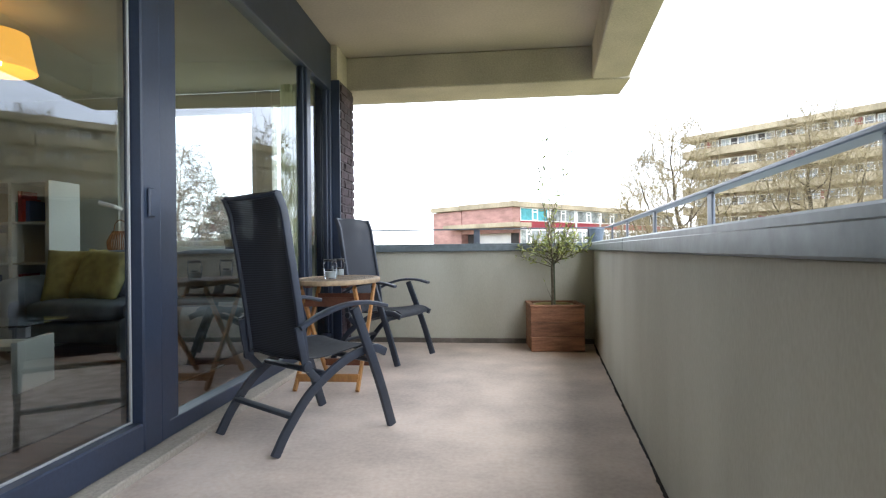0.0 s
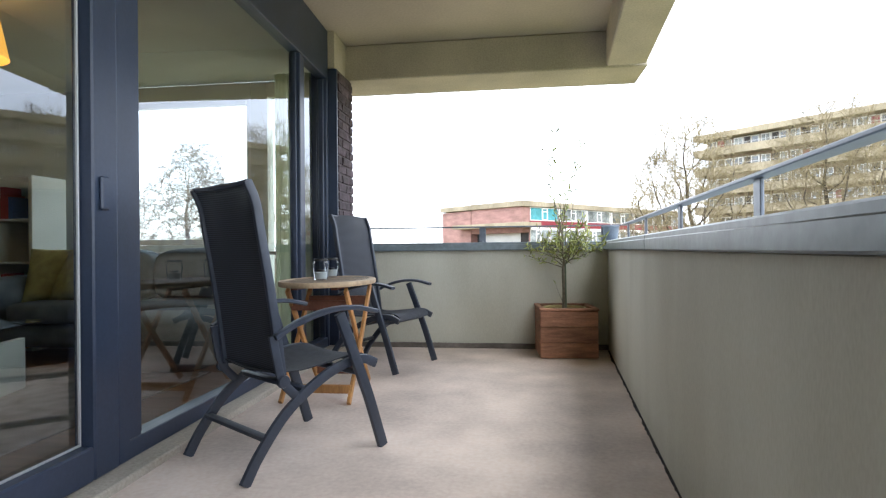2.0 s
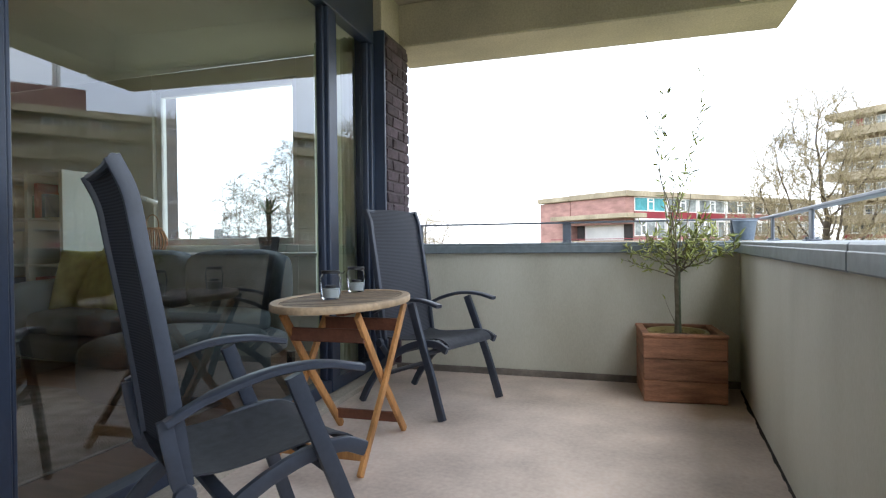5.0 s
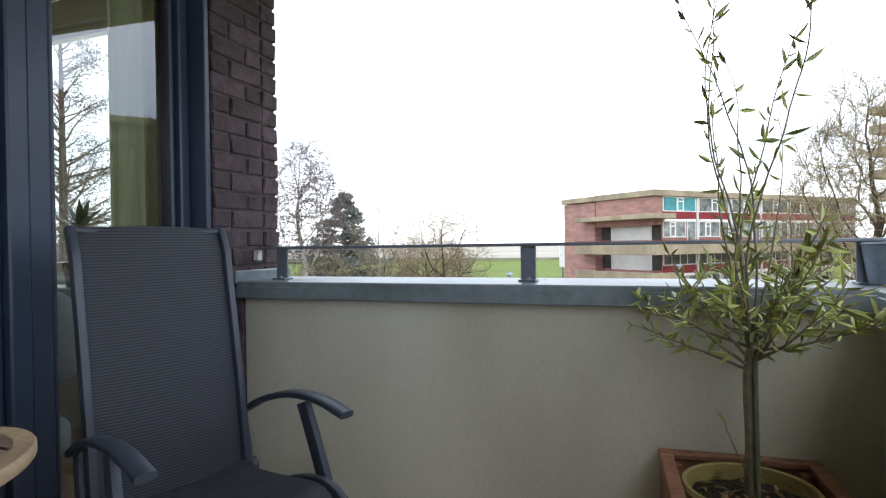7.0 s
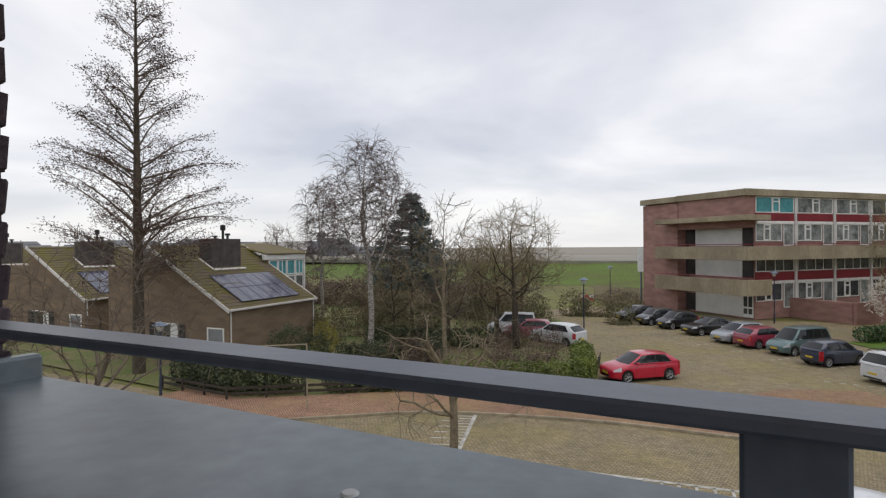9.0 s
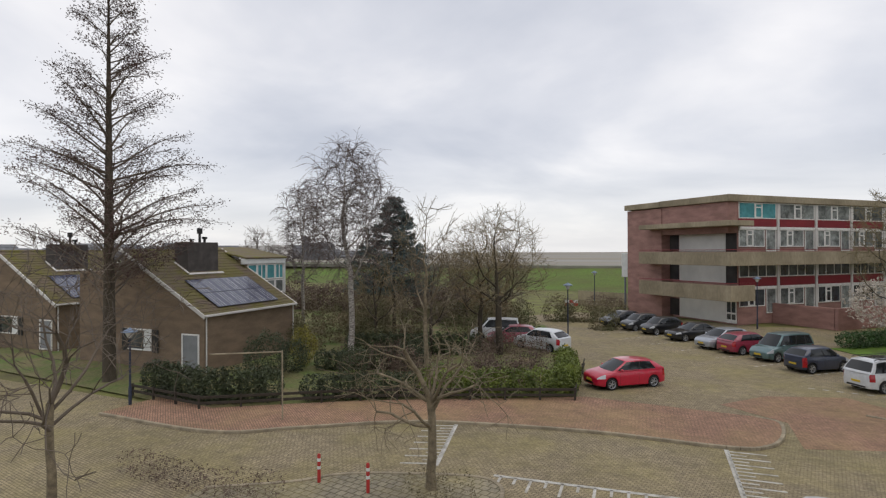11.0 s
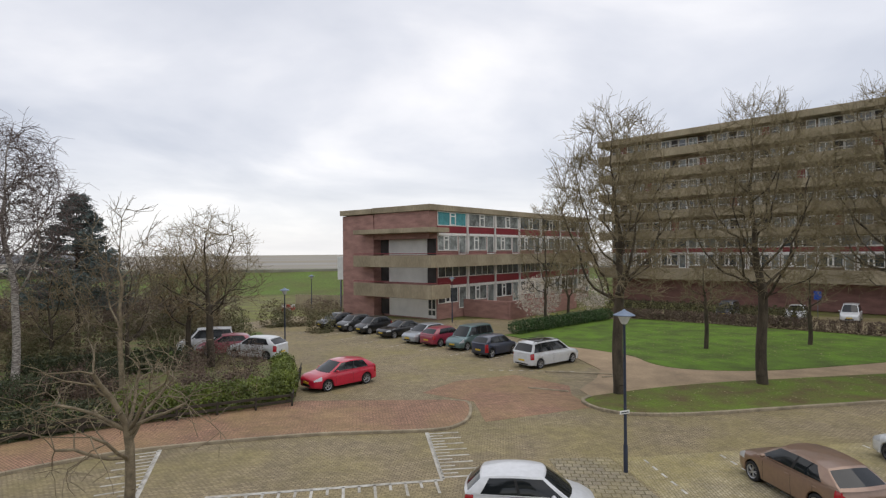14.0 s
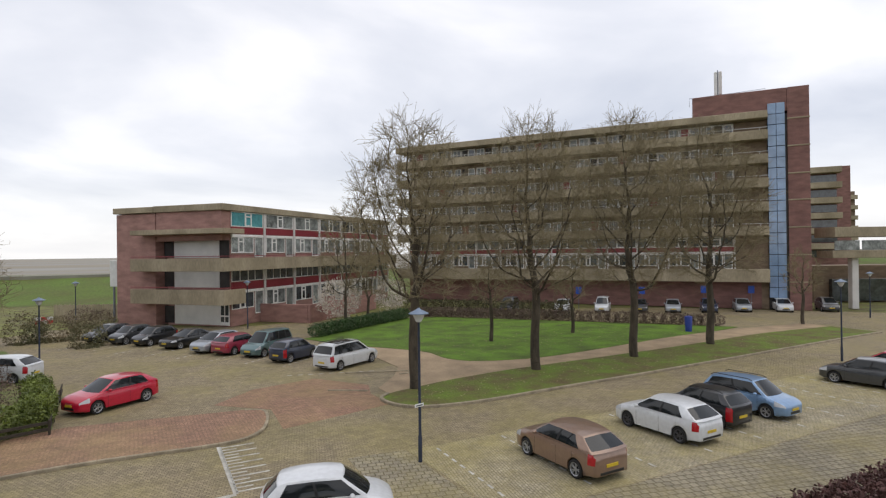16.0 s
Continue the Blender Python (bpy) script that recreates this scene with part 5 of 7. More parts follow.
    for y0 in (3.66, 6.34):
        boxed("shutter", BLACK, h, -0.10, -0.04, y0, y0 + 0.52, 1.05, 2.5, 0.02)
    return h


def wing_walls(L):
    bm = bmesh.new()
    cbox(bm, L + 0.02, L + 4.6, 4.48, 10.5, 0, 6.75, 0.02)
    return bm


# eaves along the street side, ridge away from it
for x, y, lab, wing, panels in ((-26.7, 30.4, "grey-brown brick house with mossy roof and solar panels", True, True), (-42.9, 31.1, "grey-brown brick house behind the tall larch", False, True), (-59.1, 31.8, "grey-brown brick house at the row's end", False, False)):
    q = g(x, y)
    house(pose(q[0], q[1], GROUND, 0, 0, 93.9), lab, wing, panels)

# low town and woods along the horizon; distance haze is mixed into their grey
FARM = mat("far_haze_grey", (0.21, 0.215, 0.225), 0.95, var=0.35, scale=0.05, fine=0.4, bump=0)
rf = random.Random(8)
bm = bmesh.new()
for i in range(36, 150):
    a = math.radians(100 + i * 0.52 + rf.uniform(-0.2, 0.2))
    d = 560 + rf.uniform(-60, 90)
    x, y = 2 + d * math.cos(a), 5 + d * math.sin(a)
    w, hh = rf.uniform(6, 16), rf.uniform(4, 11) * (1.4 if a > 2.2 else 0.75)
    cbox(bm, -w, w, -3, 3, 0, hh, min(w, hh) * 0.4, pose(x, y, GROUND, 0, 0, math.degrees(a) + 90))
tagged(link("backdrop_woods", bm, FARM), "low woods along the horizon, haze painted into their grey", "woods", kind="structure")
town = thing("far_town", "far town with a white block and a church in painted haze grey", "town", pose(-300, 330, GROUND))
boxed("white_block", GREYWALL, town, -30, 12, 0, 12, 0, 12, 0.3)
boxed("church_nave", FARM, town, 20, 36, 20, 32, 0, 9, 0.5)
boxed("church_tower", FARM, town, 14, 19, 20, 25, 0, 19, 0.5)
sc = thing("white_screen", "white sign panel at the block's corner", "sign", pose(*g(-9.3, 80.0), GROUND, 0, 0, -40))
boxed("panel", WHITE, sc, -0.55, 0.55, -0.1, 0.1, 4.0, 7.0, 0.04)
boxed("pole", RAIL, sc, -0.1, 0.1, -0.09, 0.09, 0, 3.98, 0.02)

# ---- cars ----
TYRE = plain("black_rubber", (0.014, 0.014, 0.015), 0.8)
RIM = plain("silver_alloy", (0.42, 0.43, 0.45), 0.3, 0.7)
CARGLASS = mat("dark_car_glass", (0.012, 0.015, 0.017), 0.04, var=0.0, scale=2, bump=0, spec=0.5)
LAMPW = plain("clear_headlamp", (0.5, 0.52, 0.54), 0.12, coat=0.5)
LAMPR = plain("red_tail_lamp", (0.40, 0.010, 0.016), 0.15, coat=0.5)
PLATE = plain("yellow_number_plate", (0.62, 0.44, 0.03), 0.5)
CHROME = plain("bright_chrome", (0.62, 0.63, 0.65), 0.15, 1.0)
SEAMM = plain("dark_panel_gap", (0.010, 0.010, 0.011), 0.7)
SHAPES = {  # length, width, height, windscreen foot, its top, roof end, rear foot, belt, bonnet height, rear pillar, tail height
    "hatch": (4.22, 1.80, 1.50, 1.00, 1.86, 3.52, 4.13, 0.97, 0.95, 0.82, 0.93),
    "small": (3.60, 1.66, 1.52, 0.78, 1.46, 3.10, 3.54, 0.98, 0.96, 0.86, 0.95),
    "sedan": (4.60, 1.80, 1.42, 1.30, 2.15, 3.25, 4.00, 0.92, 0.90, 0.84, 0.97),
    "mpv": (4.80, 1.88, 1.72, 0.98, 1.95, 4.38, 4.74, 1.00, 0.99, 0.95, 0.98),
    "mini": (3.95, 1.70, 1.56, 0.86, 1.55, 3.56, 3.89, 0.96, 0.95, 0.94, 0.95),
    "van": (4.20, 1.75, 1.80, 0.86, 1.55, 3.90, 4.14, 1.02, 1.00, 0.96, 0.95),
    "suv": (4.30, 1.80, 1.60, 1.05, 1.88, 3.60, 4.22, 1.04, 1.02, 0.84, 1.00),
}


def along(pts, x):
    """The height of a soft line through pts at x."""
    for (x0, z0), (x1, z1) in zip(pts, pts[1:]):
        if x <= x1:
            t = (x - x0) / max(1e-6, x1 - x0)
            return z0 + (z1 - z0) * (t * t * (3 - 2 * t) * 0.3 + t * 0.7)
    return pts[-1][1]


def car(shape, colour, x, y, turn, label, group="", rails=False, top=None, rim=None):
    """A parked car: local x from its nose to its tail; turn: where the nose points."""
    L, W, H, c, s, r, f, belt, bz, uc, tail = SHAPES[shape]
    q = g(x, y)
    t = thing("car", label, "car", pose(q[0], q[1], GROUND, 0, 0, turn + 180), group)
    paint = bpy.data.materials.get("paint_" + colour[0]) or plain("paint_" + colour[0], colour[1], 0.28, colour[2] if len(colour) > 2 else 0.0, coat=0.7)
    wr = 0.315
    wx = (0.84 if shape != "small" else 0.68, L - (0.82 if shape != "small" else 0.62))
    plan = [(0, 0.66), (0.05, 0.80), (0.16, 0.89), (0.40, 0.955), (0.85, 0.99), (1.4, 1.0), (L - 1.3, 1.0), (L - 0.6, 0.98), (L - 0.22, 0.94), (L - 0.06, 0.86), (L, 0.76)]
    deck = [(0, 0.60), (0.04, 0.68), (0.16, 0.76), (0.42, bz - 0.09), (c, bz), (c + 0.3, belt), (f, belt + 0.03), (L - 0.10, tail), (L - 0.03, tail - 0.06), (L, tail - 0.22)]
    zones, verts = {}, {}

    def put(zone, pts):
        bmz = zones.setdefault(zone, bmesh.new())
        vs = []
        for co in pts:
            kk = (zone, round(co[0], 4), round(co[1], 4), round(co[2], 4))
            if kk not in verts:
                verts[kk] = bmz.verts.new((co[0] - L / 2, co[1], co[2]))
            if verts[kk] not in vs:
                vs.append(verts[kk])
        if len(vs) > 2:
            try:
                bmz.faces.new(vs)
            except ValueError:
                pass

    def section(px):
        w = W / 2 * along(plan, px)
        T = along(deck, px)
        zb = 0.21 + 0.05 * (px < 0.3 or px > L - 0.3)
        for w0 in wx:
            if abs(px - w0) < wr * 1.15:
                zb = max(zb, 0.315 + math.sqrt((wr * 1.15) ** 2 - (px - w0) ** 2))
        z1, z2 = max(zb + 0.02, 0.40), max(zb + 0.04, min(0.62, T - 0.10))
        z3 = max(z2 + 0.02, T - 0.13)
        return [(w * 0.93, zb), (w * 0.975, zb + 0.015), (w * 0.99, z1), (w, z2), (w * 0.985, z3), (w * 0.945, max(z3 + 0.01, T - 0.025)), (w * 0.80, max(z3 + 0.02, T)), (w * 0.40, max(z3 + 0.03, T + 0.022)), (0, max(z3 + 0.03, T + 0.028))]

    xs = sorted(set([0.0, 0.02, 0.05, 0.10, 0.18, 0.3, 0.42, 0.55, c, c + 0.3, f, L - 0.26, L - 0.16, L - 0.08, L - 0.03, L] + [w0 + wr * 1.15 * math.cos(math.pi * k / 10) for w0 in wx for k in range(11)] + [0.6 + (L - 1.2) * k / 14 for k in range(15)]))
    grid = [section(px) for px in xs]
    for sg in (1, -1):
        for i in range(len(xs) - 1):
            xm = (xs[i] + xs[i + 1]) / 2
            for j in range(8):
                zone = "body"
                if j in (3, 4) and 0.04 < xm < 0.48:
                    zone = "headlight_" + str(sg)
                elif j in ((3, 4) if shape not in ("mini", "van", "small") else (2, 3, 4)) and L - 0.27 < xm < L - 0.02:
                    zone = "tail_light_" + str(sg)
                put(zone, [(xs[a], sg * grid[a][b][0], grid[a][b][1]) for a, b in ((i, j), (i + 1, j), (i + 1, j + 1), (i, j + 1))])
    for px, sec in ((0.0, grid[0]), (L, grid[-1])):
        for a, b in zip(sec, sec[1:]):
            put("body", [(px, a[0], a[1]), (px, b[0], b[1]), (px, -b[0], b[1]), (px, -a[0], a[1])])

    # the glasshouse: sides lean in from belt to roof, pillars stand between the panes
    def side(u, v):
        wb = W / 2 * (0.84 + 0.10 * min(1, u / 0.18)) * (1 - 0.05 * max(0, u - 0.8) / 0.2)
        wt = W / 2 * (0.66 + 0.08 * min(1, u / 0.2)) * (1 - 0.06 * max(0, u - 0.7) / 0.3)
        zt = H - 0.085 + 0.05 * math.sin(math.pi * min(1, 0.12 + u * 0.95)) - (0.04 if u > 0.9 and shape != "van" else 0)
        zb = bz - 0.01 + (belt + 0.02 - bz) * min(1, u * 4)
        bx, tx = c + (f - c) * u, s + (r - s) * u
        return (bx + (tx - bx) * v, wb + (wt - wb) * v + 0.035 * math.sin(math.pi * v), zb + (zt - zb) * v)

    ub = 0.47
    us = sorted({0, 0.045, ub - 0.018, ub + 0.018, uc, 1} | {0.045 + (ub - 0.063) * k / 4 for k in range(5)} | {ub + 0.018 + (uc - ub - 0.018) * k / 4 for k in range(5)} | ({0.74, 0.77} if shape in ("mpv", "van") else set()))
    vs_ = (0, 0.07, 0.35, 0.65, 0.90, 1)
    for sg in (1, -1):
        for u0, u1 in zip(us, us[1:]):
            for v0, v1 in zip(vs_, vs_[1:]):
                um, zone = (u0 + u1) / 2, "cabin"
                if 0.07 <= v0 < 0.90 and 0.045 <= u0 and u1 <= uc:
                    zone = "side_window_%d_%d" % (sg, um > ub) if abs(um - ub) > 0.018 else "door_pillar"
                    if shape in ("mpv", "van") and 0.74 <= u0 and u1 <= 0.77:
                        zone = "door_pillar"
                    if um > 0.77 and shape in ("mpv", "van"):
                        zone = "side_window_%d_2" % sg
                put(zone, [(a[0], sg * a[1], a[2]) for a in (side(u0, v0), side(u1, v0), side(u1, v1), side(u0, v1))])
    qs = (-1, -0.92, -0.5, 0, 0.5, 0.92, 1)

    def face(u, push, lift):
        a, b = side(u, 0), side(u, 1)
        return lambda k, v: (a[0] + (b[0] - a[0]) * v + push * (1 - k * k) * (1 - 0.5 * v), k * (a[1] + (b[1] - a[1]) * v + 0.035 * math.sin(math.pi * v)), a[2] + (b[2] - a[2]) * v + (1 - k * k) * lift * v)

    for u, push, nm, lo, hi in ((0, -0.16, "windscreen", 0.04, 0.95), (1, 0.09, "rear_window", 0.16, 0.90)):
        fc = face(u, push, 0.045)
        cut = (0, lo, 0.35, 0.65, hi, 1)
        for v0, v1 in zip(cut, cut[1:]):
            for k0, k1 in zip(qs, qs[1:]):
                put(nm if lo <= v0 < hi and abs(k0 + k1) < 1.86 else "cabin", [fc(k0, v0), fc(k1, v0), fc(k1, v1), fc(k0, v1)])
    fa, fb = face(0, -0.16, 0.045), face(1, 0.09, 0.045)
    n = 6
    def crown(i, k):
        e, a, b = side(i / n, 1), fa(k, 1), fb(k, 1)
        return (a[0] + (b[0] - a[0]) * i / n, k * e[1], e[2] + 0.045 * (1 - k * k))
    for i in range(n):
        for k0, k1 in zip(qs, qs[1:]):
            put("roof_glass" if shape == "mpv" and 1 <= i < 5 and abs(k0 + k1) < 1.5 else "roof", [crown(i, k0), crown(i + 1, k0), crown(i + 1, k1), crown(i, k1)])
    for zn, bmz in zones.items():
        nm = zn.split("_1")[0].split("_-1")[0]
        mm = {"body": paint, "cabin": paint, "roof": top or paint, "door_pillar": SEAMM}.get(nm) or (LAMPW if nm == "headlight" else LAMPR if nm == "tail_light" else CARGLASS)
        part(nm, bmz, mm, t, angle=60)
    boxed("underbody", BLACK, t, -L / 2 + 0.22, L / 2 - 0.22, -W / 2 + 0.17, W / 2 - 0.17, 0.19, 0.66, 0.05)
    boxed("grille", BLACK, t, -L / 2 - 0.012, -L / 2 + 0.06, -W * 0.22, W * 0.22, 0.29, 0.42, 0.02)
    boxed("badge_bar", CHROME, t, -L / 2 - 0.008, -L / 2 + 0.04, -W * 0.14, W * 0.14, 0.585, 0.605, 0.006)
    boxed("rear_bumper_insert", BLACK, t, L / 2 - 0.08, L / 2 + 0.010, -W * 0.30, W * 0.30, 0.27, 0.38, 0.02)
    boxed("number_plate", PLATE, t, -L / 2 - 0.03, -L / 2 - 0.013, -0.26, 0.26, 0.44, 0.55, 0.005)
    boxed("number_plate", PLATE, t, L / 2 - 0.004, L / 2 + 0.02, -0.26, 0.26, 0.50, 0.61, 0.005)
    for sg in (1, -1):
        for px in (c + 0.34, c + (f - c) * ub, min(L - 0.95, c + (f - c) * 0.80)):
            sec = [p for p in section(px)[1:5]]
            bm = bmesh.new()
            sweep(bm, [(px - L / 2, sg * (w + 0.0005), z) for w, z in sec], 0.006, 0.004, 4, side=(1, 0, 0), power=2)
            part("door_seam", bm, SEAMM, t)
        for px in (c + (f - c) * ub - 0.22, c + (f - c) * 0.80 - 0.26):
            w = section(px)[4][0]
            boxed("door_handle", paint, t, px - L / 2, px - L / 2 + 0.17, *sorted((sg * (w - 0.01), sg * (w + 0.022))), belt - 0.17, belt - 0.14, 0.01)
        bm = bmesh.new()
        cbox(bm, c + 0.34 - L / 2, c + 0.47 - L / 2, *sorted((sg * (W / 2 - 0.05), sg * (W / 2 + 0.14))), belt, belt + 0.12, 0.04)
        part("wing_mirror", bm, paint, t)
        if rails:
            bm = bmesh.new()
            sweep(bm, [(s - L / 2, sg * W * 0.35, H - 0.05), (s + 0.2 - L / 2, sg * W * 0.355, H + 0.02), (r - 0.2 - L / 2, sg * W * 0.355, H + 0.02), (r - L / 2, sg * W * 0.35, H - 0.06)], 0.018, None, 6)
            part("roof_rail", bm, BLACK, t)
        for w0 in wx:
            wheel = new("wheel")
            wheel.parent, wheel.matrix_basis = t, pose(w0 - L / 2, sg * (W / 2 - 0.115), 0.315, -90 * sg, 0, 0)
            if "tyre" not in WTYPES:
                bm = bmesh.new()
                lathe(bm, [(0.20, -0.10), (0.29, -0.10), (0.315, -0.07), (0.315, 0.07), (0.29, 0.095), (0.225, 0.10), (0.21, 0.02), (0, 0.015)], 24)
                WTYPES["tyre"] = mesh_of("tyre", bm, TYRE)
                for key, mm in (("rim", RIM), ("dark_rim", plain("two_tone_alloy", (0.10, 0.10, 0.11), 0.3, 0.6))):
                    bm = bmesh.new()
                    lathe(bm, [(0.0, 0.075), (0.045, 0.078), (0.05, 0.06), (0.05, 0.03)], 16)
                    lathe(bm, [(0.195, 0.03), (0.198, 0.085), (0.222, 0.098), (0.224, 0.06)], 24)
                    for k in range(5):
                        for d in (-11, 11):
                            cbox(bm, 0.03, 0.208, -0.015, 0.015, 0.045, 0.078, 0.006, pose(0, 0, 0, 0, 0, k * 72 + d))
                    WTYPES[key] = mesh_of("rim", bm, mm)
            shared("tyre", WTYPES["tyre"], wheel, Matrix())
            shared("rim", WTYPES[rim or "rim"], wheel, Matrix())
    return t


RED, WHITEP, SILVER = ("bright_red", (0.50, 0.008, 0.038)), ("white", (0.62, 0.64, 0.66)), ("silver", (0.36, 0.39, 0.43), 0.3)
BLACKP, NAVYP, TAN = ("black", (0.013, 0.014, 0.017)), ("dark_blue", (0.022, 0.032, 0.065)), ("bronze", (0.27, 0.175, 0.125), 0.35)
LBLUE, GREENP, CRIM, GREY = ("light_blue", (0.20, 0.33, 0.52), 0.25), ("grey_green", (0.115, 0.19, 0.195), 0.3), ("crimson", (0.30, 0.035, 0.065)), ("dark_grey", (0.055, 0.058, 0.062), 0.2)
car("hatch", RED, -3.35, 38.1, 222, "bright red hatchback parked alone on the brick square")
car("hatch", TAN, 13.2, 22.55, 98, "bronze hatchback parked in a bay, tail to the flats", "cars in the near bays")
car("hatch", WHITEP, 18.85, 23.8, 98, "white hatchback with dark alloy wheels in a bay", "cars in the near bays", rim="dark_rim")
car("small", BLACKP, 21.6, 24.4, 98, "small black car with a dark roof in a bay", "cars in the near bays", True)
car("mini", LBLUE, 24.65, 24.6, -80, "light blue compact people carrier with roof rails", "cars in the near bays", True)
car("hatch", GREY, 34.6, 25.6, 105, "dark grey hatchback in a bay by a street lamp", "cars in the near bays")
car("hatch", RED, 38.0, 26.2, 98, "red hatchback in a bay", "cars in the near bays")
car("small", WHITEP, 4.45, 21.3, -10, "small white hatchback at the kerb")
car("mpv", WHITEP, 9.7, 43.3, 36, "white people carrier with a dark glass roof", "", True)
for i, (sh, col, lab) in enumerate((("hatch", BLACKP, "black hatchback"), ("small", GREY, "grey small car"), ("small", BLACKP, "small black car"), ("sedan", BLACKP, "black saloon"),
                                    ("hatch", SILVER, "silver hatchback"), ("hatch", CRIM, "crimson hatchback"), ("van", GREENP, "grey-green family van"), ("small", NAVYP, "small dark blue car"))):
    px, py = ((-7.3, 63.3), (-5.3, 61.3), (-3.3, 59.4), (-0.6, 57.0), (1.6, 53.7), (3.2, 52.1), (5.1, 50.2), (6.7, 47.0))[i]
    car(sh, col, px, py, (225, 225, 225, 222, 225, 42, 225, 40)[i], lab + " in the row before the brick block", "cars before the brick block")
car("suv", WHITEP, -10.6, 47.2, 160, "white sporty off-roader behind the hedge")
car("hatch", CRIM, -13.4, 49.0, 200, "dark red car behind the hedge")
car("van", WHITEP, -15.5, 50.5, 200, "white car behind the bushes")
for i, (px, py, sh, col) in enumerate(((35.5, 68.0, "van", NAVYP), (41.5, 65.2, "hatch", WHITEP), (45.6, 62.8, "van", WHITEP), (49.4, 60.6, "hatch", GREY), (52.6, 58.6, "hatch", SILVER), (56.2, 56.6, "suv", NAVYP),
                                       (60.2, 55.4, "hatch", SILVER), (64.2, 53.2, "hatch", WHITEP), (68.8, 51.0, "suv", GREY))):
    car(sh, col, px, py, 228, ("dark blue", "white", "white", "grey", "silver", "navy", "silver", "white", "dark grey")[i] + " car parked before the tall flats", "cars before the tall flats")

# ---- street furniture ----
def street_lamp(x, y, h=4.8):
    q = g(x, y)
    t = thing("street_lamp", "dark blue street lamp with a conical hood", "street lamp", pose(q[0], q[1], GROUND), "street lamps")
    blue = bpy.data.materials.get("lamp_blue") or mat("lamp_blue", (0.025, 0.035, 0.062), 0.5, var=0.2, scale=4)
    bm = bmesh.new()
    lathe(bm, [(0.075, 0), (0.075, 0.9), (0.055, 1.0), (0.042, h - 0.45), (0.05, h - 0.42), (0, h - 0.42)], 12)
    part("pole", bm, blue, t)
    bm = bmesh.new()
    lathe(bm, [(0.06, h - 0.42), (0.10, h - 0.40), (0.23, h - 0.13), (0.0, h - 0.12)], 16)
    part("lantern", bm, bpy.data.materials.get("opal_lantern") or plain("opal_lantern", (0.55, 0.57, 0.56), 0.25), t, "pale opal lantern")
    bm = bmesh.new()
    lathe(bm, [(0.0, h - 0.125), (0.36, h - 0.125), (0.37, h - 0.10), (0.06, h + 0.05), (0.03, h + 0.09), (0, h + 0.09)], 18)
    part("hood", bm, bpy.data.materials.get("hood_blue") or mat("hood_blue", (0.18, 0.24, 0.33), 0.5, var=0.15, scale=4), t)


for x, y, h in ((8.33, 24.6, 5.45), (-8.8, 48.0, 4.9), (39.9, 30.4, 5.35), (-11.7, 72.8, 4.9), (4.5, 66.0, 4.8), (66, 44.5, 4.8)):
    street_lamp(x, y, h)
street_lamp(-24.0, 23.7, 3.7)


def bollard(x, y):
    q = g(x, y)
    t = thing("bollard", "red bollard with white bands", "bollard", pose(q[0], q[1], GROUND + 0.08), "bollards")
    bm = bmesh.new()
    lathe(bm, [(0.055, 0), (0.055, 0.86), (0.04, 0.90), (0, 0.91)], 12)
    part("post", bm, REDP, t)
    for z in (0.42, 0.66):
        bm = bmesh.new()
        lathe(bm, [(0.0565, z), (0.0575, z + 0.01), (0.0575, z + 0.09), (0.0565, z + 0.10)], 12)
        part("white_band", bm, WHITE, t)


REDP = plain("red_plastic", (0.42, 0.03, 0.025), 0.5)
bollard(-10.05, 20.3), bollard(-8.2, 20.3)
q = g(-15.7, 24.95)
bm = bmesh.new()
sweep(bm, [(0, 0, 0.1), (0, 0, 1.6), (0, 0, 3.1)], 0.035, None, 8, power=2)
sweep(bm, [(0, 0, 3.05), (-1.4, -0.75, 3.0), (-2.8, -1.4, 2.95)], 0.03, None, 6)
ob = link("clothes_pole", bm, KERB)
ob.matrix_basis = pose(q[0], q[1], GROUND)
tagged(ob, "grey garden pole with a cross bar", "pole")
sign = thing("name_plate", "small white street name plate on the lamp post", "sign", pose(*g(8.33, 24.5), GROUND + 2.05, 0, 0, 20))
boxed("plate", WHITE, sign, -0.34, 0.06, -0.10, -0.085, 0, 0.12, 0.004)
boxed("text_bar", BLACK, sign, -0.29, 0.01, -0.106, -0.101, 0.04, 0.075, 0.001)
barrier = thing("road_barrier", "red and white barrier plate at the dike path", "barrier", pose(*g(-14.1, 71.5), GROUND, 0, 0, 10))
for i in range(3):
    for j in range(2):
        boxed("barrier_square", WHITE if (i + j) % 2 else REDP, barrier, -0.75 + i * 0.5, -0.25 + i * 0.5, -0.03, 0.03, 0.95 + j * 0.34, 1.28 + j * 0.34, 0.01)
boxed("leg", RAIL, barrier, -0.05, 0.05, 0.035, 0.08, 0, 0.94, 0.01)
fence = thing("plank_fence", "weathered grey plank fence by the brick block", "fence", pose(*g(-16.0, 83.5), GROUND, 0, 0, -20))
for i in range(48):
    boxed("slat", BAND, fence, i * 0.2, i * 0.2 + 0.17, 0, 0.03, 0.03, 1.9 + 0.06 * math.sin(i * 2.3), 0.01)
bin_ = thing("litter_bin", "blue litter bin beside the footpath", "bin", pose(*g(41.4, 45.0), GROUND + 0.05))
bm = bmesh.new()
lathe(bm, [(0, 0.0), (0.28, 0.0), (0.33, 1.25), (0.30, 1.35), (0, 1.42)], 16)
part("body", bm, plain("blue_plastic", (0.02, 0.05, 0.30), 0.4), bin_)
BLUESIGN = plain("blue_parking_sign", (0.015, 0.07, 0.38), 0.4)
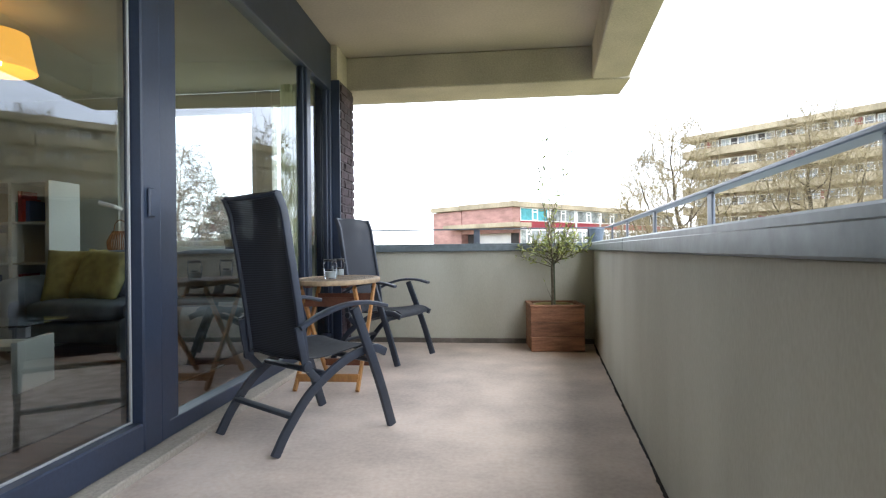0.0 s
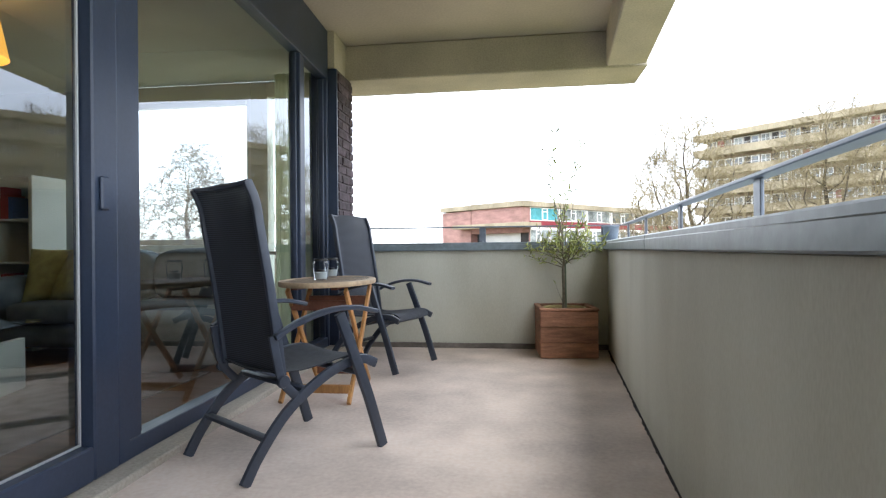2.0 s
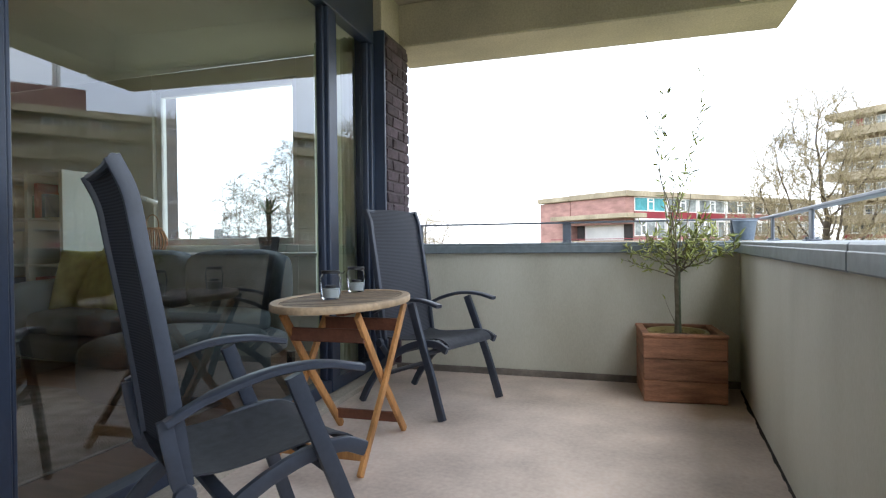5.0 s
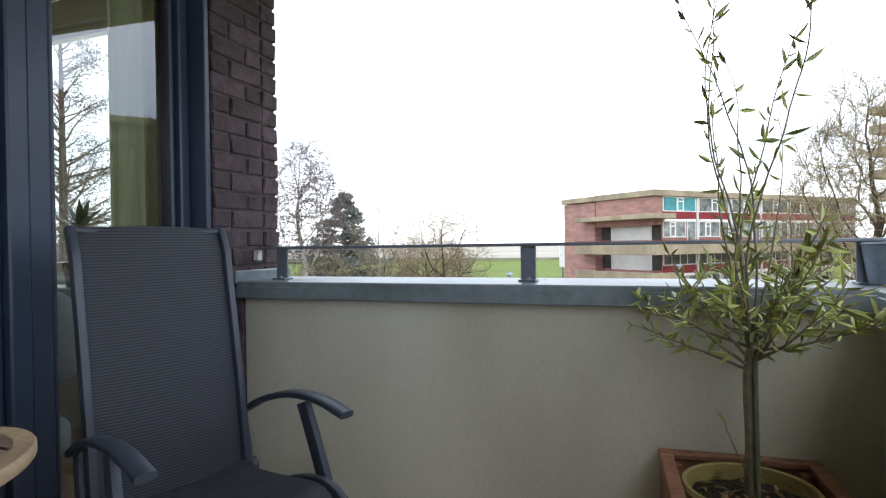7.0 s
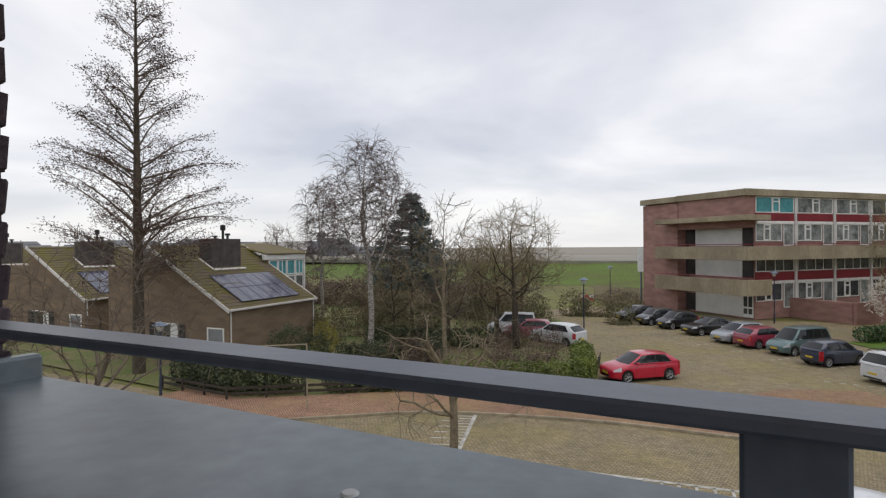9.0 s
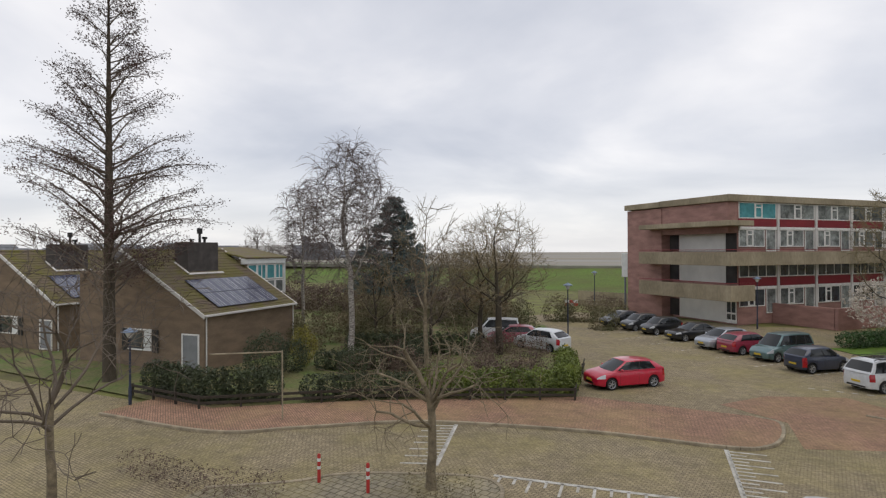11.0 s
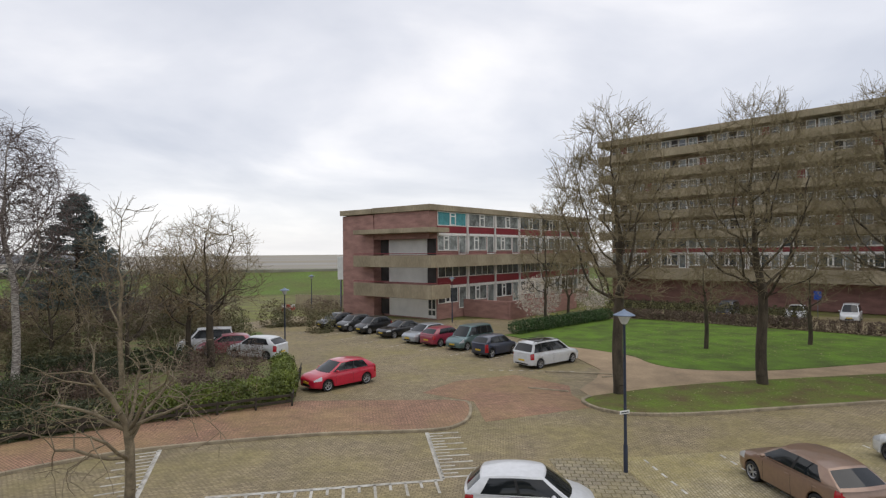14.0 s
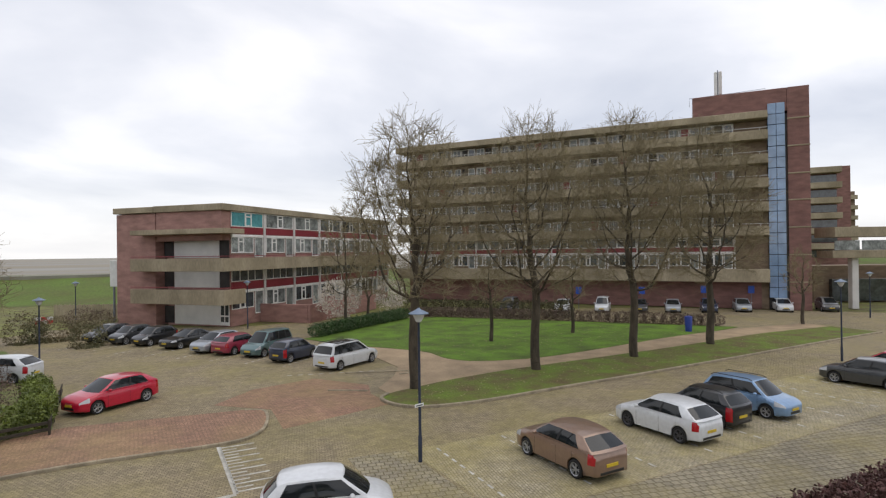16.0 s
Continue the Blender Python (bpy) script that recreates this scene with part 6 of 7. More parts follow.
for x, y in ((44, 65.5), (50.5, 61.5), (58.0, 59.0), (62.5, 56.0)):
    s = thing("parking_sign", "blue parking sign on a thin post", "sign", pose(*g(x, y), GROUND, 0, 0, -42), "parking signs")
    boxed("post", RAIL, s, -0.03, 0.03, -0.02, 0.02, 0, 2.9, 0.005)
    boxed("plate", BLUESIGN, s, -0.35, 0.35, -0.05, -0.025, 2.0, 2.9, 0.01)

# low garden fence along the hedge
HEDGE = [(-25.5, 24.9), (-20.4, 24.6), (-14.4, 29.0), (-9.6, 31.4), (-4.95, 33.5), (-6.2, 41.5)]
gf = thing("garden_fence", "low dark wooden rail fence along the hedge", "fence", pose(0, 0, GROUND))
DARKWOOD = mat("dark_fence_wood", (0.045, 0.036, 0.026), 0.9, var=0.3, scale=5, bump=0.3)
for (x0, y0), (x1, y1) in zip(HEDGE, HEDGE[1:]):
    h, ln = heading((x0, y0), (x1, y1))
    k = max(1, round(ln / 1.8))
    for i in range(k):
        q = g(x0 + (x1 - x0) * i / k, y0 + (y1 - y0) * i / k)
        m = pose(q[0], q[1], 0.1, 0, 0, h)
        bm = bmesh.new()
        cbox(bm, -0.05, 0.05, -0.05, 0.05, 0, 0.62, 0.01, m)
        part("post", bm, DARKWOOD, gf)
        for z in (0.18, 0.45):
            bm = bmesh.new()
            cbox(bm, 0.055, ln / k - 0.055, -0.025, 0.025, z, z + 0.13, 0.008, m)
            part("rail", bm, DARKWOOD, gf)
sheet("garden_ground", [(-25.5, 24.9), (-20.4, 24.6), (-14.4, 29.0), (-4.95, 33.5), (-6.2, 41.5), (-9.5, 50), (-14, 60), (-24, 70), (-48, 62), (-48, 26)], EARTH, 0.07, "rough garden earth with grass and leaves", "garden")

# ---- hedges and bushes ----
def leaf_cloud(name, label, category, material, centres, leaf, density, seed, twig=None, kind=""):
    """A bush: many small leaves in soft lumps; centres: x, y, z above ground, rx, ry, rz."""
    r = np.random.default_rng(seed)
    vs, fs = [], []
    for cx, cy, cz, rx, ry, rz in centres:
        n = int(2.6 * density * (rx * ry + ry * rz + rx * rz))
        d = r.normal(size=(n, 3))
        d /= np.linalg.norm(d, axis=1)[:, None]
        rad = (0.62 + 0.42 * r.random(n) ** 0.5)[:, None]
        q = g(cx, cy)
        p = d * rad * np.array([rx, ry, rz]) * (1 + 0.18 * np.sin(d[:, :1] * 7 + cx) * np.cos(d[:, 1:2] * 6 + cy)) + np.array([q[0], q[1], GROUND + cz])
        p[:, 2] = np.maximum(p[:, 2], GROUND + 0.04)
        a, b = r.normal(size=(n, 3)), r.normal(size=(n, 3))
        a *= (leaf * (0.6 + 0.8 * r.random(n)) / np.linalg.norm(a, axis=1))[:, None]
        b *= (leaf * 0.6 / np.linalg.norm(b, axis=1))[:, None]
        i0 = len(vs)
        quad = np.stack([p - a, p - b, p + a, p + b], 1).reshape(-1, 3)
        vs.extend(map(tuple, quad.tolist()))
        fs.extend((i0 + 4 * i, i0 + 4 * i + 1, i0 + 4 * i + 2, i0 + 4 * i + 3) for i in range(n))
    ob = new(name, raw_mesh(name, vs, fs, material))
    return tagged(ob, label, category, kind=kind)


HEDGEG = mat("bright_hedge_leaf", (0.15, 0.19, 0.030), 0.55, var=0.45, scale=1.2, fine=10, bump=0.05, col2=(0.075, 0.10, 0.02))
HEDGED = mat("dark_hedge_leaf", (0.055, 0.070, 0.030), 0.6, var=0.4, scale=1.2, fine=10, bump=0.05)
HEDGEB = mat("brown_bare_hedge", (0.16, 0.112, 0.085), 0.8, var=0.4, scale=1.0, fine=9, bump=0.05)
SHRUBY = mat("yellow_shrub_leaf", (0.25, 0.22, 0.03), 0.6, var=0.4, scale=2, bump=0.05)
MAGN = mat("cream_blossom", (0.66, 0.60, 0.52), 0.7, var=0.3, scale=2, bump=0.05)
REDHEDGE = mat("copper_hedge_leaf", (0.085, 0.035, 0.030), 0.7, var=0.45, scale=2, fine=14, bump=0.05)


def hedge_row(pts, hh, w, material, label, seed, dens=260, leaf=0.075):
    cs = []
    for (x0, y0), (x1, y1) in zip(pts, pts[1:]):
        ln = math.hypot(x1 - x0, y1 - y0)
        k = max(1, round(ln / (w * 1.1)))
        for i in range(k):
            t = (i + 0.5) / k
            cs.append((x0 + (x1 - x0) * t, y0 + (y1 - y0) * t, hh * 0.52, w * 0.95, w * 0.85, hh * 0.52))
    return leaf_cloud("hedge", label, "hedge", material, cs, leaf, dens, seed, kind="stuff")


hedge_row([(-12.2, 31.0), (-8.0, 32.9), (-5.6, 34.3), (-6.3, 37.5), (-7.3, 41.0)], 1.45, 0.75, HEDGEG, "clipped bright green hedge round the garden corner", 1)
hedge_row([(-17.0, 28.0), (-12.4, 30.9)], 1.3, 0.7, HEDGED, "clipped dark green garden hedge", 2)
hedge_row([(-25.5, 25.9), (-21.0, 25.6), (-18.2, 27.4)], 1.7, 0.85, HEDGED, "dark evergreen hedge before the house", 3)
hedge_row([(-11.0, 33.6), (-7.6, 35.6)], 1.5, 0.8, HEDGEB, "bare brown hedge behind the green one", 4, 160, 0.07)
hedge_row([(9.6, 56.6), (13.5, 60.0), (17.5, 63.6), (21.5, 66.8)], 1.2, 0.9, mat("laurel_leaf", (0.05, 0.105, 0.028), 0.45, var=0.4, scale=1.5, bump=0.05), "glossy green laurel hedge before the garden wall", 5)
hedge_row([(22.5, 68.5), (28.0, 64.5), (34.0, 58.8), (40.0, 53.2), (47.0, 46.4)], 1.15, 0.8, HEDGEB, "bare brown hedge behind the lawn", 6, 200, 0.07)
hedge_row([(23.0, 70.5), (30.0, 66.0), (38.0, 58.5)], 1.9, 1.0, mat("mixed_shrub", (0.085, 0.08, 0.035), 0.8, var=0.5, scale=0.8, bump=0.05), "mixed winter shrubs before the tall flats", 7, 90, 0.10)
hedge_row([(14.2, 14.9), (20.0, 15.5), (26.0, 16.5), (40, 19.2)], 1.3, 0.9, REDHEDGE, "copper-brown hedge at the footway", 8)
hedge_row([(-16.5, 18.4), (-12.6, 18.2), (-10.5, 18.9)], 0.8, 0.7, HEDGEB, "bare brown shrub bed by the road", 9, 90, 0.04)
hedge_row([(-6.9, 20.8), (-5.2, 20.9)], 0.85, 0.8, mat("pale_dry_shrub", (0.165, 0.135, 0.075), 0.8, var=0.4, scale=2, bump=0.05), "dry pale shrub round the small tree", 10, 90, 0.04)
leaf_cloud("bush", "dark round evergreen bush by the house", "bush", HEDGED, [(-22.3, 31.0, 1.3, 1.2, 1.3, 1.4), (-22.0, 33.0, 1.0, 0.8, 0.9, 1.0)], 0.06, 330, 20)
leaf_cloud("bush", "yellow-flowering bush by the house", "bush", SHRUBY, [(-22.6, 34.6, 1.3, 0.8, 0.9, 1.3)], 0.06, 260, 21)
leaf_cloud("bush", "dense dark clipped yew in the garden", "bush", HEDGED, [(-17.6, 33.0, 0.9, 0.9, 0.9, 1.0), (-15.5, 36.5, 1.0, 1.0, 1.0, 1.1)], 0.06, 300, 22)
leaf_cloud("bush", "magnolia bush with cream blossom", "bush", MAGN, [(14.0, 67.0, 2.6, 2.4, 2.0, 2.0), (20.8, 70.5, 2.6, 1.8, 1.6, 1.9)], 0.13, 60, 23)
leaf_cloud("bush", "brown bare bushes at the block's corner", "bush", HEDGEB, [(-11.6, 75.6, 1.0, 1.6, 1.3, 1.1), (-9.7, 74.6, 0.9, 1.2, 1.1, 1.0)], 0.08, 90, 24)
gb = random.Random(31)
cl = []
for i in range(46):
    x, y = gb.uniform(-31, -8), gb.uniform(38, 66)
    if x > -14 and y < 58:
        continue
    cl.append((x, y, gb.uniform(0.6, 1.3), gb.uniform(1.0, 2.2), gb.uniform(1.0, 2.2), gb.uniform(0.8, 1.9)))
leaf_cloud("thicket", "brown winter thicket in the gardens", "thicket", mat("winter_thicket", (0.16, 0.125, 0.075), 0.85, var=0.5, scale=0.35, fine=5, bump=0.05, col2=(0.10, 0.11, 0.045)), cl, 0.09, 90, 25, kind="stuff")
hedge_row([(-21.0, 34.0), (-15.2, 37.2)], 1.25, 0.6, HEDGED, "clipped dark green hedge inside the garden", 11)
hedge_row([(-22.6, 39.5), (-13.8, 43.0)], 1.5, 0.6, HEDGED, "clipped dark green hedge inside the garden", 12)
cl = []
for i in range(44):
    x, y = gb.uniform(-21.5, -7.6), gb.uniform(33.2, 46)
    if y < 33.0 + (x + 15.0) * 0.55 or x > -9.5 and y > 41:
        continue
    cl.append((x, y, 0.5, gb.uniform(0.5, 1.1), gb.uniform(0.5, 1.1), gb.uniform(0.5, 1.5)))
leaf_cloud("thicket", "brown winter shrubs behind the hedge", "thicket", HEDGEB, cl, 0.055, 150, 27, kind="stuff")
cl = []
for i in range(26):
    t = i / 25
    cl.append((-60 + 36 * t, 60 + 8 * t + gb.uniform(-3, 3), 1.5, gb.uniform(2, 3.5), gb.uniform(1.5, 2.5), gb.uniform(1.4, 2.8)))
leaf_cloud("thicket", "bare thicket below the dike", "thicket", HEDGEB, cl, 0.11, 55, 26, kind="stuff")

rl = np.random.default_rng(5)
lit = []
while len(lit) < 1500:
    x, y = rl.uniform(11, 46), rl.uniform(32, 62)
    if (y < 32.2 + 0.125 * (x - 12) + 4.4 and y > 31.8 + 0.13 * (x - 12)) or (y > 42.5 + 0.06 * (x - 18) and y < 62 - 1.05 * (x - 26) and y < 49 + 0.9 * (x - 12)):
        lit.append((x, y))
vs, fs = [], []
for x, y in lit:
    a, w = rl.uniform(0, 6.28), rl.uniform(0.03, 0.06)
    q, i0 = g(x, y), len(vs)
    vs += [(q[0] + w * math.cos(a + k * 1.571), q[1] + w * math.sin(a + k * 1.571) * (0.6 if k % 2 else 1), GROUND + 0.075 + 0.012 * (k % 2)) for k in range(4)]
    fs.append((i0, i0 + 1, i0 + 2, i0 + 3))
tagged(new("leaf_litter", raw_mesh("leaf_litter", vs, fs, mat("pale_dry_leaf", (0.42, 0.36, 0.20), 0.8, var=0.4, scale=3, bump=0.05))), "pale dry leaves strewn over the grass", "leaves", kind="stuff")

# ---- trees ----
def tree_mesh(name, segs, material, fine_sides=3):
    """One mesh of many tapered twigs; segs: rows of x0 y0 z0 x1 y1 z1 r0 r1."""
    s = np.array(segs)
    vs, fs = [], []
    for big in (True, False):
        sel = s[(s[:, 6] > 0.035) == big]
        if not len(sel):
            continue
        n = 7 if big else fine_sides
        a, b = sel[:, :3], sel[:, 3:6]
        d = b - a
        d /= np.linalg.norm(d, axis=1)[:, None] + 1e-9
        ref = np.where(np.abs(d[:, 2:3]) > 0.9, np.array([[1.0, 0, 0]]), np.array([[0, 0, 1.0]]))
        e1 = np.cross(d, ref)
        e1 /= np.linalg.norm(e1, axis=1)[:, None]
        e2 = np.cross(d, e1)
        ring = []
        for end, rr in ((a, sel[:, 6]), (b, sel[:, 7])):
            for k in range(n):
                t = 2 * math.pi * k / n
                ring.append(end + (e1 * math.cos(t) + e2 * math.sin(t)) * rr[:, None])
        v = np.stack(ring, 1).reshape(-1, 3)
        base = len(vs)
        vs.extend(map(tuple, v.tolist()))
        for i in range(len(sel)):
            o = base + i * 2 * n
            fs.extend((o + k, o + (k + 1) % n, o + n + (k + 1) % n, o + n + k) for k in range(n))
    return raw_mesh(name, vs, fs, material, True)


def crown_tree(x, y, label, seed, height, fork, radius, wide, bark, twig, droop=0.0, count=420, step=0.45, low=0.0, twiglen=0.7, per=3, buds=None, lean=(0, 0), skew=0.9, fine=0.0085):
    """A leafless tree whose limbs branch out until they fill an egg-shaped crown; wide: its half width."""
    rn = np.random.default_rng(seed)
    r = random.Random(seed)
    q = g(x, y)
    t = thing("tree", label, "tree", pose(q[0], q[1], GROUND + 0.02))
    z0 = fork * (1 - low)
    d = rn.normal(size=(count, 3))
    d /= np.linalg.norm(d, axis=1)[:, None]
    p = d * (rn.random(count) ** 0.42)[:, None]
    h = (p[:, 2] + 1) / 2
    pts = np.stack([p[:, 0] * wide * (1.12 - 0.30 * h * skew) + lean[0] * h, p[:, 1] * wide * (1.12 - 0.30 * h * skew) + lean[1] * h, z0 + h * (height - z0 - twiglen * 0.5)], 1)
    pos, par = [np.zeros(3)], [-1]
    k = max(3, int(fork / step))
    for i in range(k):
        pos.append(np.array([0.06 * math.sin(i * 0.5 + seed), 0.05 * math.cos(i * 0.6 + seed), fork * (i + 1) / k]))
        par.append(len(pos) - 2)
    near, who = np.full(count, 1e9), np.zeros(count, int)
    done = 0
    alive, made = np.ones(count, bool), {}
    for it in range(110):
        for i in range(done, len(pos)):
            if pos[i][2] < z0 * 0.8:
                continue
            dd = np.linalg.norm(pts - pos[i], axis=1)
            m = dd < near
            near[m], who[m] = dd[m], i
        done = len(pos)
        alive &= near > step * 1.15
        if not alive.any():
            break
        pull = {}
        for a in np.nonzero(alive)[0]:
            v = pts[a] - pos[who[a]]
            pull[who[a]] = pull.get(who[a], 0) + v / np.linalg.norm(v)
        for i, v in pull.items():
            if made.get(i, 0) > 2:
                alive &= who != i
                continue
            made[i] = made.get(i, 0) + 1
            v = v / (np.linalg.norm(v) + 1e-6) + rn.normal(size=3) * 0.22 + np.array([0, 0, 0.12])
            if par[i] >= 0:
                b = pos[i] - pos[par[i]]
                v = v + 0.55 * b / (np.linalg.norm(b) + 1e-6)
            pos.append(pos[i] + v / np.linalg.norm(v) * step)
            par.append(i)
        if len(pos) > 2600:
            break
    n = len(pos)
    tips = np.zeros(n)
    kids = np.zeros(n, int)
    for i in range(n - 1, 0, -1):
        tips[i] = max(tips[i], 1)
        tips[par[i]] += tips[i]
        kids[par[i]] += 1
    power = math.log(radius / 0.013) / math.log(max(2.0, tips[k]))
    rad = 0.013 * np.maximum(tips, 1) ** power
    rad[:k] = np.linspace(radius * 1.25, radius, k)
    trunk, crown, haze = [], [], []
    for i in range(1, n):
        (trunk if i <= k or rad[i] > 0.026 else crown).append((*pos[par[i]], *pos[i], min(rad[par[i]], rad[i] * 1.35), rad[i]))
    for i in range(k + 1, n):
        if tips[i] > 6:
            continue
        b = Vector(pos[i] - pos[par[i]]).normalized()
        for _ in range(per if kids[i] == 0 else per - 1):
            e, o = Vector(pos[i]), (b * r.uniform(0.4, 1.1) + Vector((r.gauss(0, 0.55), r.gauss(0, 0.55), r.gauss(0.1, 0.4)))).normalized()
            ln = twiglen * r.uniform(0.5, 1.1)
            for j in range(3):
                o = (o + Vector((r.uniform(-0.2, 0.2), r.uniform(-0.2, 0.2), r.uniform(-0.1, 0.2) - droop * (j + 0.6)))).normalized()
                e2 = e + o * ln / 3
                crown.append((*e, *e2, fine * (1.15 - 0.2 * j), fine * (0.95 - 0.2 * j)))
                if r.random() < 0.75:
                    e3 = e2 + (o + Vector((r.gauss(0, 0.6), r.gauss(0, 0.6), r.gauss(-droop, 0.4)))).normalized() * ln * 0.4
                    crown.append((*e2, *e3, fine * 0.8, fine * 0.6))
                    haze.append(e3)
                e = e2
            haze.append(e)
    shared("trunk", tree_mesh("trunk", trunk, bark), t, Matrix())
    shared("crown", tree_mesh("crown", crown, twig), t, Matrix(), "bare twigs")
    if buds:
        lm, size, share = buds
        vs, fs = [], []
        for e in haze:
            if r.random() > share:
                continue
            a = Vector((r.gauss(0, 1), r.gauss(0, 1), r.gauss(0, 1))).normalized() * size * r.uniform(0.6, 1.3)
            b = a.orthogonal().normalized() * size * 0.5
            i0 = len(vs)
            vs += [tuple(e - a), tuple(e - b), tuple(e + a), tuple(e + b)]
            fs.append((i0, i0 + 1, i0 + 2, i0 + 3))
        o = shared("bud_haze", raw_mesh("bud_haze", vs, fs, lm), t, Matrix())
        tagged(o, "first buds and catkins", kind="stuff")
    return t


def bare_tree(x, y, label, seed, height, fork, radius, spread, bark, twig, levels=4, kids=4, droop=0.0, up=0.25, lean=(0, 0), crown_len=0.62, leaves=None, name="tree", stems=6, wob=0.16, fine=0.011):
    """A leafless tree with limbs, boughs and fine twigs."""
    r = random.Random(seed)
    q = g(x, y)
    t = thing(name, label, "tree", pose(q[0], q[1], GROUND + 0.02), "")
    trunk, crown, tips = [], [], []

    def grow(p, d, ln, rad, lv):
        n = 4 if lv < 2 else 3
        for i in range(n):
            d = (d + Vector((r.uniform(-wob, wob), r.uniform(-wob, wob), r.uniform(-wob, wob) + up * 0.12 - droop * lv * 0.10))).normalized()
            p1 = p + d * (ln / n)
            r1 = rad * (1 - 0.5 / n)
            (trunk if lv == 0 else crown).append((*p, *p1, max(rad, fine), max(r1, fine * 0.8)))
            p, rad = p1, r1
            if lv < levels and i >= (1 if lv else 0):
                for _ in range(kids if i == n - 1 else max(1, kids - 2)):
                    ax = Vector((r.uniform(-1, 1), r.uniform(-1, 1), r.uniform(-1, 1))).cross(d)
                    if ax.length < 1e-3:
                        continue
                    a = r.uniform(0.35, 1.0) * spread
                    nd = (Matrix.Rotation(a, 3, ax.normalized()) @ d)
                    nd = (nd + Vector((0, 0, up * (0.5 if lv < 2 else 0.2)))).normalized()
                    grow(p, nd, ln * r.uniform(0.48, 0.72), rad * r.uniform(0.45, 0.65), lv + 1)
        if lv == levels:
            tips.append((p, d))

    p, rad = Vector((0, 0, 0)), radius
    for i in range(5):
        p1 = Vector((lean[0] * (i + 1) / 5, lean[1] * (i + 1) / 5, fork * (i + 1) / 5)) + Vector((r.uniform(-0.04, 0.04), r.uniform(-0.04, 0.04), 0))
        trunk.append((*p, *p1, rad * (1.25 if i == 0 else 1), rad * 0.94))
        p, rad = p1, rad * 0.94
    for k in range(stems):
        a = k * 2.4 + r.uniform(-0.4, 0.4)
        el = r.uniform(0.55, 1.35) if k else 1.5
        d = Vector((math.cos(a) * math.cos(el) * spread, math.sin(a) * math.cos(el) * spread, math.sin(el))).normalized()
        grow(p - Vector((0, 0, r.uniform(0, fork * 0.25) * (k > 0))), d, (height - fork) * crown_len * r.uniform(0.75, 1.0), rad * (0.8 if k == 0 else 0.5), 1)
    top = max(sg[5] for sg in crown)
    k = (height - fork) / (top - fork)

    def fit_height(sg):
        o = (lean[0], lean[1], fork)
        return tuple((sg[i] - o[i % 3]) * k + o[i % 3] for i in range(6)) + sg[6:]

    crown = [fit_height(sg) for sg in crown]
    tips = [(Vector(fit_height((*tp, 0, 0, 0, 0, 0))[:3]), d) for tp, d in tips]
    shared("trunk", tree_mesh("trunk", trunk, bark), t, Matrix())
    shared("crown", tree_mesh("crown", crown, twig), t, Matrix(), "bare twigs")
    if leaves:
        lm, size, per = leaves
        vs, fs = [], []
        for tp, d in tips:
            for _ in range(per):
                c = tp + Vector((r.gauss(0, 0.10), r.gauss(0, 0.10), r.gauss(0, 0.10)))
                a = Vector((r.gauss(0, 1), r.gauss(0, 1), r.gauss(0, 1))).normalized() * size * r.uniform(0.6, 1.3)
                b = a.orthogonal().normalized() * size * 0.45
                i0 = len(vs)
                vs += [tuple(c - a), tuple(c - b), tuple(c + a), tuple(c + b)]
                fs.append((i0, i0 + 1, i0 + 2, i0 + 3))
        o = shared("bud_haze", raw_mesh("bud_haze", vs, fs, lm), t, Matrix())
        tagged(o, "first buds and catkins", kind="stuff")
    return t


BARKD = mat("dark_tree_bark", (0.075, 0.060, 0.042), 0.95, var=0.4, scale=4, fine=25, bump=0.6, stretch=(1, 1, 0.3))
TWIGO = mat("olive_twigs", (0.25, 0.205, 0.12), 0.9, var=0.3, scale=0.8, bump=0.1)
TWIGG = mat("grey_twigs", (0.16, 0.128, 0.10), 0.9, var=0.3, scale=0.8, bump=0.1)
BIRCHB = mat("white_birch_bark", (0.40, 0.37, 0.33), 0.85, var=0.5, scale=6, fine=20, bump=0.3, col2=(0.12, 0.10, 0.09), stretch=(1, 1, 3))
TWIGP = mat("purple_birch_twigs", (0.15, 0.115, 0.105), 0.9, var=0.3, scale=0.8, bump=0.1)
PALEB = mat("pale_tree_bark", (0.215, 0.175, 0.115), 0.9, var=0.35, scale=5, fine=30, bump=0.3)
BUDS = mat("yellow_green_buds", (0.26, 0.23, 0.09), 0.8, var=0.3, scale=1)
REDB = mat("reddish_catkins", (0.10, 0.055, 0.05), 0.8, var=0.4, scale=1)
for x, y, h, w, sd in ((11.7, 35.0, 15.4, 3.5, 41), (20.3, 36.5, 16.4, 4.0, 42), (28.7, 37.3, 17.6, 4.3, 43), (37.6, 39.0, 17.8, 4.2, 44)):
    crown_tree(x, y, "tall bare street tree on the green verge", sd, h, 5.2, 0.25, w, BARKD, TWIGO, count=950, step=0.5, low=0.15, twiglen=1.15, per=6, fine=0.0115, buds=(BUDS, 0.045, 0.4))
for x, y, h, w, sd in ((22.8, 47.8, 7.4, 1.7, 51), (31.6, 48.9, 6.8, 1.6, 52), (13.4, 60.7, 13.2, 3.0, 54), (16.6, 64.5, 9.0, 2.4, 55), (55.0, 44.0, 7.5, 1.8, 56)):
    crown_tree(x, y, "slim young bare tree on the lawn", sd, h, 2.6, 0.14, w, BARKD, TWIGO, count=260, step=0.4, per=4, fine=0.013, buds=(BUDS, 0.05, 0.4))
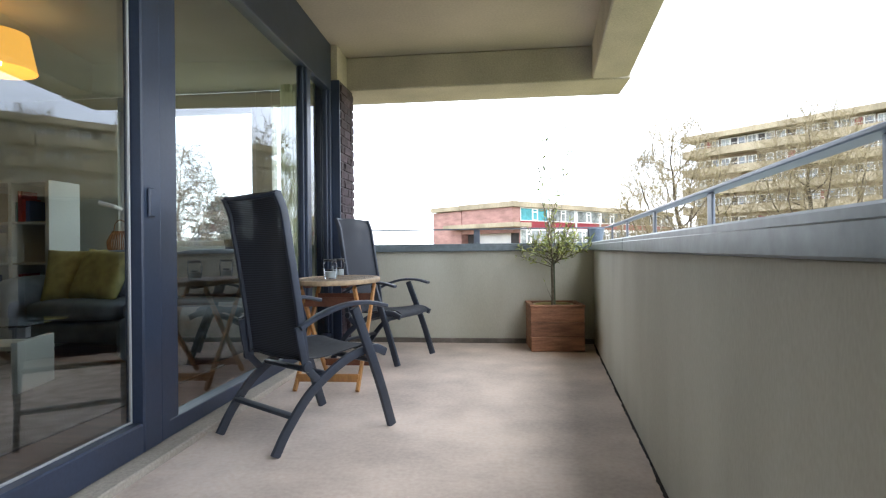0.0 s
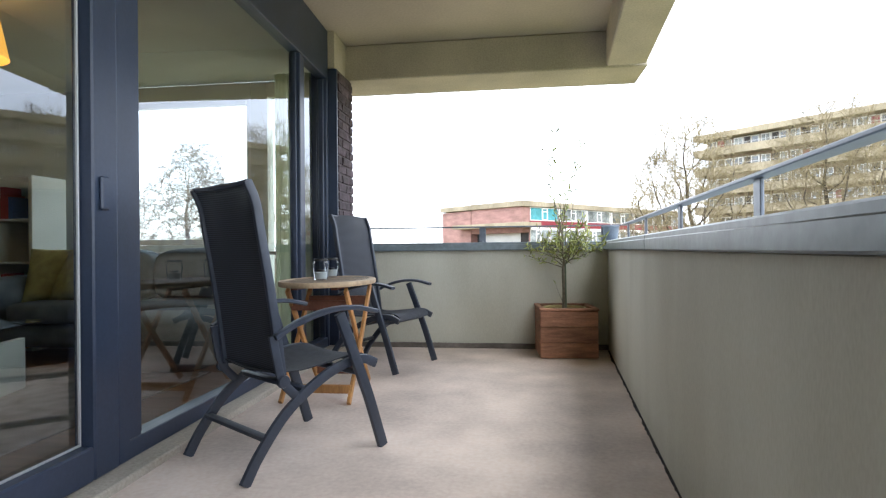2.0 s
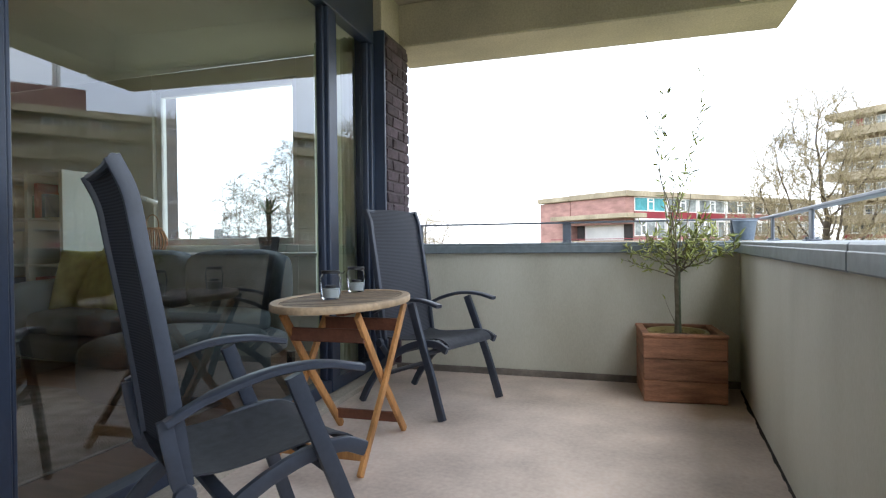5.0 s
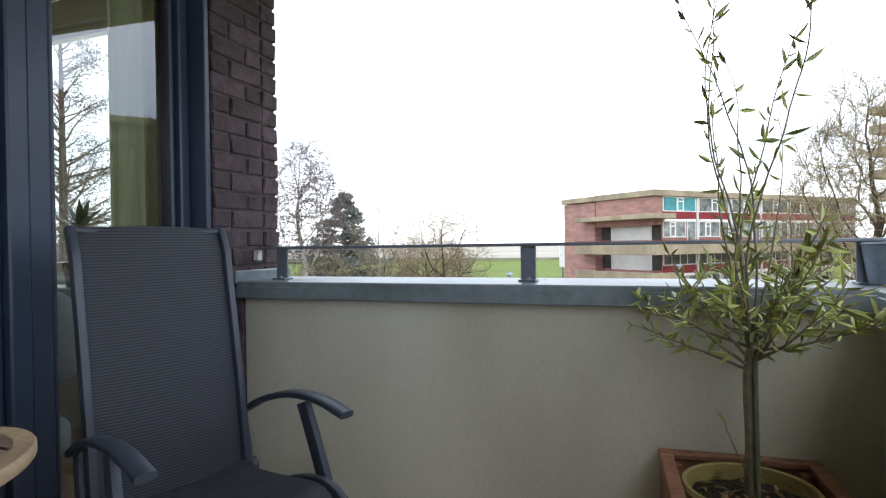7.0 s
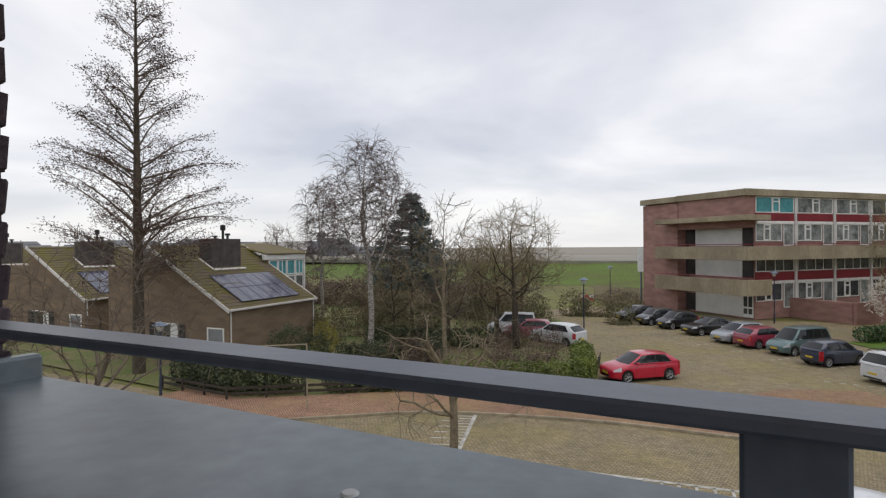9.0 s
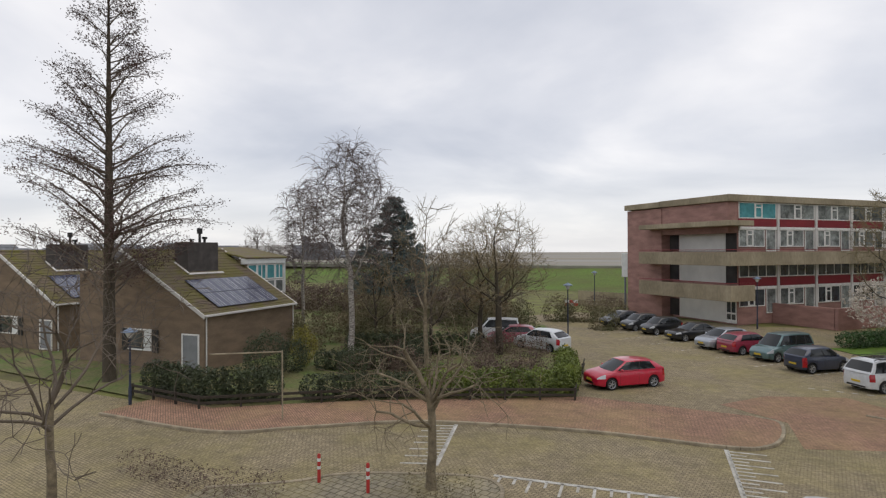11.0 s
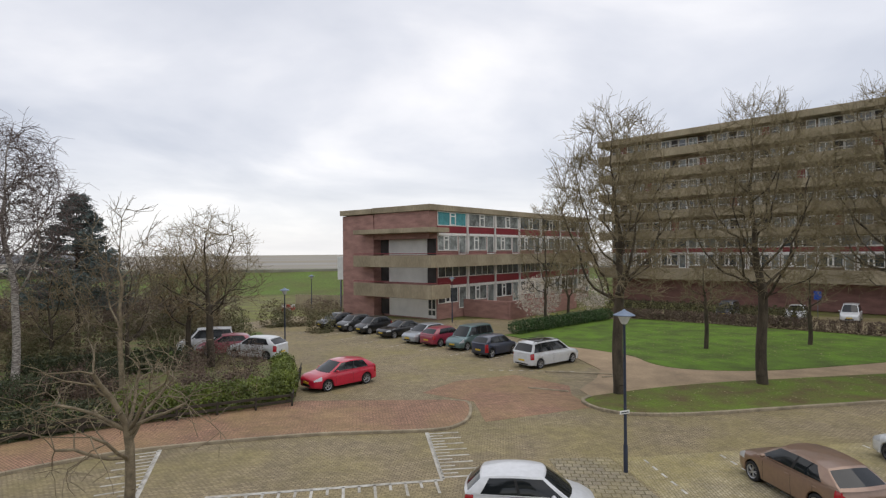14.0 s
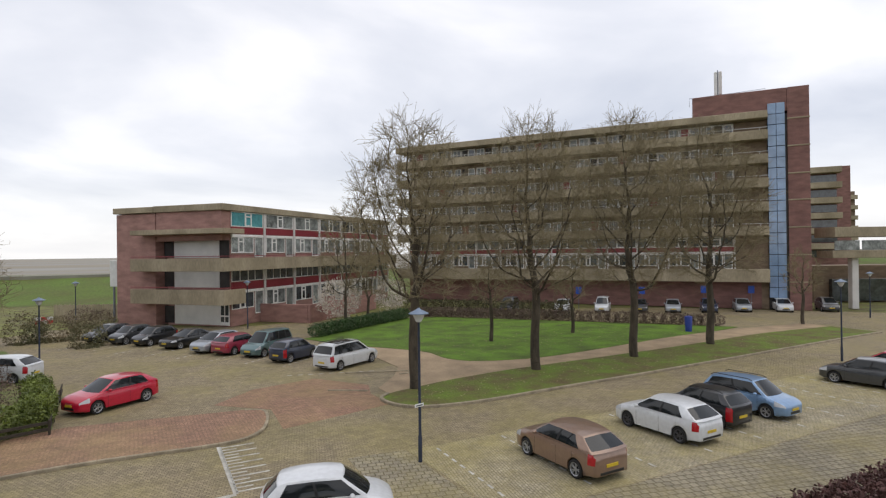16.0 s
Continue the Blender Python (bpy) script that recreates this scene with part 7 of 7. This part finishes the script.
crown_tree(-19.8, 35.9, "tall weeping birch with a pale forked trunk", 61, 15.4, 6.0, 0.17, 2.9, BIRCHB, TWIGP, 0.26, 520, 0.45, 0.1, 1.3, 5, fine=0.012)
crown_tree(-32.9, 46.9, "slender birch behind the house", 62, 14.8, 5.0, 0.14, 2.0, BIRCHB, TWIGP, 0.26, 420, 0.45, 0.2, 1.2, 5, fine=0.014)
crown_tree(-13.2, 33.6, "pale-barked garden tree with upright limbs", 64, 10.4, 3.4, 0.12, 2.3, PALEB, PALEB, 0.0, 150, 0.5, 0.2, 0.9, 3, fine=0.014)
crown_tree(-12.6, 43.6, "broad bare garden tree behind the hedge", 65, 10.9, 3.4, 0.22, 3.7, BARKD, TWIGO, 0.0, 420, 0.45, 0.1, 1.0, 3, fine=0.0125)
crown_tree(-15.2, 46.5, "bare garden tree with yellowish twigs", 66, 10.2, 2.4, 0.18, 3.0, BARKD, mat("tawny_twigs", (0.27, 0.19, 0.10), 0.9, var=0.3, scale=0.8), 0.0, 320, 0.45, 0.1, 1.0, 3, fine=0.0125)
crown_tree(-17.0, 41.5, "brown bare garden tree with many stems", 76, 8.4, 1.6, 0.13, 2.6, BARKD, TWIGG, 0.0, 230, 0.45, 0.1, 1.0, 3, fine=0.0125)
crown_tree(-22.5, 43.0, "bare garden tree beside the birch", 77, 7.6, 1.6, 0.13, 2.6, BARKD, TWIGO, 0.0, 230, 0.45, 0.1, 1.0, 3, fine=0.0125)
bare_tree(-6.6, 21.4, "small bare street tree with knotty limbs", 67, 5.8, 2.8, 0.16, 1.6, PALEB, PALEB, 3, 3, 0.25, 0.02, crown_len=0.58, stems=10, wob=0.36)
bare_tree(-15.3, 15.2, "small bare street tree near the road", 68, 8.2, 3.2, 0.14, 1.3, PALEB, TWIGG, 4, 3, 0.1, 0.2, crown_len=0.55, stems=8, wob=0.3)
for x, y, h, sd in ((-21, 57, 8, 71), (-33, 58, 9, 72), (-16.5, 56, 8, 73), (-41, 50, 10, 74), (-38, 34, 8.0, 75)):
    crown_tree(x, y, "bare garden tree below the dike", sd, h, 2.2, 0.16, 2.4, BARKD, TWIGG, 0.0, 300, 0.45, 0.1, 0.9, 4, fine=0.016)


def spire_tree(x, y, label, seed, height, radius, reach, bark, twig, leaves, first=0.16, rise=0.35, needle=False, limbs=4, droop=0.13, taper=0.75, twiggy=0.32, lead=1.0):
    """A straight-stemmed conifer with tiers of side limbs."""
    r = random.Random(seed)
    q = g(x, y)
    t = thing("tree", label, "tree", pose(q[0], q[1], GROUND + 0.02))
    trunk, crown, spots = [], [], []
    n = 24
    for i in range(n):
        trunk.append((0, 0, height * i / n, 0, 0, height * (i + 1) / n, radius * (1 - i / n) + 0.015, radius * (1 - (i + 1) / n) + 0.015))
    z = height * first
    while z < height * 0.99:
        f = (z / height - first) / (1 - first)
        ln0 = reach * (1 - f) ** taper * (0.75 + 0.25 * min(1, f * 6)) + 0.25
        for _ in range(limbs):
            a, ln = r.uniform(0, 6.283), ln0 * r.uniform(0.55, 1.08)
            d = Vector((math.cos(a), math.sin(a), rise * r.uniform(0.3, 1.2)))
            p = Vector((0, 0, z + r.uniform(-0.15, 0.15)))
            m = max(4, int(ln / 0.5))
            rad = 0.018 + ln * 0.011
            for i in range(m):
                d = (d + Vector((r.uniform(-0.12, 0.12), r.uniform(-0.12, 0.12), -droop * rise if i > m * 0.4 else 0.02))).normalized()
                p1 = p + d * (ln / m)
                crown.append((*p, *p1, rad * (1 - 0.85 * i / m), rad * (1 - 0.85 * (i + 1) / m)))
                if i > 0:
                    for s in (-1, 1):
                        sd = (d * 0.7 + d.cross(Vector((0, 0, 1))) * s * r.uniform(0.5, 1.0) + Vector((0, 0, r.uniform(-0.25, 0.35)))).normalized()
                        sl = ln * twiggy * (1 - 0.6 * i / m) * r.uniform(0.5, 1.1)
                        pp = p1
                        for k in range(3):
                            sd = (sd + Vector((r.uniform(-0.2, 0.2), r.uniform(-0.2, 0.2), r.uniform(-0.15, 0.12)))).normalized()
                            p2 = pp + sd * sl / 3
                            crown.append((*pp, *p2, 0.014, 0.010))
                            spots.append(p2)
                            if r.random() < 0.7:
                                e = p2 + Vector((r.uniform(-0.3, 0.3), r.uniform(-0.3, 0.3), r.uniform(-0.25, 0.15))) * (0.5 + sl * 0.4)
                                crown.append((*p2, *e, 0.010, 0.008))
                                spots.append(e)
                            pp = p2
                p = p1
        z += height * 0.021
    shared("trunk", tree_mesh("trunk", trunk, bark), t, Matrix())
    shared("crown", tree_mesh("crown", crown, twig), t, Matrix(), "limbs and twigs")
    lm, size, per = leaves
    vs, fs = [], []
    for p in spots:
        for _ in range(per if needle or r.random() < 0.8 else 0):
            w = 0.12 if needle else 0.20
            c = p + Vector((r.gauss(0, w), r.gauss(0, w), r.gauss(-0.06, w * 0.8)))
            a = Vector((r.gauss(0, 1), r.gauss(0, 1), r.gauss(-0.3, 0.6))).normalized() * size * r.uniform(0.6, 1.3)
            b = a.orthogonal().normalized() * size * 0.35
            i0 = len(vs)
            vs += [tuple(c - a), tuple(c - b), tuple(c + a), tuple(c + b)]
            fs.append((i0, i0 + 1, i0 + 2, i0 + 3))
    o = shared("needles" if needle else "catkin_haze", raw_mesh("needles", vs, fs, lm), t, Matrix())
    tagged(o, "dark needles" if needle else "small dark cones and catkins", kind="stuff")


spire_tree(-29.9, 26.6, "very tall leafless conifer with drooping reddish catkins", 81, 24.6, 0.36, 6.6, BARKD, TWIGG, (REDB, 0.075, 4), 0.19, 0.75, taper=0.78, twiggy=0.42, limbs=3, droop=0.08)
NEEDLE = mat("blue_green_needles", (0.095, 0.128, 0.122), 0.8, var=0.4, scale=1.0, bump=0.1)
spire_tree(-23.8, 47.9, "dense dark blue-green fir in the gardens", 82, 12.0, 0.2, 4.6, BARKD, BARKD, (NEEDLE, 0.14, 4), 0.30, 0.12, True, taper=0.9)

# ---- the living room behind the glass ----
ROOMW = mat("warm_white_wall", (0.62, 0.64, 0.57), 0.85, var=0.08, scale=1.2, bump=0.08)
LAMINATE = mat("brown_laminate", (0.22, 0.125, 0.075), 0.45, var=0.3, scale=2.0, fine=25, bump=0.1, stretch=(1, 8, 1))
CARPET = mat("grey_carpet", (0.25, 0.235, 0.22), 0.95, var=0.3, scale=8, fine=120, bump=0.6)
bm = bmesh.new()
slab(bm, [(-4.3, -2.4), (1.50, -2.4), (1.20, 5.95), (-4.3, 5.95)], -0.2, -0.004)
structure("room_floor", bm, LAMINATE, "brown laminate living room floor", "floor")
bm = bmesh.new()
slab(bm, [(-4.3, -2.4), (1.50, -2.4), (1.20, 5.95), (-4.3, 5.95)], 2.66, 2.9)
structure("room_ceiling", bm, ROOMW, "plain white living room ceiling", "ceiling")
bm = bmesh.new()
# the gap from 0.442 to 0.86 is an added opening that backlights the curtain
for x0, x1, z0, z1 in ((-4.3, -1.38, -0.2, 2.66), (0.26, 0.44, -0.2, 2.66), (0.442, 0.86, -0.2, 0.4), (0.442, 0.86, 2.50, 2.66), (-1.378, 0.258, -0.2, 0.97), (-1.378, 0.258, 2.50, 2.66)):
    cbox(bm, x0, x1, 5.95, 6.10, z0, z1, 0.002)
structure("room_wall_end", bm, ROOMW, "living room end wall with a wide window", "wall")
bm = bmesh.new()
cbox(bm, -4.45, -4.302, -2.4, 6.1, -0.2, 2.9, 0.002)
structure("room_wall_far", bm, ROOMW, "pale living room wall", "wall")
bm = bmesh.new()
cbox(bm, -4.3, 1.6, -2.55, -2.402, -0.2, 2.9, 0.002)
structure("room_wall_back", bm, ROOMW, "pale living room wall", "wall")
bm = bmesh.new()
cbox(bm, -4.4, 1.2, 6.11, 6.30, -7.0, 0.4, 0.002)
cbox(bm, -4.4, -1.40, 6.11, 6.30, 0.402, 3.2, 0.002)
structure("outer_wall", bm, MORTAR, "dark outer wall of the flats", "wall")
win = thing("window_2", "white framed living room window with a sill", "window", kind="structure")
for nm, x0, x1, z0, z1 in (("frame", -1.375, -1.31, 0.972, 2.497), ("frame", 0.19, 0.255, 0.972, 2.497), ("frame", -1.308, 0.188, 0.972, 1.03), ("frame", -1.308, 0.188, 2.44, 2.497)):
    bm = bmesh.new()
    cbox(bm, x0, x1, 5.99, 6.06, z0, z1, 0.004)
    part(nm, bm, WHITE, win)
glazing(win, [(-1.307, 6.02, 1.031), (0.187, 6.02, 1.031), (0.187, 6.02, 2.439), (-1.307, 6.02, 2.439)], "clear window pane")
# glazing of the added opening, there only to let daylight onto the cloth
glazing(win, [(0.442, 6.02, 0.40), (0.86, 6.02, 0.40), (0.86, 6.02, 2.50), (0.442, 6.02, 2.50)], "added narrow pane that backlights the curtain")
boxed("window_sill", WHITE, win, -1.5, 0.72, 5.66, 5.948, 0.86, 0.895, 0.006)
rug = thing("carpet", "grey pile carpet on the laminate", "carpet", pose(0, 0, 0))
boxed("pile", CARPET, rug, -2.2, 0.75, 2.1, 4.3, -0.003, 0.012, 0.005)

# curtain
cur = thing("curtain", "pale green-cream pleated curtain beside the window", "curtain", pose(0.95, 5.40, 0.0))
bm = bmesh.new()
n = 60
rows = []
for k in range(2):
    rows.append([[bm.verts.new((-0.18 + 0.36 * i / n, 0.038 * math.sin(i * 1.05) + 0.012 * math.sin(i * 0.37) + 0.004 * k, z)) for i in range(n + 1)] for z in (0.0, 0.8, 1.6, 2.55)])
for a, b in zip(rows[0], rows[0][1:]):
    for i in range(n):
        bm.faces.new((a[i], a[i + 1], b[i + 1], b[i]))
CLOTH = mat("cream_green_cloth", (0.56, 0.60, 0.42), 0.9, var=0.12, scale=3, bump=0.1)
_n, _l = CLOTH.node_tree.nodes, CLOTH.node_tree.links
_tl, _mx = _n.new("ShaderNodeBsdfTranslucent"), _n.new("ShaderNodeMixShader")
_tl.inputs[0].default_value, _mx.inputs[0].default_value = (0.60, 0.66, 0.44, 1), 0.55
_l.new(_n["Principled BSDF"].outputs[0], _mx.inputs[1]), _l.new(_tl.outputs[0], _mx.inputs[2])
_l.new(_mx.outputs[0], _n["Material Output"].inputs[0])
part("cloth", bm, CLOTH, cur, angle=80)

# sofa with chaise
SOFA = mat("charcoal_blue_upholstery", (0.11, 0.135, 0.155), 0.85, var=0.3, scale=6, fine=120, bump=0.3)
SEATB = mat("slate_blue_seat", (0.11, 0.145, 0.16), 0.8, var=0.2, scale=5, fine=120, bump=0.3)


def puffed(bm, x0, x1, y0, y1, z0, z1, m=None, n=7):
    """A soft cushion block."""
    top = {}
    c = Vector(((x0 + x1) / 2, (y0 + y1) / 2, (z0 + z1) / 2))
    h = Vector(((x1 - x0) / 2, (y1 - y0) / 2, (z1 - z0) / 2))
    tmp = bmesh.new()
    bmesh.ops.create_cube(tmp, size=2.0)
    bmesh.ops.subdivide_edges(tmp, edges=tmp.edges, cuts=n, use_grid_fill=True)
    for v in tmp.verts:
        u = v.co.copy()
        ln = (abs(u.x) ** 5 + abs(u.y) ** 5 + abs(u.z) ** 5) ** 0.2
        v.co = Vector((u.x / ln * h.x, u.y / ln * h.y, u.z / ln * h.z * (1 + 0.10 * math.cos(u.x * 1.4) * math.cos(u.y * 1.4)))) + c
        if m:
            v.co = m @ v.co
    me = bpy.data.meshes.new("tmp")
    tmp.to_mesh(me)
    tmp.free()
    bm.from_mesh(me)
    bpy.data.meshes.remove(me)


def soft(name, parent, material, dims, m=None, label=""):
    bm = bmesh.new()
    puffed(bm, *dims, m)
    return part(name, bm, material, parent, label, angle=80)


sofa = thing("corner_sofa", "charcoal corner sofa with a chaise under the window", "sofa", pose(0, 0, 0.012))
soft("base", sofa, SOFA, (-1.55, 0.56, 4.55, 5.50, 0.08, 0.30))
soft("chaise", sofa, SEATB, (0.15, 0.98, 3.72, 4.60, 0.08, 0.45), label="slate blue chaise")
for i in range(2):
    soft("seat_cushion", sofa, SOFA if i == 0 else SEATB, (-1.30 + i * 0.92, -0.39 + i * 0.92, 4.52, 5.25, 0.29, 0.47))
    soft("back_cushion", sofa, SOFA, (-1.25 + i * 0.91, -0.35 + i * 0.91, 5.15, 5.45, 0.44, 0.90))
soft("armrest", sofa, SOFA, (-1.62, -1.32, 4.50, 5.50, 0.10, 0.66))
for x in (-1.5, 0.48):
    for y in (4.62, 5.40):
        boxed("foot", BLACK, sofa, x, x + 0.05, y, y + 0.05, 0.0, 0.09, 0.004)
PIL = mat("lime_woven_cushion", (0.40, 0.37, 0.13), 0.9, var=0.25, scale=12, fine=160, bump=0.5)
for m in (pose(-1.12, 4.98, 0.70, 68, 0, 20), pose(-0.78, 4.90, 0.70, 64, 4, -6)):
    c = thing("cushion", "lime-green woven scatter cushion on the sofa", "cushion", m, "sofa cushions")
    bm = bmesh.new()
    tmp = 14
    vs = {}
    for s in (-1, 1):
        for i in range(tmp + 1):
            for j in range(tmp + 1):
                u, w = 2 * i / tmp - 1, 2 * j / tmp - 1
                pin = 1 - 0.10 * (1 - abs(u * w)) * (abs(u) > 0.99 or abs(w) > 0.99)
                key = (i, j, 0 if i in (0, tmp) or j in (0, tmp) else s)
                if key not in vs:
                    vs[key] = bm.verts.new((0.26 * u * pin, 0.26 * w * pin, s * 0.085 * (max(0, (1 - u ** 4) * (1 - w ** 4))) ** 0.6))
    for s in (-1, 1):
        for i in range(tmp):
            for j in range(tmp):
                bm.faces.new([vs[a, b, 0 if a in (0, tmp) or b in (0, tmp) else s] for a, b in ((i, j), (i + 1, j), (i + 1, j + 1), (i, j + 1))])
    part("cover", bm, PIL, c, angle=80)

# cube shelf with books and boxes
shelf = thing("cube_shelf", "white cube shelf unit filled with books and boxes", "shelf", pose(-1.42, 5.0, -0.003))
CREAMW = mat("white_melamine", (0.58, 0.60, 0.54), 0.5, var=0.06, scale=3, bump=0.02)
COLS, RWS, CELL = 6, 4, 0.40
for i in range(COLS + 1):
    boxed("upright", CREAMW, shelf, -i * CELL - 0.02, -i * CELL + 0.018, 0, 0.40, 0.0, RWS * CELL + 0.02, 0.003)
for j in range(RWS + 1):
    for i in range(COLS):
        boxed("shelf_board", CREAMW, shelf, -(i + 1) * CELL + 0.019, -i * CELL - 0.021, 0.001, 0.399, j * CELL, j * CELL + 0.02, 0.003)
boxed("back_panel", CREAMW, shelf, -COLS * CELL, 0, 0.401, 0.412, 0, RWS * CELL, 0.002)
rs = random.Random(9)
BOOKS = [plain("book_" + n, c, 0.6) for n, c in (("red", (0.30, 0.03, 0.03)), ("blue", (0.04, 0.08, 0.20)), ("dark", (0.04, 0.04, 0.05)), ("cream", (0.5, 0.45, 0.35)), ("green", (0.06, 0.14, 0.10)))]
YBOX = mat("ochre_storage_box", (0.40, 0.27, 0.04), 0.8, var=0.15, scale=8, bump=0.2)
for i in range(COLS):
    for j in range(RWS):
        x0, z0 = -1.42 - (i + 1) * CELL + 0.03, j * CELL + 0.0185
        kind = rs.random()
        if j == 0 or kind < 0.22:
            b = thing("storage_box", "ochre fabric storage box in the shelf" if j == 0 else "pale storage box in the shelf", "box", pose(x0, 5.02, z0), "boxes in the shelf")
            boxed("body", YBOX if j == 0 else CREAMW, b, 0.02, 0.31, 0, 0.32, 0, 0.29, 0.01)
            boxed("label_holder", BLACK, b, 0.13, 0.20, -0.008, -0.001, 0.18, 0.21, 0.001)
        elif kind < 0.8:
            x = x0
            for _ in range(rs.randint(3, 7)):
                w, hh = rs.uniform(0.02, 0.045), rs.uniform(0.18, 0.30)
                bk = tagged(boxed("book", rs.choice(BOOKS), None, x, x + w, 5.03, 5.22, z0, z0 + hh, 0.002), "upright book with a plain cover in the shelf", "book", "books")
                x += w + 0.002

# coffee table, pendant lamp, things on the sill
ct = thing("coffee_table", "white coffee table with a glass top", "table", pose(-0.12, 3.28, 0.012, 0, 0, 15))
boxed("end_panel", CREAMW, ct, -0.02, 0.02, -0.02, 0.42, 0, 0.33, 0.003)
boxed("end_panel", CREAMW, ct, -0.98, -0.94, -0.02, 0.42, 0, 0.33, 0.003)
boxed("lower_shelf", CREAMW, ct, -0.938, -0.022, 0.02, 0.38, 0.27, 0.30, 0.003)
bm = bmesh.new()
cbox(bm, -1.05, 0.1, -0.08, 0.48, 0.43, 0.442, 0.003)
part("glass_top", bm, JARGLASS, ct)
for x in (-0.9, -0.06):
    boxed("chrome_post", RIM, ct, x - 0.03, x + 0.03, 0.17, 0.23, 0.331, 0.429, 0.004)
lamp = thing("pendant_lamp", "lit orange fabric pendant lamp", "lamp", pose(-0.56, 3.6, 2.20))
bm = bmesh.new()
lathe(bm, [(0.245, 0.0), (0.195, 0.26), (0.191, 0.26), (0.241, 0.0)], 32)
part("shade", bm, plain("glowing_orange_shade", (0.75, 0.36, 0.06), 0.8, emit=0.28), lamp)
bm = bmesh.new()
sweep(bm, [(0, 0, 0.1), (0, 0, 0.3), (0, 0, 0.455)], 0.004, None, 6, power=2)
part("cable", bm, BLACK, lamp)
bm = bmesh.new()
lathe(bm, [(0, 0.02), (0.03, 0.04), (0.035, 0.08), (0.015, 0.12), (0, 0.12)], 14)
part("bulb", bm, plain("warm_bulb", (1.0, 0.75, 0.35), 0.4, emit=6.0), lamp)
lan = thing("rattan_lantern", "round orange-brown rattan lantern on the window sill", "lantern", pose(-1.24, 5.79, 0.896))
RATTAN = mat("rattan", (0.34, 0.15, 0.045), 0.7, var=0.3, scale=20, bump=0.2)
for k in range(22):
    a = 2 * math.pi * k / 22
    bm = bmesh.new()
    sweep(bm, [(r * math.cos(a), r * math.sin(a), z) for r, z in ((0.09, 0.0), (0.125, 0.07), (0.13, 0.13), (0.10, 0.20), (0.075, 0.235))], 0.006, None, 5, power=2)
    part("cane", bm, RATTAN, lan)
bm = bmesh.new()
lathe(bm, [(0.0, 0.0), (0.095, 0.0), (0.095, 0.012), (0.0, 0.012)], 22)
lathe(bm, [(0.07, 0.228), (0.085, 0.232), (0.085, 0.245), (0.07, 0.245)], 22)
part("ring", bm, RATTAN, lan)
bm = bmesh.new()
sweep(bm, smooth_path([(-0.078, 0, 0.24), (-0.06, 0, 0.33), (0, 0, 0.37), (0.06, 0, 0.33), (0.078, 0, 0.24)], 4), 0.005, None, 6, power=2)
part("handle", bm, RATTAN, lan)
yuc = thing("houseplant", "spiky green palm-like plant in a dark pot on the sill", "plant", pose(0.07, 5.78, 0.896))
bm = bmesh.new()
lathe(bm, [(0, 0), (0.075, 0), (0.095, 0.14), (0.085, 0.14), (0.08, 0.12), (0, 0.12)], 20)
part("pot", bm, BLACK, yuc)
bm = bmesh.new()
sweep(bm, [(0, 0, 0.11), (0.004, 0, 0.22), (0, 0, 0.34)], 0.022, None, 8, power=2)
part("trunk", bm, BARKD, yuc)
YUC = mat("dark_yucca_leaf", (0.035, 0.075, 0.025), 0.5, var=0.3, scale=10, bump=0.05)
for k in range(15):
    a, el = k * 2.4, 0.25 + 1.1 * (k / 15)
    d = Vector((math.cos(a) * math.cos(el), 0.45 * math.sin(a) * math.cos(el), math.sin(el)))
    sd = d.cross(Vector((0, 0, 1))).normalized()
    bm = bmesh.new()
    ln = 0.24
    pts = [Vector((0, 0, 0.33)) + d * ln * t + Vector((0, 0, -0.06 * t * t)) for t in (0, 0.3, 0.65, 1.0)]
    ws = (0.010, 0.020, 0.015, 0.001)
    a1 = [bm.verts.new(p + sd * w) for p, w in zip(pts, ws)]
    b1 = [bm.verts.new(p - sd * w) for p, w in zip(pts, ws)]
    for i in range(3):
        bm.faces.new((a1[i], a1[i + 1], b1[i + 1], b1[i]))
    part("leaf", bm, YUC, yuc)
wl_ = thing("wall_lamp", "small white wall lamp beside the window", "lamp", pose(-1.35, 5.93, 1.40))
bm = bmesh.new()
sweep(bm, [(0, 0.02, 0), (0, -0.10, 0.02), (-0.12, -0.18, 0.06)], 0.025, None, 10, power=2)
part("arm", bm, WHITE, wl_)
